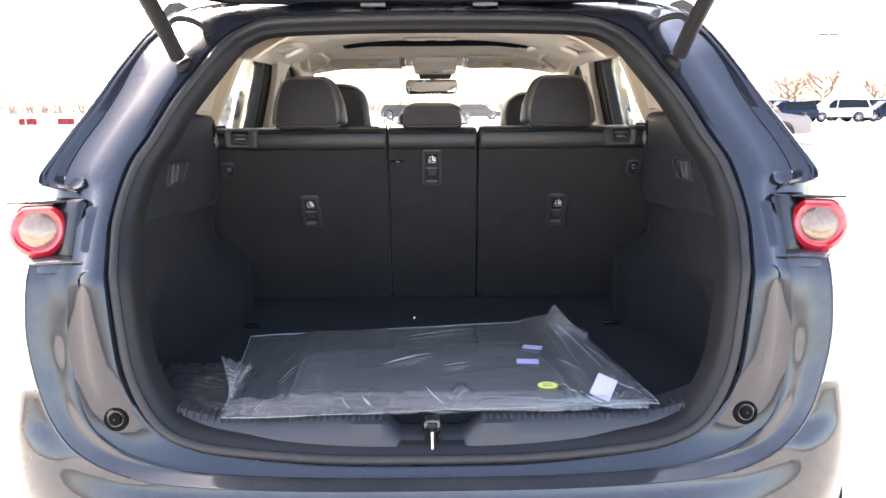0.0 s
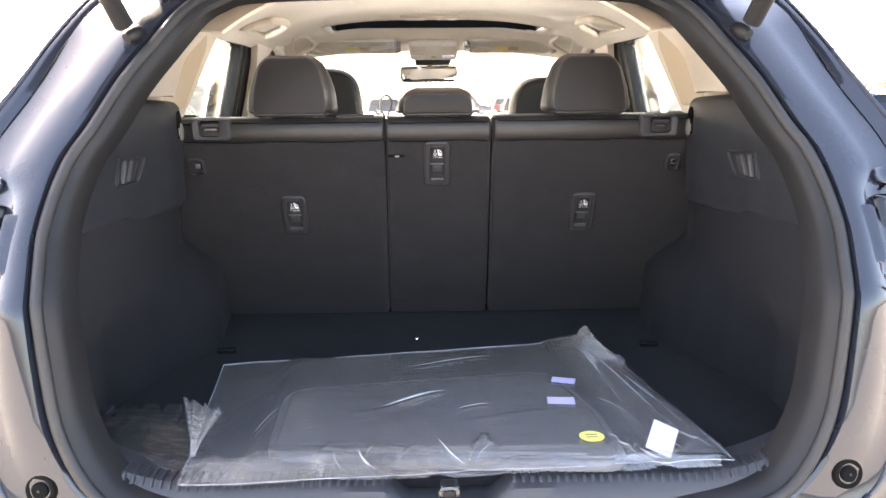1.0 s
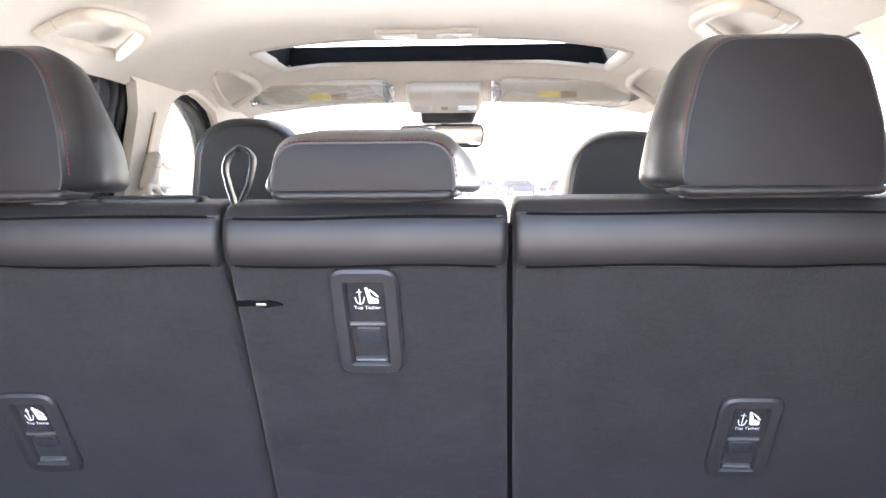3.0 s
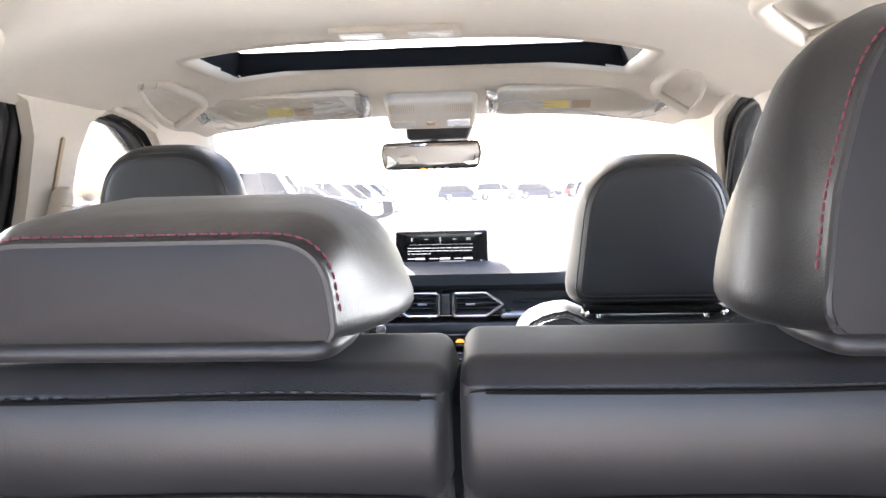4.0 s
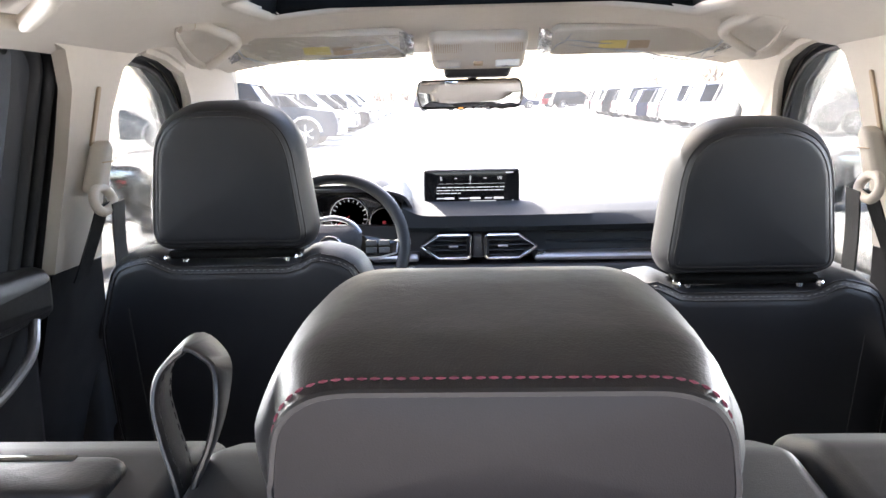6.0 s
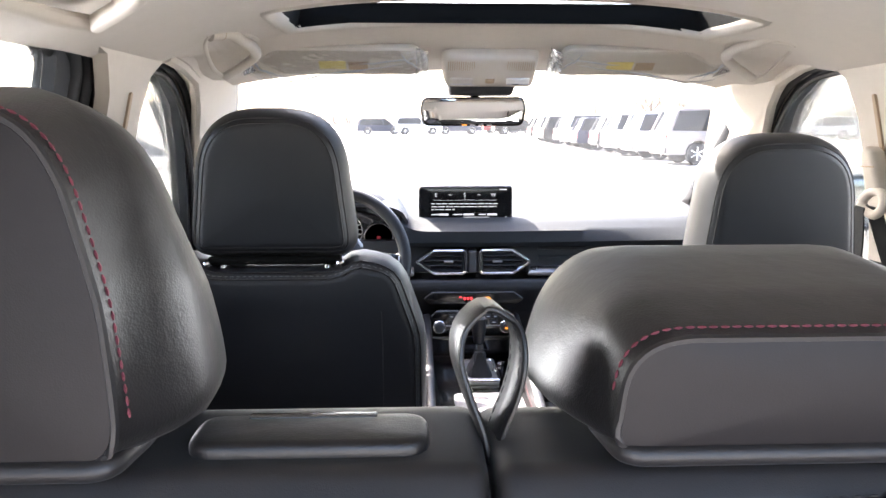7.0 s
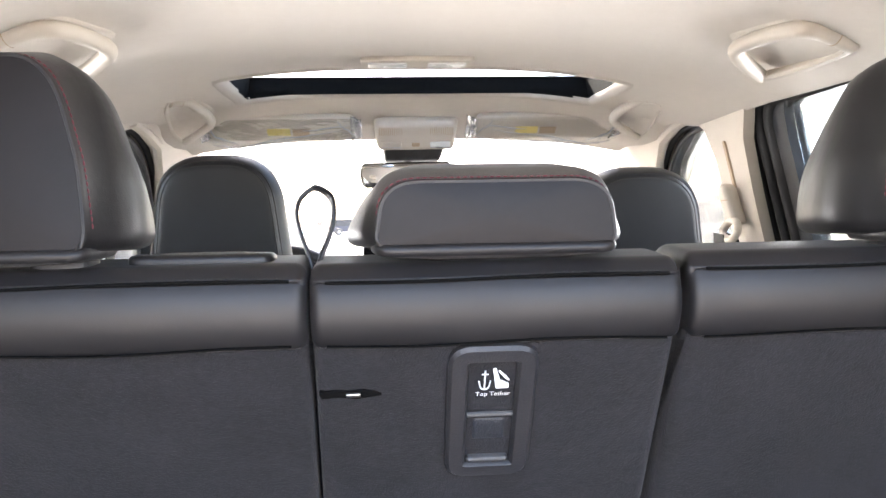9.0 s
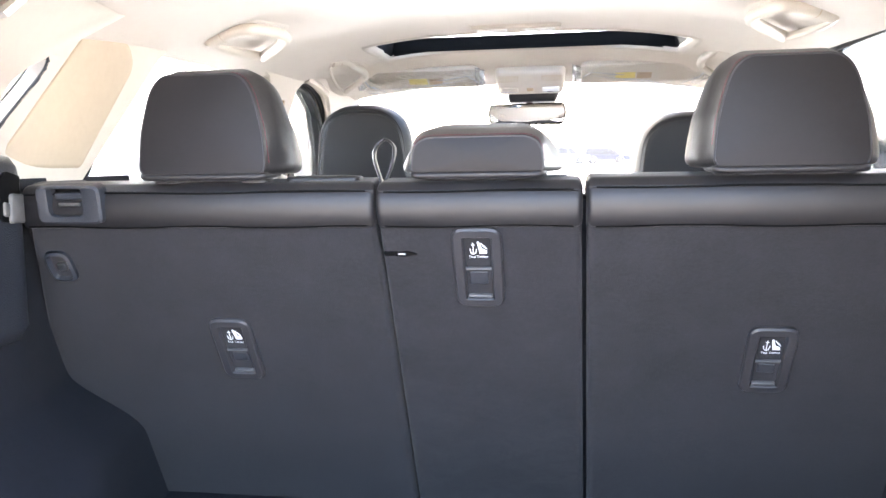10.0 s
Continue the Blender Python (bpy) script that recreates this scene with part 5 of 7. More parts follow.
# ---- front seats ----
def front_seat(cx, y, dz, label):
    seat = thing("car_seat", (cx, y + .2, .40), label, "car seat", "front seats")
    z0 = .52 + dz
    ol = round_poly([(-.175, z0), (.175, z0), (.226, .90 + dz), (.224, 1.08 + dz), (.186, 1.192 + dz), (.122, 1.206 + dz), (.090, 1.186 + dz), (-.090, 1.186 + dz), (-.122, 1.206 + dz), (-.186, 1.192 + dz), (-.224, 1.08 + dz), (-.226, .90 + dz)],
                    [.03, .03, .09, .12, .06, .03, .03, .03, .03, .06, .12, .09], 7)

    def put(u, d, v):
        return Vector((cx + u, y + d - .30 * (v - (1.18 + dz)) * .55, v))

    ol = even(ol, 110)
    prof = [(.0, .026), (.002, .020), (.007, .012), (.018, .004), (.035, 0), (.07, -.003), (.10, .002), (.125, .014), (.138, .03)]
    back = part("backrest", pillow(ol, prof, put, (-.003, .0), 9), LEATHER_FRONT, seat, "smooth black leather seat back")
    for i, d in ((.0155, .0045), (.0068, .0135)):
        run = [put(u, d - .0006, v) for u, v in inset(ol, i)]
        part("back_piping", tube(run, .0015, 6, True), LEATHER, back, "piping round the seat back")
    part("shoulder_thread", dashes([put(u, .0075, v) for u, v in inset(ol, .0112)], .006, .003, .0008), STITCH_GREY, back)
    hw, h = .127, .218
    ho = round_poly([(-hw, 0), (hw, 0), (.102, h), (-.102, h)], [.034, .034, .096, .096], 12)
    ho = even(ho, 84)
    m = pose(cx, y + .002, 1.200 + dz, 4, 0, 0)
    hp = [(.0, .026), (.0006, .021), (.004, .0145), (.012, .008), (.026, .0015), (.045, -.001), (.07, .002), (.09, .012), (.102, .026)]
    head = part("headrest", pillow(ho, hp, at_pose(m), (-.0022, .004), 9), LEATHER_FRONT, seat, "tall black leather headrest")
    part("piping", tube([m @ Vector((u, .0022, v)) for u, v in inset(ho, .0185)], .0014, 6, True), LEATHER, head)
    part("piping", tube([m @ Vector((u, .0075, v)) for u, v in inset(ho, .0115)], .0013, 6, True), LEATHER, head)
    part("stitching", dashes([m @ Vector((u, .0048, v)) for u, v in inset(ho, .0148)], .005, .0025, .0008), STITCH_GREY, head)
    part("under_plate", block(cx - .098, cx + .098, y + .014, y + .06, 1.191 + dz, 1.203 + dz, .005), VOID, head, "dark plate under the headrest")
    for s in (1, -1):
        part("post", tube([(cx + s * .078, y + .03, 1.17 + dz), (cx + s * .078, y + .035, 1.21 + dz)], .006, 10), CHROME, head, "chrome post")
        part("post_collar", lathe([(.0001, -.004), (.004, -.004), (.006, -.0015), (.006, .003)], 18, pose(cx + s * .098, y + .012, 1.194 + dz, -70, 0, 0)), CHROME, head, "bright post collar")
    part("cushion", slab(round_poly(rect(cx - .235, cx + .235, y + .10, y + .60), .06, 5), .56 + dz, .68 + dz, .035, put_z, (0, .012)), LEATHER, seat)
    part("seat_base", block(cx - .20, cx + .20, y + .12, y + .55, .40, .57 + dz, .02), PLASTIC, seat)
    for k in (-1, 1):
        arc = [put(k * (.150 + .010 * math.sin(q * 2)), .002 - .010 * q, .70 + dz + .42 * q) for q in np.linspace(0, 1, 14)]
        part("panel_seam", tube(arc, .0009, 5), LEATHER, back)
    return seat


front_seat(-.357, 3.04, .006, "raised black leather driver seat behind a steering wheel")
front_seat(.377, 2.985, -.030, "black leather front passenger seat, set low")


# ---- dashboard ----
dash = thing("dashboard", (0, 4.1, .60), "black soft-touch dashboard with hexagonal vents and silver trim", "dashboard")


def across(profile, x0, x1, r=.02, n=4):
    return swept(round_poly(profile, r, n), x0, x1, .03)


def pad_z(x, y):
    """The upper pad, with the hood that rises over the instruments."""
    base = lerp(y, [3.985, 4.03, 4.2, 4.57], [1.118, 1.142, 1.153, 1.170])
    hood = math.exp(-((x + .350) / .155) ** 4) * lerp(y, [3.985, 4.02, 4.12, 4.30, 4.5], [.082, .080, .080, .040, .0])
    return base + hood


xs, ys = np.linspace(-.71, .71, 72), [3.985, 3.995, 4.01, 4.03, 4.07, 4.12, 4.2, 4.3, 4.4, 4.5, 4.57, 4.60]
bm = bmesh.new()
rows = [[Vector((x, 3.995, 1.090)) for x in xs], [Vector((x, 3.984, 1.100)) for x in xs]]
rows += [[Vector((x, y + .03 * (abs(x) / .7) ** 2, pad_z(x, y) - (.05 if y == 4.60 else 0))) for x in xs] for y in ys]
skin(bm, rows, False)
bmesh.ops.delete(bm, geom=[f for f in bm.faces if abs(f.calc_center_median().x + .345) < .158 and f.calc_center_median().y < 4.005 and f.calc_center_median().z < 1.19], context="FACES_ONLY")
top = part("upper_pad", thicken(bm, -.012), surface("dash_pad_vinyl", (.018, .021, .026), .62, 0, .08, 8.0, .25, 900.0, "cells", spec=.25), dash, "dark grained upper pad")
part("pad_edge", tube([(x, 3.992, 1.093) for x in np.linspace(-.16, .69, 40)], .006, 6), GLOSS_BLACK, top)
part("defroster", slab(round_poly(rect(-.55, .55, 4.47, 4.51), .01, 3), 1.164, 1.172, .002, put_z), PLASTIC, top, "defroster slot")
part("recess", across([(4.03, 1.095), (4.10, 1.095), (4.10, 1.00), (4.02, 1.005)], -.69, .69, .006), PLASTIC, dash, "dark recessed band")
for k in range(2):
    part("recess_line", tube([(x, 4.026 - .006 * k, 1.072 - .026 * k) for x in np.linspace(.20, .68, 20)], .006, 6), PLASTIC, dash)
part("trim_strip", swept(round_poly([(3.975, 1.002), (3.972, 1.012), (3.985, 1.022), (4.04, 1.022), (4.04, 1.0)], .004, 3), .165, .69, .006), SATIN, dash, "long satin silver trim strip")
part("trim_strip", swept(round_poly([(3.975, 1.002), (3.972, 1.012), (3.985, 1.022), (4.04, 1.022), (4.04, 1.0)], .004, 3), -.69, -.145, .006), SATIN, dash)
part("knee_pad", across([(3.965, .995), (3.955, .97), (3.985, .90), (4.02, .62), (4.25, .62), (4.25, .998)], -.69, .69, .018), LEATHER_FRONT, dash, "padded lower dashboard")
box = part("glovebox", slab(round_poly([(.20, .66), (.64, .66), (.64, .86), (.20, .88)], .03, 5), 3.962, 4.02, .012), PLASTIC, dash, "closed glovebox lid")
part("glovebox_latch", block(.39, .45, 3.955, 3.968, .835, .85, .004), GLOSS_BLACK, box)

VENTS = ([(-.142, 1.043), (-.092, 1.076), (-.012, 1.076), (-.004, 1.068), (-.004, 1.016), (-.012, 1.008), (-.092, 1.008)],
         [(.175, 1.043), (.125, 1.076), (.040, 1.076), (.032, 1.068), (.032, 1.016), (.040, 1.008), (.125, 1.008)])
for pts in VENTS:
    ol = round_poly(pts, .006, 4)
    cx = sum(p[0] for p in pts) / len(pts)
    vent = part("vent", slab(ol, 3.985, 4.03, .004), GLOSS_BLACK, dash, "six-sided air vent")
    part("vent_frame", tube([(u, 3.972, v) for u, v in inset(ol, .002)], .0044, 8, True), CHROME, vent, "bright chrome frame")
    part("vent_throat", tube([(u, 3.982, v) for u, v in inset(ol, .008)], .004, 6, True), PLASTIC, vent)
    lo, hi = min(p[0] for p in pts), max(p[0] for p in pts)
    for k in range(4):
        z = 1.022 + k * .0135
        cut = .016 + abs(z - 1.043) * 1.1
        a, b = (lo + cut, hi - .012) if cx < 0 else (lo + .012, hi - cut)
        part("vent_slat", moved(block(a, b, -.008, .008, -.0016, .0016, .001), pose(0, 3.978, z, 24, 0, 0)), PLASTIC, vent)
    part("vent_tab", block(cx - .013, cx + .013, 3.966, 3.976, 1.0405, 1.0465, .002), SATIN, vent, "silver vent tab")
part("vent_bridge", block(.002, .026, 3.972, 4.03, 1.012, 1.072, .004), PLASTIC_GREY, dash, "upright bridge between the vents")
part("start_button", lathe([(.0001, -.012), (.013, -.012), (.017, -.008), (.018, .0), (.018, .01)], 24, pose(-.165, 3.968, .975, -6, 0, 0)), CHROME, dash, "round start button with a bright ring")

# warning display and climate panel
panel = part("warning_display", slab(round_poly([(-.105, .930), (.135, .930), (.155, .945), (.125, .965), (-.095, .965), (-.125, .945)], .008, 4), 3.948, 3.99, .004), GLOSS_BLACK, dash, "gloss black warning display")
for k in range(3):
    part("red_light", block(-.012 + k * .009, -.006 + k * .009, 3.9465, 3.949, .942, .950, .001), LED_RED, panel, "lit red seat belt light")
part("red_words", block(-.024, -.016, 3.9465, 3.949, .948, .952, .0008), LED_RED, panel)
part("amber_light", slab(round_poly([(.038, .942), (.066, .942), (.058, .951), (.046, .951)], .002, 3), 3.9465, 3.949, .001), LED_AMBER, panel, "lit amber airbag light")
climate = part("climate_panel", slab(round_poly([(-.100, .850), (.125, .850), (.128, .900), (.105, .916), (-.085, .916), (-.104, .900)], .012, 5), 3.938, 3.99, .006), GLOSS_BLACK, dash, "dark climate control panel")
part("panel_line", tube([(x, 3.9375, .8735) for x in np.linspace(-.09, .115, 12)], .0012, 5), SATIN, climate)
for x in (-.078, .102):
    knob = part("climate_knob", lathe([(.0001, -.020), (.011, -.020), (.0135, -.017), (.0145, .0), (.0145, .006)], 28, pose(x, 3.937, .871)), PLASTIC, climate, "round climate knob")
    part("knob_ring", tube([(x + .0158 * math.cos(q), 3.932, .871 + .0158 * math.sin(q)) for q in np.linspace(0, 2 * math.pi, 25)[:-1]], .0022, 6, True), CHROME, knob, "chrome ring")
part("knob_light", block(.098, .106, 3.9155, 3.918, .868, .873, .001), LED_AMBER, climate, "small amber light")
for k in range(7):
    part("climate_button", block(-.052 + k * .0195, -.036 + k * .0195, 3.934, 3.942, .894, .906, .0018), PLASTIC, climate)
    part("button_mark", block(-.048 + k * .0195, -.040 + k * .0195, 3.9330, 3.9345, .898, .9005, .0005), LED_AMBER if k in (1, 2) else WHITE_INK, climate)
for k in range(5):
    part("climate_button", block(-.050 + k * .027, -.028 + k * .027, 3.934, 3.942, .877, .889, .0018), PLASTIC, climate)
    part("button_mark", block(-.044 + k * .027, -.034 + k * .027, 3.9330, 3.9345, .882, .8845, .0005), WHITE_INK, climate)
part("lower_tray", block(-.11, .14, 3.95, 4.05, .785, .845, .008), GLOSS_BLACK, dash, "dark storage tray")

# instruments
cluster = part("instrument_binnacle", slab(round_poly([(-.53, 1.05), (-.17, 1.05), (-.185, 1.165), (-.27, 1.192), (-.43, 1.192), (-.515, 1.165)], .03, 6), 4.052, 4.12, .008), GLOSS_BLACK, dash, "instrument cluster of three round dials")
DIALS = ((-.455, 1.105, .040), (-.340, 1.118, .052), (-.243, 1.100, .040))
for k, (x, z, r) in enumerate(DIALS):
    dial = part("dial", lathe([(.0001, .0), (r * .92, .0), (r, -.006), (r + .004, -.004), (r + .004, .01)], 40, pose(x, 4.052, z)), GLOSS_BLACK, cluster, "round dial")
    part("dial_ring", tube([(x + r * math.cos(q), 4.045, z + r * math.sin(q)) for q in np.linspace(0, 2 * math.pi, 41)[:-1]], .0022, 6, True), CHROME, dial, "bright dial ring")
    if k < 2:
        bits = []
        for j in range(17):
            q = radians(225 - j * 270 / 16)
            a, b = r * .78, r * (.88 if j % 2 else .92)
            bits.append(tube([(x + a * math.cos(q), 4.0495, z + a * math.sin(q)), (x + b * math.cos(q), 4.0495, z + b * math.sin(q))], .0011 if j % 2 else .0017, 4))
        part("dial_marks", joined(*bits), DIAL_WHITE, dial, "white dial marks")
        q = radians(215)
        part("needle", tube([(x, 4.047, z), (x + r * .75 * math.cos(q), 4.047, z + r * .75 * math.sin(q))], .0012, 5), DIAL_RED, dial, "red needle")
    else:
        part("red_warning", block(x - .005, x + .005, 4.046, 4.05, z - .004, z + .004, .0015), DIAL_RED, dial, "red warning symbol")
part("cluster_visor", thicken(grid(lambda u, v: Vector((-.350 + u * (.185 - .01 * v), 3.985 + v * .11, 1.175 + .047 * math.sqrt(max(0, 1 - u * u * u * u)) - .030 * (1 - v))), np.linspace(-1, 1, 25), np.linspace(0, 1, 5)), -.008), PLASTIC, cluster, "hood over the dials")

# steering wheel
wheel = thing("steering_wheel", (-.362, 3.80, 1.10), "black leather steering wheel with silver spokes", "steering wheel")
WM = pose(-.345, 3.795, 1.077, -22, 0, 0)
part("rim", tube([WM @ Vector((.178 * math.cos(q), 0, .178 * math.sin(q))) for q in np.linspace(0, 2 * math.pi, 65)[:-1]], .0155, 12, True), LEATHER_FRONT, wheel, "leather rim")
part("rim_thread", dashes([WM @ Vector((.163 * math.cos(q), -.002, .163 * math.sin(q))) for q in np.linspace(0, 2 * math.pi, 121)], .005, .003, .0008), STITCH_GREY, wheel)
hub = part("hub", pillow(round_poly([(-.062, -.062), (.062, -.062), (.078, .022), (.060, .056), (-.060, .056), (-.078, .022)], .030, 6), [(.03, .0), (-.006, .0), (-.018, .006), (-.024, .016)], at_pose(WM), (0, -.008), 4), PLASTIC, wheel, "rounded centre pad")
badge = [WM @ Vector((.026 * math.cos(q), -.0335, .020 * math.sin(q))) for q in np.linspace(0, 2 * math.pi, 29)[:-1]]
part("badge_ring", tube(badge, .0024, 6, True), CHROME, hub, "oval chrome badge ring")
part("badge_wing", tube([WM @ Vector(p) for p in curve_through([(-.022, -.0335, .004), (-.010, -.0335, .004), (0, -.0335, -.010), (.010, -.0335, .004), (.022, -.0335, .004)], 5)], .0022, 6), CHROME, hub)
part("hub_arc", tube([WM @ Vector((.074 * math.cos(q), -.010, .012 + .060 * math.sin(q))) for q in np.linspace(.35, math.pi - .35, 24)], .006, 8), SATIN, hub, "silver arc over the hub")
for s in (1, -1):
    spoke = part("spoke", pillow(round_poly([(s * .066, -.030), (s * .165, -.022), (s * .168, .014), (s * .066, .032)], .010, 4), [(.016, .003), (.0, .0), (-.008, .003)], at_pose(WM), (0, -.002), 2), GLOSS_BLACK, wheel, "spoke with switches")
    part("spoke_trim", tube([WM @ Vector(p) for p in ((s * .075, -.009, -.030), (s * .12, -.010, -.028), (s * .160, -.008, -.016), (s * .163, -.008, .008))], .0028, 6), SATIN, spoke, "silver spoke trim")
    for k in range(2):
        for j in range(2):
            part("switch", moved(block(-.013, .013, -.004, .003, -.007, .007, .002), WM @ pose(s * (.098 + .032 * j), -.010, -.010 + .018 * k)), PLASTIC_GREY, spoke)
part("lower_spoke", pillow(round_poly([(-.030, -.165), (.030, -.165), (.042, -.055), (-.042, -.055)], .010, 4), [(.016, .003), (.0, .0), (-.006, .003)], at_pose(WM), (0, 0), 2), SATIN, wheel)
part("column", tube([WM @ Vector((0, .03, 0)), WM @ Vector((0, .24, -.04))], [.055, .065], 16), PLASTIC, wheel, "steering column shroud")
for s in (1, -1):
    part("stalk", tube([WM @ Vector((s * .05, .06, .012)), WM @ Vector((s * .14, .055, .020)), WM @ Vector((s * .188, .050, .026))], [.006, .007, .010], 10), PLASTIC_GREY, wheel, "column stalk")

# central display
screen_unit = thing("display_screen", (0, 4.06, 1.14), "wide black display screen standing on the dashboard, switched on", "screen")
body = part("casing", slab(round_poly(rect(-.1315, .1315, 1.143, 1.2435), .010, 5), 4.052, 4.075, .005), GLOSS_BLACK, screen_unit)
glass = part("glass", slab(round_poly(rect(-.1285, .1285, 1.146, 1.2405), .008, 5), 4.0495, 4.0535, .001), SCREEN_BLACK, screen_unit)
for x, ch in ((-.083, "E"), (-.003, "S"), (.077, "W")):
    lettering("compass_letter", ch, .0150 if ch == "S" else .0135, pose(x, 4.0490, 1.2135), SCREEN_TEXT, screen_unit, "lit compass letter " + ch)
part("compass_pointer", block(-.0036, -.0024, 4.0485, 4.0495, 1.2055, 1.2105, .0004), SCREEN_TEXT, screen_unit)
for x in (-.043, .037):
    part("compass_dash", block(x - .004, x + .004, 4.0485, 4.0495, 1.2175, 1.2192, .0004), SCREEN_TEXT, screen_unit)
part("rule", block(-.09, .09, 4.0487, 4.0495, 1.2032, 1.2038, .0002), SCREEN_TEXT, screen_unit)
for row, (x0, x1, z) in enumerate(((-.096, .090, 1.1935), (-.096, .086, 1.1855), (-.096, -.030, 1.1775))):
    x = x0
    k = 0
    while x < x1:
        w = (.010, .016, .007, .013, .019)[(k * 3 + row) % 5]
        part("text_bar", block(x, min(x + w, x1), 4.0487, 4.0495, z - .0012, z + .0012, .0003), SCREEN_TEXT, screen_unit)
        x, k = x + w + .003, k + 1
for x, w, h in ((-.085, .011, .0014), (-.061, .013, .0028), (-.022, .013, .0014), (.009, .015, .0028), (.046, .010, .0014), (.074, .014, .0028), (.030, .036, .0013)):
    z = 1.1635 if w < .03 else 1.1555
    part("text_bar", block(x - w, x + w, 4.0487, 4.0495, z - h, z + h, .0003), SCREEN_TEXT, screen_unit)
part("status_bar", block(.094, .114, 4.0487, 4.0495, 1.2315, 1.2345, .0003), SCREEN_TEXT, screen_unit)
part("status_dot", block(.110, .1145, 4.0487, 4.0495, 1.1545, 1.1585, .0003), SCREEN_TEXT, screen_unit)

# centre console and gear selector
console = thing("centre_console", (.01, 3.55, .40), "black centre console between the front seats", "console")
part("body", block(-.115, .135, 3.10, 4.02, .40, .765, .02), PLASTIC, console)
part("top_panel", slab(round_poly(rect(-.100, .120, 3.42, 3.98), .02, 4), .763, .774, .004, put_z), GLOSS_BLACK, console, "gloss black top panel")
part("armrest", slab(round_poly(rect(-.105, .125, 3.08, 3.40), .03, 5), .77, .835, .022, put_z, (0, .006)), LEATHER, console, "padded armrest lid")
part("tray_lid", slab(round_poly(rect(-.055, .105, 3.44, 3.66), .02, 4), .772, .782, .004, put_z), SATIN, console, "pale cup holder lid in the sun")
for s, x in ((1, .132), (-1, -.112)):
    part("side_pad", slab(round_poly([(3.45, .70), (4.0, .74), (4.02, .88), (3.97, .90), (3.5, .79)], .02, 4), x - .012, x + .012, .010, put_x), LEATHER_FRONT, console, "padded console side")
    part("side_thread", dashes([(x - s * .0125, y, .755 + (y - 3.5) * .20) for y in np.linspace(3.5, 3.95, 50)], .006, .003, .001), STITCH_RED, console)
gear = thing("gear_selector", (.018, 3.80, .775), "gear selector with a leather knob in a silver gate", "gear lever")
gate_ol = round_poly(rect(-.028, .064, 3.735, 3.905), .012, 4)
plate = part("gate_plate", slab(gate_ol, .774, .786, .003, put_z), SATIN, gear)
part("gate_frame", tube([(u, v, .786) for u, v in gate_ol], .0042, 8, True), CHROME, plate, "bright gate frame")
part("boot", pillow(round_poly(rect(-.014, .050, 3.755, 3.845), .018, 5), [(.784, .0), (.80, .006), (.822, .018), (.845, .026)], put_z, (0, 0), 2), LEATHER, gear, "gathered leather boot")
part("collar", tube([(.018, 3.803, .842), (.018, 3.806, .858)], .0125, 14), CHROME, gear, "chrome collar")
part("knob", lathe([(.0001, -.052), (.010, -.052), (.0165, -.046), (.0185, -.030), (.0175, -.008), (.014, .010), (.0125, .018)], 24, pose(.018, 3.812, .880, -86, 0, 0)), LEATHER_FRONT, gear, "smooth knob")
part("socket", lathe([(.0001, -.006), (.008, -.006), (.010, -.002), (.010, .004)], 18, pose(.085, 3.90, .778, -90, 0, 0)), CHROME, console, "small power socket")

# ---- overhead ----
def tilted(y0, z0, y1, z1, x=0.0):
    """A pose whose local x runs across the car, z from (y0, z0) to (y1, z1), and y away from the viewer."""
    a = math.degrees(math.atan2(y1 - y0, z0 - z1))
    return pose(x, y1, z1, a, 0, 0)


mirror = thing("rear_view_mirror", (0, 3.80, 1.44), "rear-view mirror in a black frame under the windscreen", "mirror")
ol = round_poly([(-.118, -.034), (.118, -.034), (.126, .004), (.120, .033), (-.120, .033), (-.126, .004)], [.018, .018, .02, .016, .016, .02], 6)
MM = pose(-.003, 3.785, 1.4405, -1.2, 0, -7)
part("shell", pillow(ol, [(.0, .001), (.008, .0), (.022, .006), (.030, .016)], at_pose(MM), (0, .006), 3), GLOSS_BLACK, mirror)
part("frame", tube([MM @ Vector((u, -.001, v)) for u, v in inset(ol, .002)], .0028, 8, True), GLOSS_BLACK, mirror, "black frame")
part("mirror_glass", slab(inset(ol, .0035), -.0025, .0005, .0008, at_pose(MM)), MIRROR, mirror, "mirror glass")
part("stem", tube([(0, 3.80, 1.455), (.005, 3.82, 1.48), (.01, 3.84, 1.50)], .011, 10), GLOSS_BLACK, mirror)
part("camera_housing", slab(round_poly([(-.060, 1.478), (.088, 1.478), (.105, 1.520), (-.065, 1.520)], .008, 3), 3.765, 3.85, .010), PLASTIC, mirror, "dark sensor housing behind the mirror")
for k in range(4):
    part("mirror_button", moved(block(-.006, .006, -.005, .002, -.0015, .0015, .0008), MM @ pose(-.02 + .02 * k, 0, -.0325)), SATIN if k else LED_AMBER, mirror)

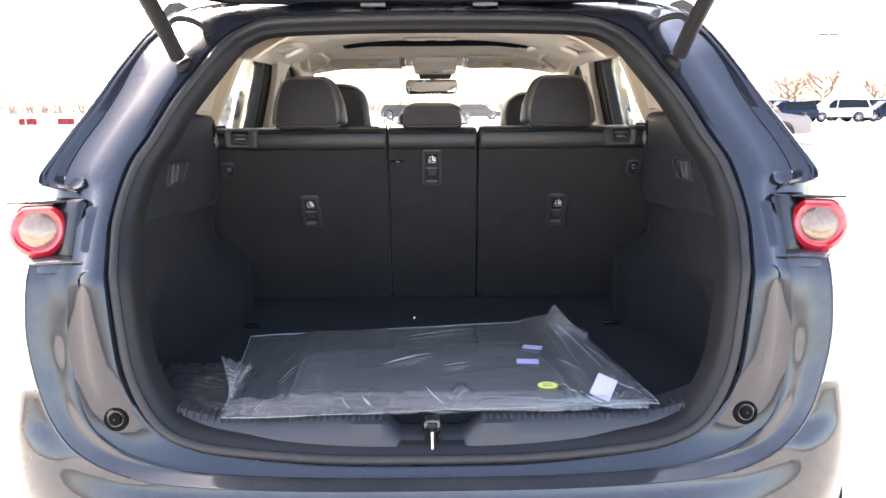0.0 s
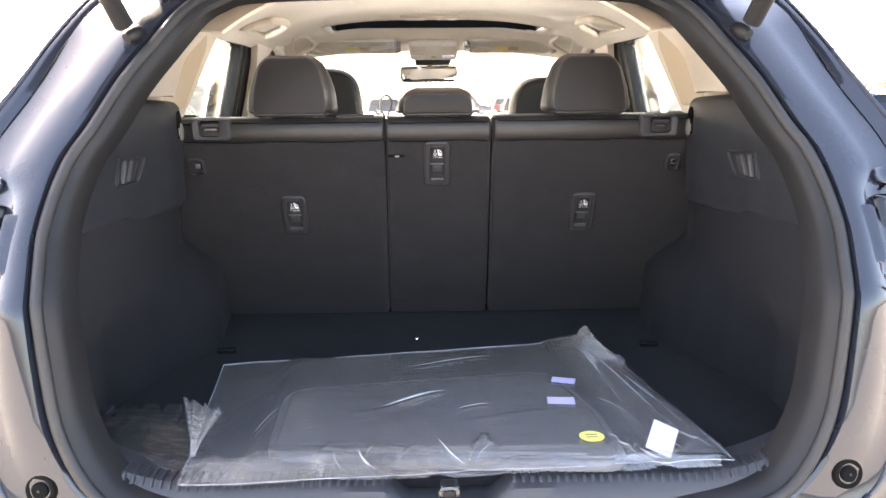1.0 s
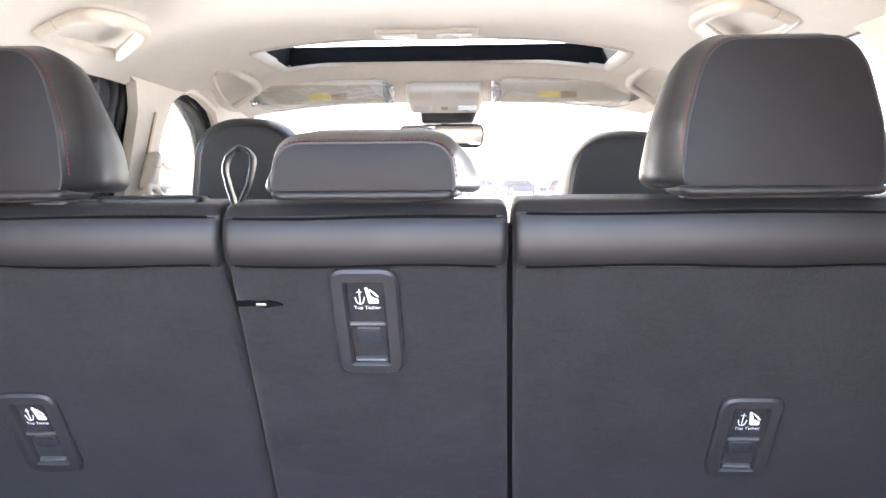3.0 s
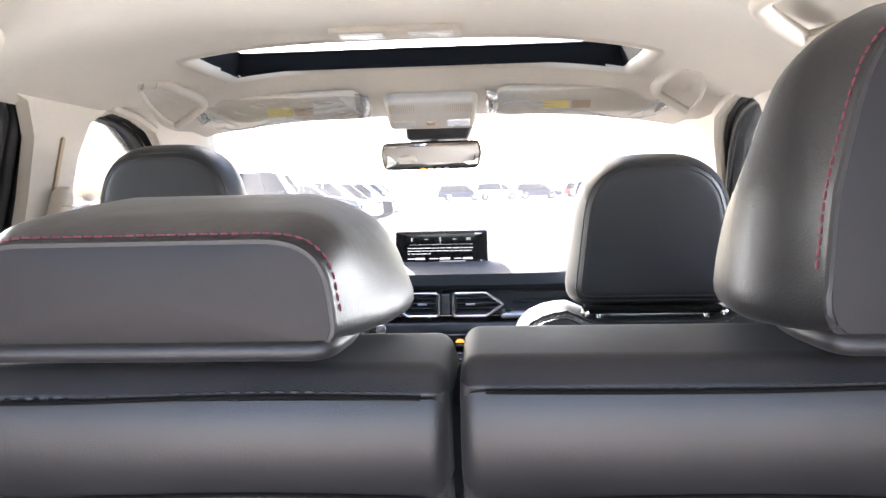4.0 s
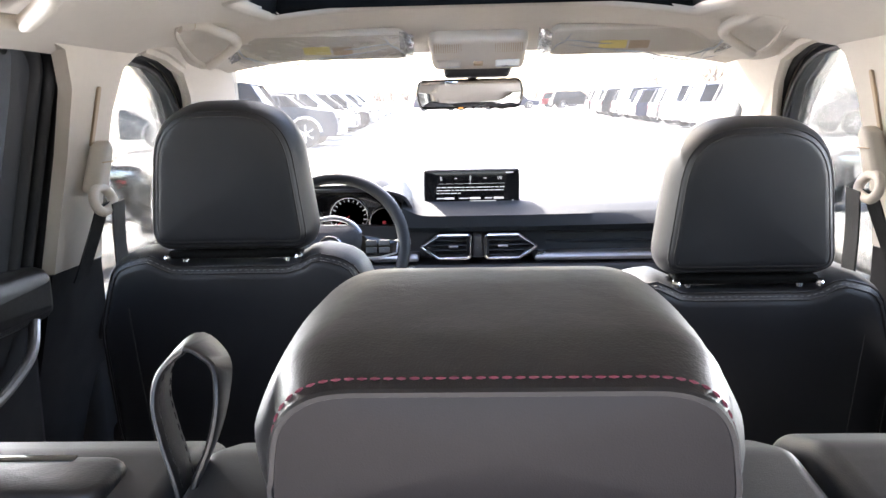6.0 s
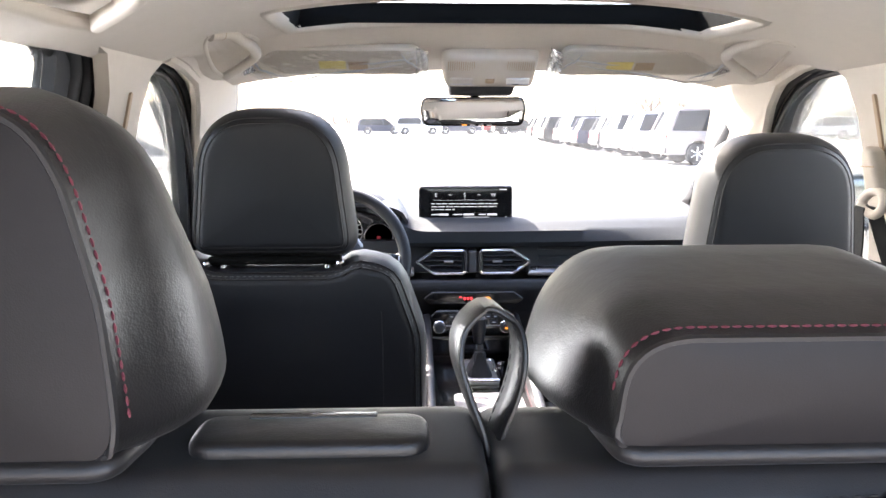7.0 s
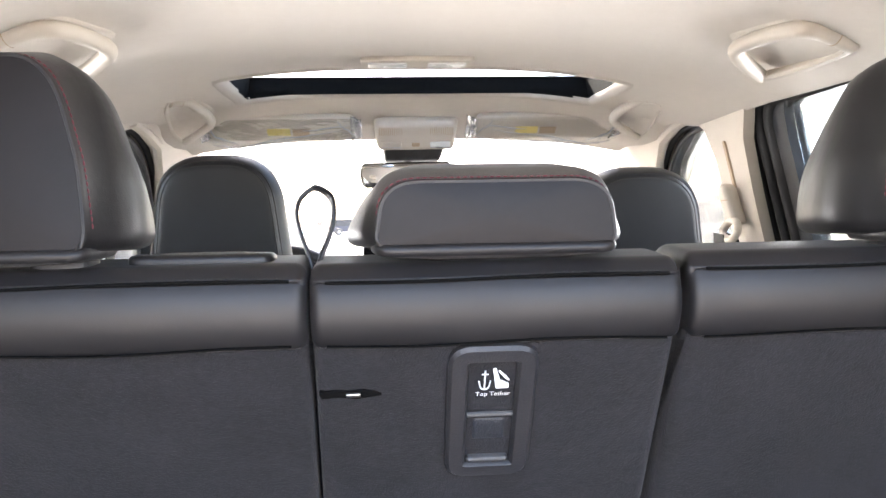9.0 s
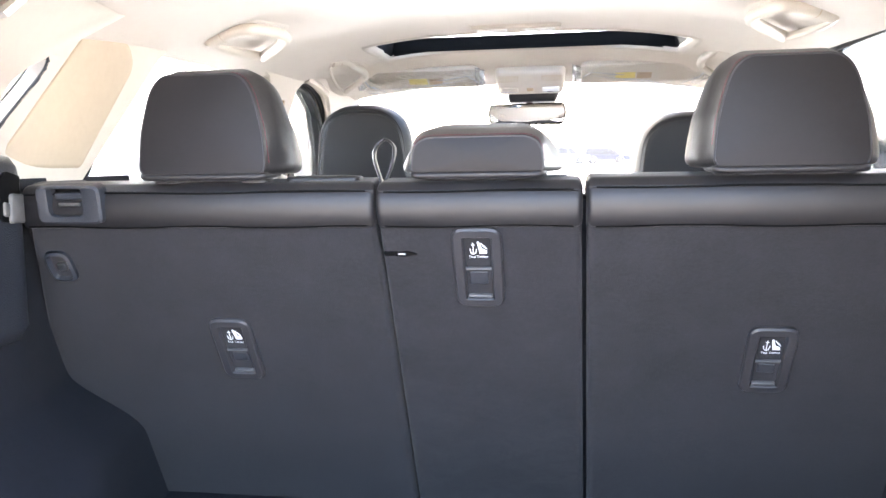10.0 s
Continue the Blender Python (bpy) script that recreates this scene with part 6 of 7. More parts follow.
over = thing("overhead_console", (.006, 3.53, 1.52), "beige overhead console with speaker grilles and switches", "console")
OM = tilted(3.540, 1.549, 3.603, 1.490, .016)
oh = math.hypot(.063, .059)
body = part("body", pillow(round_poly([(-.094, -.002), (.094, -.002), (.100, oh), (-.100, oh)], [.016, .016, .022, .022], 6), [(.022, -.004), (.010, -.002), (.003, .0), (-.003, .003), (-.006, .009)], at_pose(OM), (0, -.002), 3), BEIGE, over)
for s in (1, -1):
    for k in range(13):
        x = s * .062 - .027 + k * .0045
        part("grille_slit", moved(tube([(x, -.0072, oh - .036), (x, -.0074, oh - .012)], .0006, 5), OM), BEIGE_DARK, body)
    part("map_lamp", moved(block(-.025, .025, -.0105, -.004, -.0085, .0085, .003), OM @ pose(s * .060, 0, .021)), BEIGE if s < 0 else FROSTED, body, "map lamp with its switch")
    part("lamp_edge", moved(block(-.023, .023, -.0115, -.009, -.0078, -.0048, .001), OM @ pose(s * .060, 0, .021)), SATIN, body)
part("switch", moved(block(-.010, .010, -.0105, -.004, -.006, .006, .003), OM @ pose(.0, 0, .021)), BEIGE_DARK, body)

for s in (1, -1):
    x0, x1 = (.160, .508) if s > 0 else (-.478, -.132)
    visor = thing("sun_visor", ((x0 + x1) / 2, 3.55, 1.53), "beige sun visor still wrapped in clear film", "sun visor", "sun visors")
    VM = tilted(3.520, 1.563, 3.590, 1.516, (x0 + x1) / 2)
    vh, hw = math.hypot(.070, .047), (x1 - x0) / 2
    panel = part("panel", pillow(round_poly([(-hw, 0), (hw, 0), (hw, vh), (-hw, vh)], [.016, .016, .024, .024], 6), [(.012, .006), (.007, .001), (.0, .0), (-.005, .001), (-.008, .006)], at_pose(VM), (0, -.0015), 3), BEIGE, visor)
    part("warning_label", moved(block(-.055, .0, -.0108, -.0100, .026, .050, .0003), VM @ pose(-s * .02, 0, 0)), WARNING, visor, "yellow warning label")
    part("grey_label", moved(block(.005, .045, -.0108, -.0100, .024, .048, .0003), VM @ pose(-s * .02, 0, 0)), BEIGE_DARK, visor)

    # loose film: long slanting folds, a sagging lower edge, both ends gathered
    creases = [((.02, .05), (.55, .22), .006, .05), ((.10, .02), (.90, .62), .007, .035), ((.0, .75), (.22, .10), .007, .05), ((.03, .95), (.14, .05), .006, .04), ((.50, .08), (.97, .30), .005, .05),
               ((.86, .95), (.98, .35), .007, .05), ((.30, .03), (.62, .10), .004, .04), ((.62, .55), (.93, .80), .003, .05)]

    def wrap(u, v, VM=VM, hw=hw, s=s, creases=creases):
        uu = u if s < 0 else 1 - u
        f = .0022 * noise.noise(Vector((u * 9 + s, v * 5, 2.0))) + .0012 * noise.noise(Vector((u * 30, v * 14 + s, 5.0)))
        for (ax, ay), (bx, by), h, w in creases:
            dx, dy = bx - ax, (by - ay) * .25
            q = max(0.0, min(1.0, ((uu - ax) * dx + (v - ay) * .25 * dy) / (dx * dx + dy * dy)))
            d = math.hypot(uu - ax - q * dx, (v - ay) * .25 - q * dy)
            f += h * max(0.0, 1 - d / (w * .35)) * math.sin(math.pi * (.12 + .76 * q))
        pinch = 1 - .35 * max(0.0, abs(u - .5) * 2 - .88) / .12
        low = -.006 - .007 * math.sin(uu * 5.2 + .4) ** 2 - .003 * noise.noise(Vector((u * 14, s, 1.0)))
        z = low + v * (vh * 1.01 - low)
        return VM @ Vector(((u - .5) * 2 * (hw + .012), -.0122 - max(f, -.001), vh * .5 + (z - vh * .5) * pinch))

    part("film_wrap", grid(wrap, np.linspace(0, 1, 150), np.linspace(0, 1, 40)), FILM_VISOR, visor, "crumpled clear plastic film")
    # Pale tubes put the white highlights of the folds into the colour.
    for (ax, ay), (bx, by), h, w in creases:
        fold = [wrap(a if s < 0 else 1 - a, b) + Vector((0, -.0016, 0)) for a, b in [(ax + (bx - ax) * q + .006 * math.sin(q * 9 + ax * 40), ay + (by - ay) * q) for q in np.linspace(.04, .96, 22)]]
        part("fold_highlight", tube(fold, [.0004 + .0011 * math.sin(math.pi * q) for q in np.linspace(.04, .96, 22)], 5), FILM_LINE, visor, "pale line for the highlight on a fold in the film")
    for k, px in enumerate((-hw - .010, hw + .004)):
        def gather(u, v, px=px, k=k, VM=VM):
            q = u * 2 * math.pi
            r = .010 + .012 * noise.noise(Vector((math.cos(q) * 3, math.sin(q) * 3, v * 5 + k)))
            return VM @ Vector((px + (v - .5) * .026, -.004 + r * math.cos(q), vh * .5 + (vh * .5 + .004 * math.cos(q * 7)) * math.sin(q) * (1 - .35 * v)))
        part("film_end", grid(gather, np.linspace(0, 1, 60), np.linspace(0, 1, 8)), FILM_THICK, visor, "gathered end of the film")
    part("pivot", tube([(x1 if s > 0 else x0, 3.525, 1.555), ((x1 if s > 0 else x0) + s * .03, 3.525, 1.555)], .008, 10), BEIGE, visor)


def grab_handle(s, pts, wide):
    """A beige roof handle: a flat bowed grip between two sockets over a shallow moulded recess."""
    mid = [sum(p[i] for p in pts) / len(pts) for i in range(3)]
    at = 1.0 * skew(mid[1])
    h = thing("grab_handle", (s * mid[0] + at, mid[1], mid[2]), "beige moulded grab handle on the roof side", "handle", "grab handles")
    a, b, c, d = (Vector((s * x + at, y, z)) for x, y, z in pts)
    path = curve_through([a, a.lerp(b, .45) + Vector((-s * .010, -.006, .006)), b, b.lerp(c, .5) + Vector((-s * .004, 0, .003)), c, c.lerp(d, .22) + Vector((0, .010, -.003)), d], 8)
    n = len(path)
    bm, rows = bmesh.new(), []
    for i, p in enumerate(path):
        t = (path[min(i + 1, n - 1)] - path[max(i - 1, 0)]).normalized()
        up = Vector((s * .42, 0, 1)).normalized()
        side = t.cross(up).normalized()
        up = side.cross(t)
        f = i / (n - 1)
        w = wide * (1.0 - .22 * math.sin(f * math.pi) + .10 * f)
        rows.append([p + side * w * math.cos(q) + up * (.0125 if wide > .0128 else .0095) * math.sin(q) * (1 if math.sin(q) < 0 else .8) for q in [2 * math.pi * k / 14 for k in range(14)]])
    skin(bm, rows, True, (True, True))
    grip = part("grip", bm, BEIGE, h)
    foot = curve_through([d + Vector((0, .004, -.002)), d.lerp(a, .25) + Vector((s * .016, 0, -.002)), d.lerp(a, .75) + Vector((s * .016, 0, .0)), a + Vector((0, -.006, 0))], 6)
    part("mount", tube(foot, wide * (.85 if wide > .0128 else .35), 10, False, .7), BEIGE, h, "moulded mount of the handle")
    part("end_seam", tube([rows[5][k] for k in range(14)], .0007, 5, True), BEIGE_DARK, grip)
    over = [(p.x, p.y) for p in (a, b, c, d)]
    cx, cy = sum(p[0] for p in over) / 4, sum(p[1] for p in over) / 4
    ol = even(round_poly([(cx + (x - cx) * 1.12, cy + (y - cy) * 1.10) for x, y in over], .03, 6), 60)
    bm = bmesh.new()
    skin(bm, [[Vector((u, v, roof_in(u, v) + dz)) for u, v in inset(ol, -i)] for dz, i in ((.004, .010), (-.0015, .006), (-.0025, .0), (-.001, -.008))], True, (False, True))
    part("recess", bm, HEADLINER, h, "moulded recess in the headliner")
    return h


for s in (1, -1):
    grab_handle(s, [(.500, 3.262, 1.552), (.466, 3.345, 1.553), (.464, 3.462, 1.543), (.532, 3.492, 1.500)], .0125)
    grab_handle(s, [(.548, 2.660, 1.520), (.462, 2.645, 1.537), (.440, 2.760, 1.541), (.518, 2.850, 1.518)], .0130)

# ---- seat belts ----
for s in (1, -1):
    belt = thing("seat_belt", (s * .63, 3.18, 1.27), "black seat belt hanging from a beige guide on the door post", "seat belt", "seat belts")
    bx = lambda z: s * (side_in(z) - .006)
    at = skew(3.19)
    cover = round_poly([(3.166, 1.285), (3.212, 1.285), (3.208, 1.355), (3.192, 1.372), (3.176, 1.362)], [.010, .010, .012, .012, .012], 5)
    guide = part("guide_cover", slab(cover, .0, .030, .009, lambda u, d, v: Vector((s * (side_in(v) - .004 - d) + at, u, v))), BEIGE, belt, "beige guide cover")
    part("cover_gap", tube([(s * (side_in(1.335) - .036) + at, y, 1.335) for y in (3.168, 3.188, 3.208)], .0012, 5), BEIGE_DARK, guide)
    ring = curve_through([(s * (side_in(1.27) - .040) + at, 3.150, 1.272), (s * (side_in(1.27) - .046) + at, 3.162, 1.256), (s * (side_in(1.27) - .046) + at, 3.196, 1.262), (s * (side_in(1.27) - .042) + at, 3.206, 1.276), (s * (side_in(1.27) - .036) + at, 3.190, 1.292), (s * (side_in(1.27) - .036) + at, 3.162, 1.290)], 6, True)
    part("belt_ring", tube(ring, .008, 10, True), BEIGE, guide, "beige belt ring")

    def ribbon(pts, w, t=.0013):
        path, bm, rows = curve_through(pts, 8), bmesh.new(), []
        for i, p in enumerate(path):
            d = (path[min(i + 1, len(path) - 1)] - path[max(i - 1, 0)]).normalized()
            a = Vector((0, 1, 0))
            a = (a - d * a.dot(d)).normalized()
            n = d.cross(a)
            rows.append([p + a * w * e + n * t * f for e, f in ((-1, -1), (1, -1), (1, 1), (-1, 1))])
        skin(bm, rows, True, (True, True))
        return bm

    part("webbing", ribbon([(s * .600 + at, 3.200, 1.268), (s * .606 + at, 3.206, 1.18), (s * .598 + at, 3.21, 1.00), (s * .575 + at, 3.22, .78), (s * .56 + at, 3.25, .62)], .022), WEBBING, belt, "black belt webbing")
    part("webbing", ribbon([(s * .612 + at, 3.172, 1.268), (s * .632 + at, 3.176, 1.22), (s * .662 + at, 3.184, 1.155), (s * .670 + at, 3.186, 1.14)], .022), WEBBING, belt)


# ---- outside ----
ASPHALT = surface("sun_bleached_asphalt", (0.28, 0.273, 0.26), 0.9, 0, 0.18, 0.35, 0.6, 60.0, dirt=(0.17, 0.165, 0.16), dirt_amount=0.35)
bm = grid(lambda u, v: Vector((u, v, slope(v))), np.linspace(-1500, 1500, 21), np.linspace(-1500, 1500, 21))
ground = structure("ground", bm, ASPHALT, "pale sun-bleached asphalt of a sales lot", "ground", False)


# ---- loose things in the boot ----
CORNERS = (Vector((-.412, 1.462, 0)), Vector((.455, 1.492, 0)), Vector((.375, 2.175, 0)), Vector((-.487, 2.030, 0)))


def bag_at(u, v):
    a, b, c, d = CORNERS
    return (a * (1 - u) + b * u) * (1 - v) + (d * (1 - u) + c * u) * v


mat_thing = thing("cargo_mat", (-.05, 1.76, .715), "folded grey rubber boot mat lying on the floor", "mat")
mat_ol = round_poly([(-.298, 1.545), (-.08, 1.515), (.06, 1.495), (.290, 1.475), (.285, 1.68), (.232, 1.915), (-.313, 1.830)], [.05, .1, .1, .05, .2, .07, .07], 7)
part("mat_body", slab(mat_ol, .716, .737, .008, put_z, (0, .003)), MAT_RUBBER, mat_thing)
part("mat_edge", tube([(u, v, .7375) for u, v in inset(mat_ol, .014)], .0035, 6, True), MAT_RUBBER, mat_thing, "raised rim of the mat")
part("mat_fold", tube(curve_through([(-.27, 1.565, .739), (-.12, 1.56, .741), (-.06, 1.545, .740), (-.02, 1.525, .740), (.22, 1.50, .740)], 6), .0035, 6), MAT_RUBBER, mat_thing)

bag = thing("plastic_bag", (-.02, 1.8, .715), "large clear plastic bag round a folded boot mat", "bag")

# sharp folds in the film: from, to, height, half width
FOLDS = [((-.110, 1.690), (-.004, 1.765), .0045, .0045), ((-.175, 1.665), (-.06, 1.70), .0020, .006), ((.020, 1.67), (.080, 1.695), .0025, .005), ((-.06, 1.915), (.12, 1.975), .002, .006),
         ((-.300, 1.975), (-.395, 1.80), .004, .008), ((-.330, 1.985), (-.43, 1.92), .004, .008), ((-.345, 1.90), (-.40, 1.62), .003, .008), ((-.33, 1.78), (-.37, 1.60), .003, .007),
         ((.295, 2.07), (.330, 1.66), .012, .014), ((.325, 2.06), (.385, 1.62), .014, .014), ((.270, 2.02), (.300, 1.74), .005, .009), ((.355, 2.03), (.425, 1.60), .010, .012), ((.30, 1.70), (.37, 1.50), .008, .010),
         ((.035, 1.475), (.062, 1.565), .010, .007), ((.060, 1.565), (.085, 1.480), .006, .006), ((.255, 1.475), (.275, 1.545), .008, .006), ((.28, 1.49), (.315, 1.56), .007, .007), ((.37, 1.50), (.43, 1.56), .010, .008),
         ((-.21, 1.48), (-.19, 1.545), .007, .006), ((-.30, 1.48), (-.285, 1.53), .005, .006), ((-.09, 1.475), (-.05, 1.53), .005, .006), ((-.12, 1.86), (.10, 1.89), .0015, .006), ((.02, 1.62), (.22, 1.68), .0015, .008)]


def sheet(u, v, lift=0.0):
    p = bag_at(u, v)
    over = min(1.0, max(0.0, min(p.x + .37, .35 - p.x, p.y - 1.46, 2.06 - p.y) / .07))
    z = .7215 + .0265 * over * over * (3 - 2 * over)
    z += .0022 * noise.noise(Vector((p.x * 5, p.y * 7, .3))) + .0012 * noise.noise(Vector((p.x * 11 + p.y * 9, p.y * 5, 2.3)))
    for (ax, ay), (bx, by), h, w in FOLDS:
        dx, dy = bx - ax, by - ay
        q = dx * dx + dy * dy
        f = max(0.0, min(1.0, ((p.x - ax) * dx + (p.y - ay) * dy) / q))
        d = math.hypot(p.x - ax - f * dx, p.y - ay - f * dy)
        if d < 3 * w:
            z += h * max(0.0, 1 - d / w / 1.6) * math.sin(math.pi * (.1 + .8 * f))
    side = max(0.0, (u - .84) / .16)
    z += .030 * side * (1 - .75 * side) * (1 + .25 * math.sin(v * 9))
    w = .006 * noise.noise(Vector((u * 6, v * 3, 9.0)))
    return Vector((p.x + w * (u > .8), p.y + (w if v > .93 or v < .06 else 0), max(z, .719) + lift))


film = part("film", grid(sheet, np.linspace(0, 1, 170), np.linspace(0, 1, 120)), FILM, bag, "clear crinkled film")


edge = [sheet(0, v) for v in np.linspace(1, 0, 40)] + [sheet(u, 0) for u in np.linspace(0, 1, 60)] + [sheet(1, v) for v in np.linspace(0, 1, 40)] + [sheet(u, 1) for u in np.linspace(1, 0, 60)]
part("film_edge", tube([p + Vector((0, 0, .001)) for p in edge], .0009, 5), FILM_LINE, film, "pale bead along the edge of the film")


def bag_uv(x, y):
    """The sheet's own coordinates under a place on the floor."""
    u, v = .5, .5
    for k in range(12):
        p = bag_at(u, v)
        u += (x - p.x) / .87
        v += (y - p.y) / .62
    return max(0.0, min(1.0, u)), max(0.0, min(1.0, v))


def crease(a, b, r, bend=.006):
    """Strip a little proud of a crease, its sky glint put into the colour."""
    a, b = Vector((*a, 0)), Vector((*b, 0))
    side = Vector((a.y - b.y, b.x - a.x, 0)).normalized()
    pts = []
    for f in np.linspace(0, 1, 9):
        p = a.lerp(b, f) + side * bend * math.sin(math.pi * f)
        q = sheet(*bag_uv(p.x, p.y), .0035)
        pts.append(q)
    bm = bmesh.new()
    skin(bm, [[p + Vector((0, -r * w, 0)), p + Vector((0, 0, r * w * 1.2)), p + Vector((0, r * w, 0))] for p, w in zip(pts, np.sin(np.linspace(.12, math.pi - .12, 9)))], False)
    return bm


creases = random.Random(12)
LONG = [((-.112, 1.688), (.002, 1.768), .0022), ((.020, 1.672), (.085, 1.695), .0011), ((-.33, 1.60), (-.30, 1.69), .0010), ((-.08, 1.905), (.11, 1.972), .0008),
        ((.300, 2.03), (.330, 1.70), .0022), ((.330, 2.02), (.380, 1.66), .0026), ((.36, 1.95), (.415, 1.62), .0022), ((.285, 1.72), (.345, 1.62), .0016), ((.37, 1.62), (.43, 1.53), .0026), ((.345, 1.60), (.385, 1.52), .0018)]
for a, b, r in LONG:
    part("crease_glint", crease(a, b, r, .002), FILM_GLINT, film, "pale strip for the glint on a sharp crease in the film")
for x0 in (-.35, -.15, -.13, -.105, .035, .050, .075, .29, .31, .335, .36):
    x = x0 + creases.uniform(-.012, .012)
    y = 1.473 + .035 * (x + .41)
    d = creases.uniform(.020, .060)
    part("crease_glint", crease((x, y), (x + creases.uniform(-.045, .045), y + d), creases.uniform(.0008, .0030)), FILM_GLINT, film, "pale strip for the glint on a sharp crease in the film")

def hem(u, v):
    q = sheet(u, .0)
    wide = .062 if u < .38 else lerp(u, [.38, .55, .95], [.062, .034, .014])
    return Vector((q.x, q.y - .014 + wide * v, lerp(v, [0, 1], [.7265, .742]) + .003 * math.sin(u * 23) * math.sin(v * 3) + .0035 * noise.noise(Vector((u * 9, v * 3, 3.0))) + .006 * max(0, math.sin(u * 31)) ** 8))


part("film_hem", grid(hem, np.linspace(0, .97, 120), np.linspace(0, 1, 9)), FILM_THICK, film, "milky folded hem")


def flap(u, v):
    q = sheet(.855 + .145 * v, u)
    return Vector((q.x + .004 * noise.noise(Vector((u * 7, v * 3, 1.0))), q.y, q.z + .004 + .006 * abs(noise.noise(Vector((u * 8 + v * 3, v * 4, 6.0))))))


part("film_flap", grid(flap, np.linspace(.02, 1, 70), np.linspace(0, 1, 16)), FILM, film, "film doubled along one side")


def fold(u, v):
    """A stiff tent of film that stands up at the back corner."""
    x, y = .272 + .135 * u, 2.055 - .105 * u
    peak = math.exp(-((u - .42) / .24) ** 2)
    return Vector((x + .022 * v * (.42 - u), y + .012 * v, .733 + v * (.016 + .050 * peak) + .004 * math.sin(u * 21) * v))


part("film_corner", grid(fold, np.linspace(0, 1, 22), np.linspace(0, 1, 9)), FILM_THICK, film, "upstanding corner of the film")


def paper(x, y, w, d, turn, lift=.0035):
    """A paper label lying on the film."""
    c, s = math.cos(radians(turn)), math.sin(radians(turn))

    def fn(u, v):
        px, py = x + (u * w) * c - (v * d) * s, y + (u * w) * s + (v * d) * c
        uu = (px + .45) / .87
        vv = (py - 1.478) / .64
        q = sheet(max(0, min(1, uu)), max(0, min(1, vv)))
        return Vector((px, py, q.z + lift))

    return thicken(grid(fn, np.linspace(-.5, .5, 7), np.linspace(-.5, .5, 7)), .0004)


part("paper_label", paper(.240, 1.815, .046, .030, -18), PAPER, bag, "small white paper label")
part("paper_label", paper(.216, 1.706, .050, .036, -6), PAPER, bag, "small white paper label")
part("paper_label", moved(slab(round_poly(rect(-.021, .021, -.033, .033), .002, 2), -.0003, .0003, .0001), pose(.350, 1.530, .752, -62, 10, 0) @ pose(0, 0, 0, 0, 22, 0)), PAPER, bag, "large white paper label")
bm = slab([(.237 + .0205 * math.cos(q), 1.541 + .0205 * math.sin(q)) for q in np.linspace(0, 2 * math.pi, 29)[:-1]], .7530, .7537, .0002, put_z)
dot = part("round_sticker", bm, STICKER, bag, "round yellow-green sticker")
for k in range(2):
    part("sticker_bar", block(.227, .247, 1.535 + .010 * k, 1.538 + .010 * k, .7537, .7541, .0001), PLASTIC_GREY, dot)

small = thing("plastic_bag", (-.56, 1.75, .715), "small clear plastic bag with black clips inside", "bag")


def pouch(u, v):
    x = -.680 + .275 * u
    y = 1.53 + .25 * v - .03 * u
    z = .724 + .028 * math.sin(u * math.pi) ** .7 * math.sin(v * math.pi) ** .7 + .005 * noise.noise(Vector((u * 4, v * 4, 8.0)))
    z += .009 * max(0, 1 - abs(v - .35 - .15 * u) / .05) * u + .007 * max(0, 1 - abs(v - .7 + .2 * u) / .04) * (1 - u)
    return Vector((min(x, -.395), y, max(z, .7185)))


pf = part("film", grid(pouch, np.linspace(0, 1, 64), np.linspace(0, 1, 48)), FILM_POUCH, small, "crumpled clear film")


def tip(u, v):
    """A fan of pleats in the film's gathered end."""
    a, b, c = Vector((-.478, 1.712, .758)), Vector((-.384, 1.665, .754)), Vector((-.410, 1.530, .736))
    far = a.lerp(b, u)
    return c.lerp(far, v) + Vector((.004 * math.sin(u * 19), 0, .012 * math.sin(v * 2.6) + .005 * math.sin(u * 25 + 1) * v))


part("film_tip", grid(tip, np.linspace(0, 1, 60), np.linspace(0, 1, 8)), glassy("glossy_film", (.80, .83, .86), (.80, .82, .84), .20, 8.0, .08, .3, 30.0), pf, "shiny pleated end of the film")
for k in range(4):
    part("clip", block(-.650 + .042 * k, -.622 + .042 * k, 1.66, 1.76, .717, .738, .004), PLASTIC, small, "black plastic clip")


# ---- vehicles and things on the lot ----
WHITE_CAR = surface("white_car_paint", (.62, .62, .62), .35, 0, .03, 2.0, spec=.3)
SILVER_CAR = surface("pale_silver_paint", (.21, .185, .18), .35, .2, .04, 2.0, spec=.3)
BLUE_CAR = surface("dark_blue_paint", (.006, .012, .035), .32, 0, .05, 2.0, spec=.15)
BLACK_CAR = surface("black_car_paint", (.005, .005, .006), .35, 0, .05, 2.0, spec=.12)
RED_CAR = surface("red_car_paint", (.16, .008, .012), .3, 0, .05, 2.0, spec=.25)
GREY_CAR = surface("grey_car_paint", (.035, .040, .045), .35, .2, .05, 2.0, spec=.25)
CAR_GLASS = surface("dark_car_glass", (.006, .009, .012), .12, 0, .1, 3.0, spec=.12)
TRUCK_PAINT = surface("deep_blue_paint", (.006, .017, .030), .42, 0, .08, 2.0, spec=.07)
CLEAR_LAMP = surface("clear_headlamp", (.55, .56, .58), .1, .5, .1, 20.0, coat=1.0)


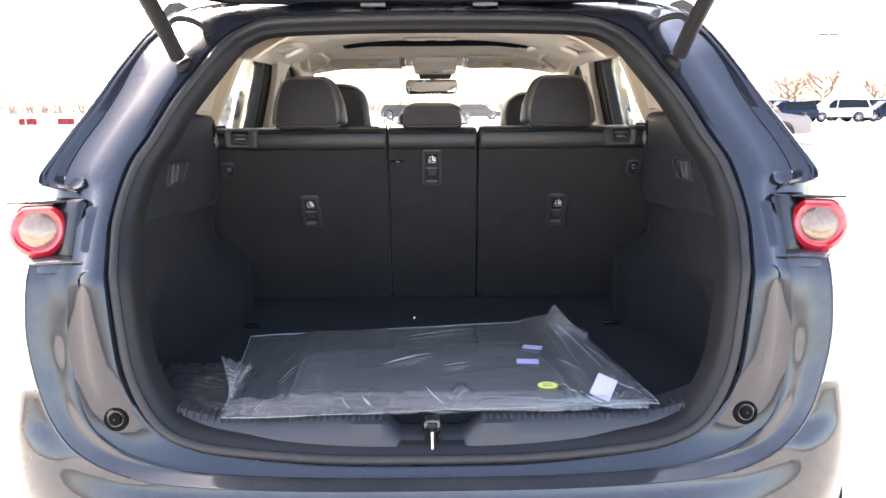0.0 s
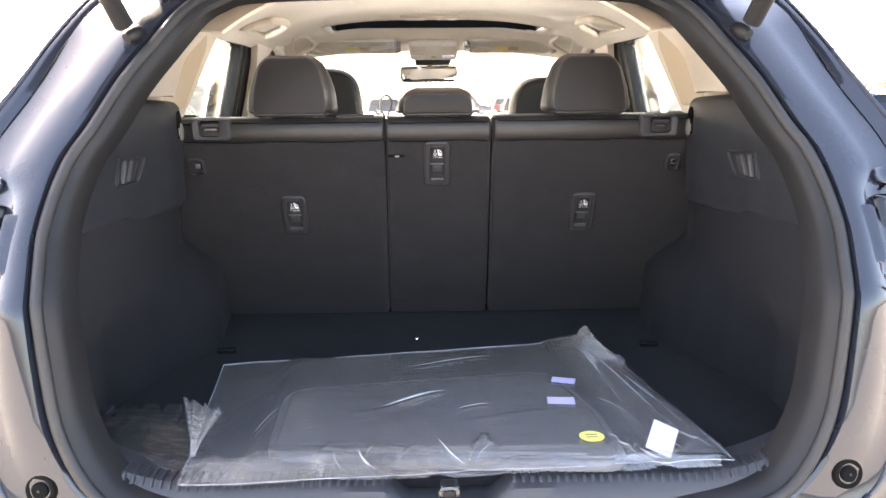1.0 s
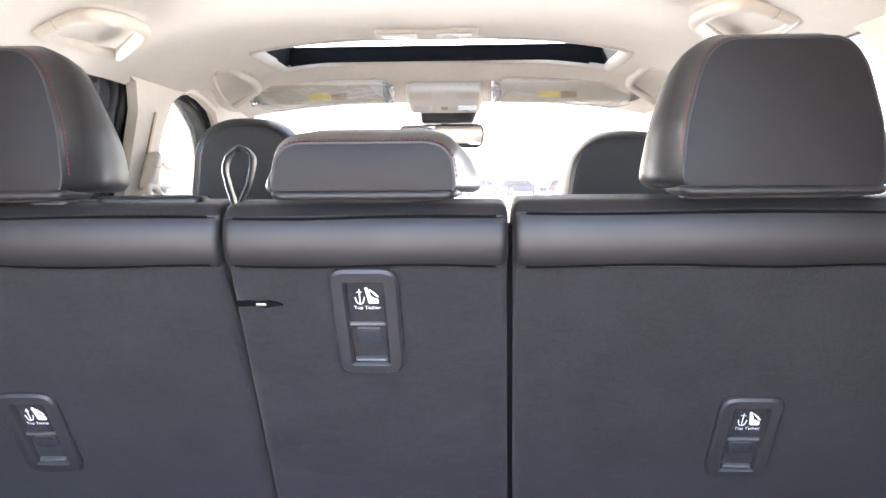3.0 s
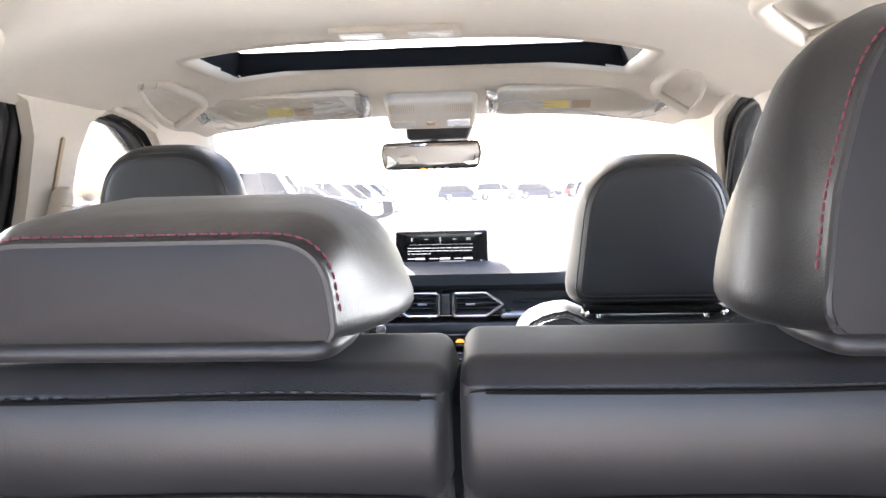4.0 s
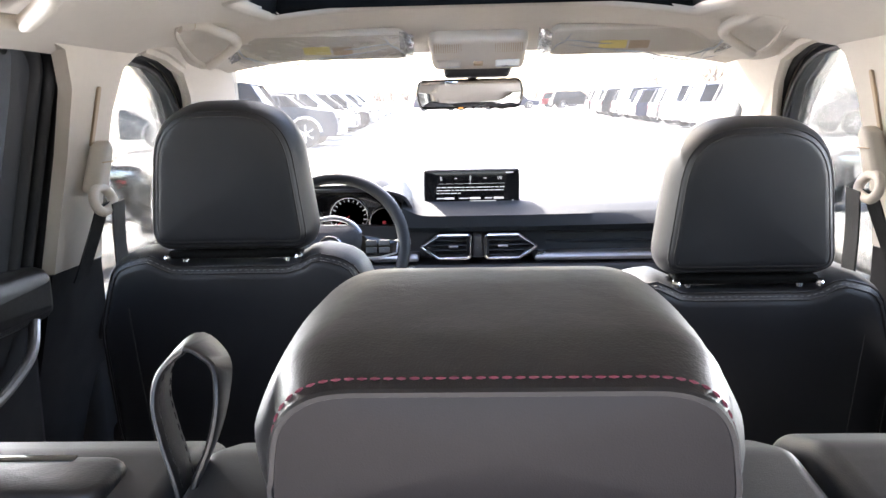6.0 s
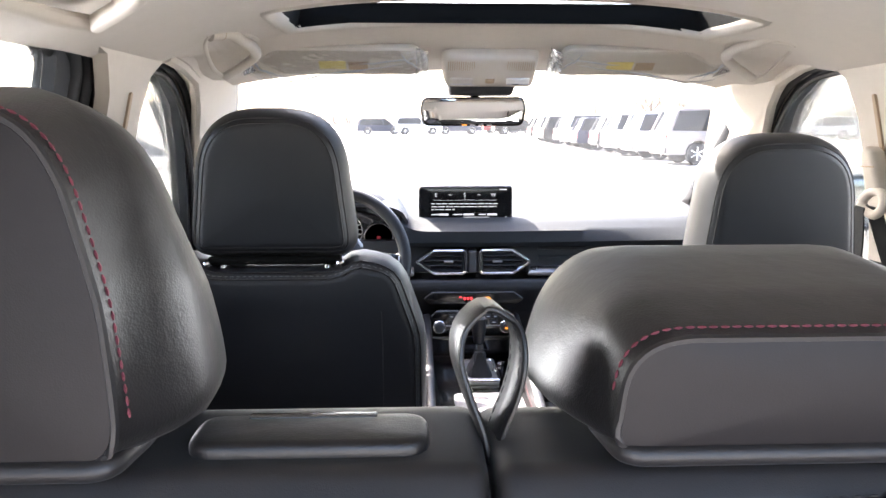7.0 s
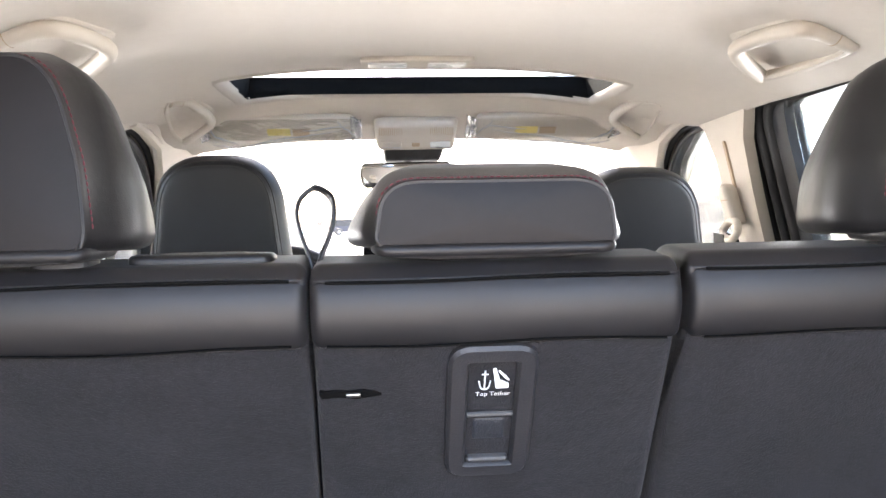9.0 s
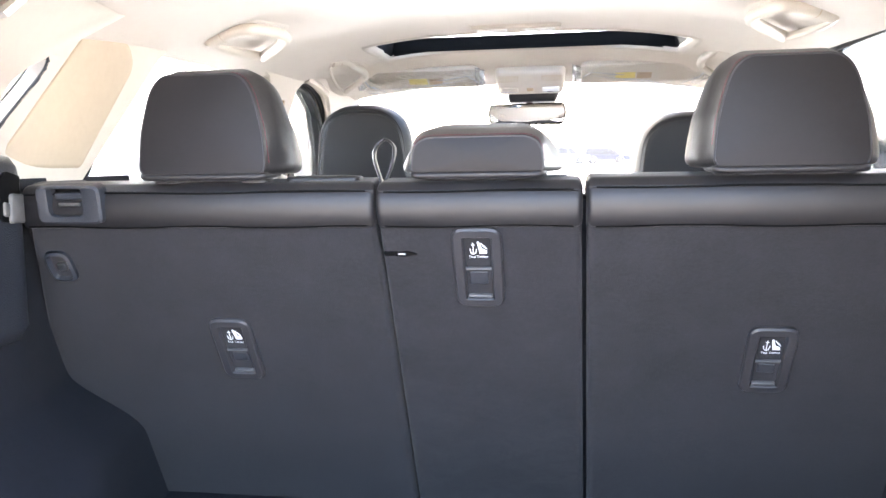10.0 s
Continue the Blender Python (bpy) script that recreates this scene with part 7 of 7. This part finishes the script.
def vehicle(name, paint, label, pickup=False, length=4.6, width=1.84, height=1.66):
    """A parked vehicle about its own origin: x ahead, z up."""
    v = thing(name, (0, 0, 0), label, "car")
    L, W, Hh = length / 2, width / 2, height
    rw = .40 if pickup else .35
    wx = (-L + .98 + .15 * pickup, L - .95)
    belt = Hh * (.60 if not pickup else .62)

    def arch(x):
        return [(x - rw - .06, .32), *[(x + (rw + .06) * math.cos(q), rw + (rw + .06) * math.sin(q)) for q in np.linspace(math.pi, 0, 9)], (x + rw + .06, .32)]

    side = [(-L, .42), (-L + .06, .32), *arch(wx[0]), *arch(wx[1]), (L - .08, .32), (L, .45), (L - .02, .78), (L - .12, belt * .86), (L - 1.15, belt), (-L + .05, belt + .02), (-L, belt - .1)]
    prof = [(-W, .10), (-W + .03, .02), (-W + .12, .0), (W - .12, .0), (W - .03, .02), (W, .10)]
    body_bm = bmesh.new()
    rows = []
    for d, i in [(-W, .0), (-W + .02, .0), (W - .02, .0), (W, .0)]:
        k = 1 if abs(d) < W - .01 else .985
        rows.append([Vector((x * k, d, z if z < belt * .8 else z - (0 if abs(d) < W - .01 else .03))) for x, z in side])
    from mathutils.geometry import tessellate_polygon
    vs = skin(body_bm, rows, True)
    for end in (vs[0], vs[-1]):
        for tri in tessellate_polygon([[q.co for q in end]]):
            body_bm.faces.new([end[t] for t in tri])
    body = part("body", body_bm, paint, v)
    if pickup:
        cab = [(-.72, belt - .05), (1.10, belt - .05), (.62, Hh - .05), (.45, Hh), (-.55, Hh), (-.68, Hh - .06)]
        glassy_side = [(-.62, belt + .03), (.98, belt + .03), (.56, Hh - .10), (-.55, Hh - .10)]
        bed = part("bed", block(-L + .12, -.80, -W + .10, W - .10, belt - .02, belt + .035, .02), BLACK_CAR, v, "open pickup bed")
    else:
        cab = [(-L + .08, belt - .05), (L - 1.05, belt - .05), (L - 1.85, Hh - .05), (L - 2.05, Hh), (-L + .55, Hh), (-L + .38, Hh - .04)]
        glassy_side = [(-L + .40, belt + .03), (L - 1.22, belt + .03), (L - 1.92, Hh - .10), (-L + .62, Hh - .10)]
    inn = .14

    def taper(x, d, z):
        f = (z - belt) / (Hh - belt)
        return Vector((x, d * (1 - .14 * max(0, f)), z))

    part("cabin", pillow(round_poly(cab, .08, 4), soft(-W + .06, W - .06, .05, 3), taper, (0, 0), 1), CAR_GLASS, v, "dark glass of the cabin")
    part("roof", pillow(round_poly([(cab[-1][0] + .02, Hh - .06), (cab[2][0] + .10, Hh - .06), (cab[3][0], Hh + .012), (cab[-2][0], Hh + .012)], .03, 3), soft(-W + .05, W - .05, .04, 3), taper, (0, 0), 1), paint, v)
    for s in (1, -1):
        for (xa, za), (xb, zb), r in (((cab[1][0], belt - .02), (cab[2][0], Hh - .03), .035), ((cab[0][0] + .02, belt - .02), (cab[-1][0], Hh - .03), .05), ((.12 * L, belt), (.06 * L, Hh - .03), .03)):
            part("pillar", tube([taper(xa, s * (W - .055), za), taper(xb, s * (W - .055), zb)], r, 6), paint, v)
        part("door_gap", tube([(-.10, s * (W + .001), .36), (-.10, s * (W + .001), belt)], .006, 4), GLOSS_BLACK, body)
        part("sill_strip", block(wx[0] + rw + .08, wx[1] - rw - .08, s * W - .02, s * W + .012, .30, .38, .01), SATIN if pickup else PLASTIC, body)
        part("wing_mirror", block(cab[1][0] - .32, cab[1][0] - .18, s * (W + .08) - .07, s * (W + .08) + .07, belt + .02, belt + .16, .03), paint, body)
        part("headlamp", block(L - .18, L - .02, s * (W - .24) - .18, s * (W - .24) + .18, .66, .80, .03), CLEAR_LAMP, body, "clear headlamp")
        part("tail_lamp", block(-L - .012, -L + .10, s * (W - .14) - .12, s * (W - .14) + .12, belt - .34, belt - .08, .02), RED_LENS, body, "red tail lamp")
        for x in wx:
            w = part("wheel", lathe([(.10, -.11), (rw * .8, -.115), (rw * .97, -.09), (rw, 0), (rw * .97, .09), (rw * .8, .115), (.10, .11)], 26, pose(x, s * (W - .12), rw)), TYRE, v)
            face = [lathe([(.0001, -.02), (rw * .60, -.02), (rw * .66, -.05), (rw * .68, .0)], 26)]
            face += [moved(block(-.022, .022, -.06, -.02, .03, rw * .64, .006), pose(0, 0, 0, 0, 60 * k, 0)) for k in range(6)]
            part("rim", moved(joined(*face), pose(x, s * (W - .06), rw, 0, 0, 0 if s < 0 else 180)), ALLOY, w, "alloy rim")
            if pickup:
                part("wheel_arch", tube([(x + (rw + .07) * math.cos(q), s * (W + .01), rw + (rw + .07) * math.sin(q)) for q in np.linspace(.1, math.pi - .1, 12)], .045, 6), SATIN, body, "silver wheel arch")
    part("front_bumper", block(L - .16, L + .03, -W + .05, W - .05, .36, .58, .04), SATIN if pickup else PLASTIC, v)
    part("rear_bumper", block(-L - .04, -L + .14, -W + .05, W - .05, .36, .56, .04), SATIN if pickup else PLASTIC, v)
    part("grille", block(L - .10, L + .012, -.5, .5, .62, .88, .03), GLOSS_BLACK, v)
    return v


def park(v, x, y, turn):
    v.location, v.rotation_euler = (x, y, slope(y)), (0, 0, radians(turn))
    return v


def park_copy(v, x, y, turn):
    return copy_thing(v, pose(x, y, slope(y), 0, 0, turn))


truck = park(vehicle("pickup_truck", TRUCK_PAINT, "dark blue pickup truck with silver wheel arches", True, 6.35, 2.02, 1.90), -7.0, 25.3, 2)
white = park(vehicle("parked_suv", WHITE_CAR, "white SUV in a row of parked cars"), 10.0, 29.8, 0)
silver = park(vehicle("parked_suv", SILVER_CAR, "pinkish silver SUV at the end of a row of parked cars", False, 4.75, 1.9, 1.74), 10.2, 26.7, 0)
black = park(vehicle("parked_car", BLACK_CAR, "black car in a row of parked cars", False, 4.6, 1.82, 1.58), 10.1, 53.8, 0)
grey = park(vehicle("parked_car", GREY_CAR, "grey car parked beside a pickup truck", False, 4.5, 1.82, 1.55), -6.6, 28.9, 2)
red = park(vehicle("parked_car", RED_CAR, "red car parked far across the lot", False, 4.4, 1.78, 1.5), 9.6, 84.0, 8)
blue = park(vehicle("parked_car", BLUE_CAR, "dark blue car parked far across the lot", False, 4.5, 1.8, 1.5), 4.5, 78.0, 4)
for v in (white, silver, black):
    v["group"] = "row of parked cars"
kinds = [white, grey, blue, white, grey, black, white]
for k, kind in enumerate(kinds):
    if kind:
        park_copy(kind, 10.0 + .15 * math.sin(k * 2.1), 32.8 + 2.95 * k + (0.0 if kind is not None else 0), 0)["group"] = "row of parked cars"
for k, kind in enumerate((white, black, white, grey, white, white)):
    park_copy(kind, -6.6 + .2 * math.sin(k), 32.0 + 3.0 * k, 2)["group"] = "cars beside the pickup"
for k, kind in enumerate((blue, white, blue, white, black, white)):
    park_copy(kind, 25.6 + 4.1 * (k % 3), 57.0 + 4.0 * (k // 3) + .5 * (k % 3), 178)["group"] = "far row of cars"
for k, kind in enumerate((blue, white, black, white)):
    park_copy(kind, -3.0 + 3.6 * k + (0 if k < 2 else 6), 77.0 + .3 * k, 6)["group"] = "cars across the lot"

# lamp posts
def lamp_post(x, y, h):
    p = thing("lamp_post", (x, y, slope(y)), "tall grey lot lamp post with twin heads", "lamp post", "lamp posts")
    z = slope(y)
    part("footing", lathe([(.0001, -.7), (.30, -.7), (.30, .05), (.0001, .05)], 16, pose(x, y, z, -90, 0, 0)), surface("concrete", (.45, .44, .42), .9, 0, .1, 4.0), p, "concrete footing")
    part("post", tube([(x, y, z), (x, y, z + h)], [.09, .06], 10), surface("grey_post", (.22, .22, .23), .5, .3, .1, 5.0), p)
    for s in (1, -1):
        part("lamp_head", block(x + s * .45 - .35, x + s * .45 + .35, y - .15, y + .15, z + h - .05, z + h + .10, .03), PLASTIC_GREY, p)
    return p


for x, y, h in ((14.0, 62.0, 7.5), (33.0, 66.0, 7.0), (48.0, 92.0, 7.0), (-22.0, 70.0, 7.5), (26.0, 110.0, 8.0)):
    lamp_post(x, y, h)

# bare trees along the far edge
BARK = surface("bare_bark", (.10, .075, .06), .9, 0, .2, 3.0)
TWIGS = surface("bare_twigs", (.15, .115, .095), .95, 0, .25, 2.0)


def bare_tree(seed, h):
    rng = random.Random(seed)
    t = thing("bare_tree", (0, 0, 0), "leafless brown tree at the far edge of the lot", "tree", "bare trees")
    limbs, twigs = [tube([(0, 0, 0), (.05, .02, h * .25), (.0, .08, h * .42)], [h * .030, h * .022, h * .016], 7)], []

    def grow(p, d, length, r, depth):
        q = p + d * length
        m = p.lerp(q, .5) + Vector((rng.uniform(-.1, .1), rng.uniform(-.1, .1), rng.uniform(-.03, .08))) * length
        (limbs if depth < 3 else twigs).append(tube([p, m, q], [r, r * .8, r * .5], 5 if depth < 3 else 3))
        if depth < 5:
            for _ in range(3 if depth < 4 else 2):
                n = (d + Vector((rng.uniform(-.9, .9), rng.uniform(-.9, .9), rng.uniform(-.25, .6)))).normalized()
                grow(p.lerp(q, rng.uniform(.55, 1)), n, length * rng.uniform(.55, .8), r * .66, depth + 1)

    for k in range(5):
        q = k * 1.26 + rng.uniform(-.3, .3)
        grow(Vector((0, 0, h * rng.uniform(.22, .42))), Vector((math.cos(q) * .75, math.sin(q) * .75, .75)).normalized(), h * .24, h * .020, 1)
    part("trunk", joined(*limbs), BARK, t)
    part("crown", joined(*twigs), TWIGS, t, "crown of fine bare twigs")
    return t


trees = [bare_tree(3, 7.5), bare_tree(8, 6.0)]
for k, t in enumerate(trees):
    t.location = (46.0 + 9 * k, 92.0 + 5 * k, slope(92))
spots = [(40, 88), (58, 96), (66, 104), (72, 90), (50, 108), (84, 100), (34, 112), (-42, 74), (-52, 80), (-62, 72), (-36, 92), (30, 130), (92, 118), (44, 128)]
for k, (x, y) in enumerate(spots):
    copy_thing(trees[k % 2], pose(x, y, slope(y), 0, 0, 47 * k) @ Matrix.Scale(.8 + .05 * (k % 5), 4))

# low red-brown shrubs and a red-and-white barrier on the far left
SHRUB = surface("red_brown_shrub", (.22, .15, .125), .95, 0, .3, 2.0)
rng = random.Random(5)
bits = []
for k in range(1500):
    x, y = -40 + rng.uniform(-14, 10), 62 + rng.uniform(-4, 6)
    q = rng.uniform(0, 6.28)
    bits.append(tube([(x, y, slope(y)), (x + .3 * math.cos(q), y + .3 * math.sin(q), slope(y) + rng.uniform(.3, 1.0) * (1.1 + .5 * math.sin(x * .9)))], [.016, .006], 3))
tagged(part("shrubs", joined(*bits), SHRUB, None), "bare red-brown shrubs along the lot's edge", "shrubs", "", "stuff")
bits = []
for k in range(900):
    a = radians(-75 + 150 * k / 900 + rng.uniform(-.3, .3))
    d = rng.uniform(230, 280)
    x, y = d * math.sin(a), d * math.cos(a)
    h = rng.uniform(2.2, 4.6)
    for j in range(5):
        q = rng.uniform(0, 6.28)
        bits.append(tube([(x, y, slope(y) - 1), (x + 1.6 * math.cos(q), y + 1.6 * math.sin(q), slope(y) + h * rng.uniform(.5, 1))], [.22, .08], 3))
tagged(part("far_woods", joined(*bits), TWIGS, None), "hazy line of bare woods on the horizon", "woods", "", "stuff")
barrier = thing("barrier", (-27, 50, slope(50)), "low red and white barrier at the lot's edge", "barrier")
for k in range(6):
    part("barrier_board", block(-30 + 1.2 * k, -28.9 + 1.2 * k, 49.95, 50.05, slope(50) + .35, slope(50) + .75, .02), RED_CAR if k % 2 else WHITE_CAR, barrier)
for k in range(4):
    part("barrier_leg", block(-30 + 2 * k, -29.92 + 2 * k, 49.9, 50.1, slope(50) - .05, slope(50) + .9, .02), SATIN, barrier)
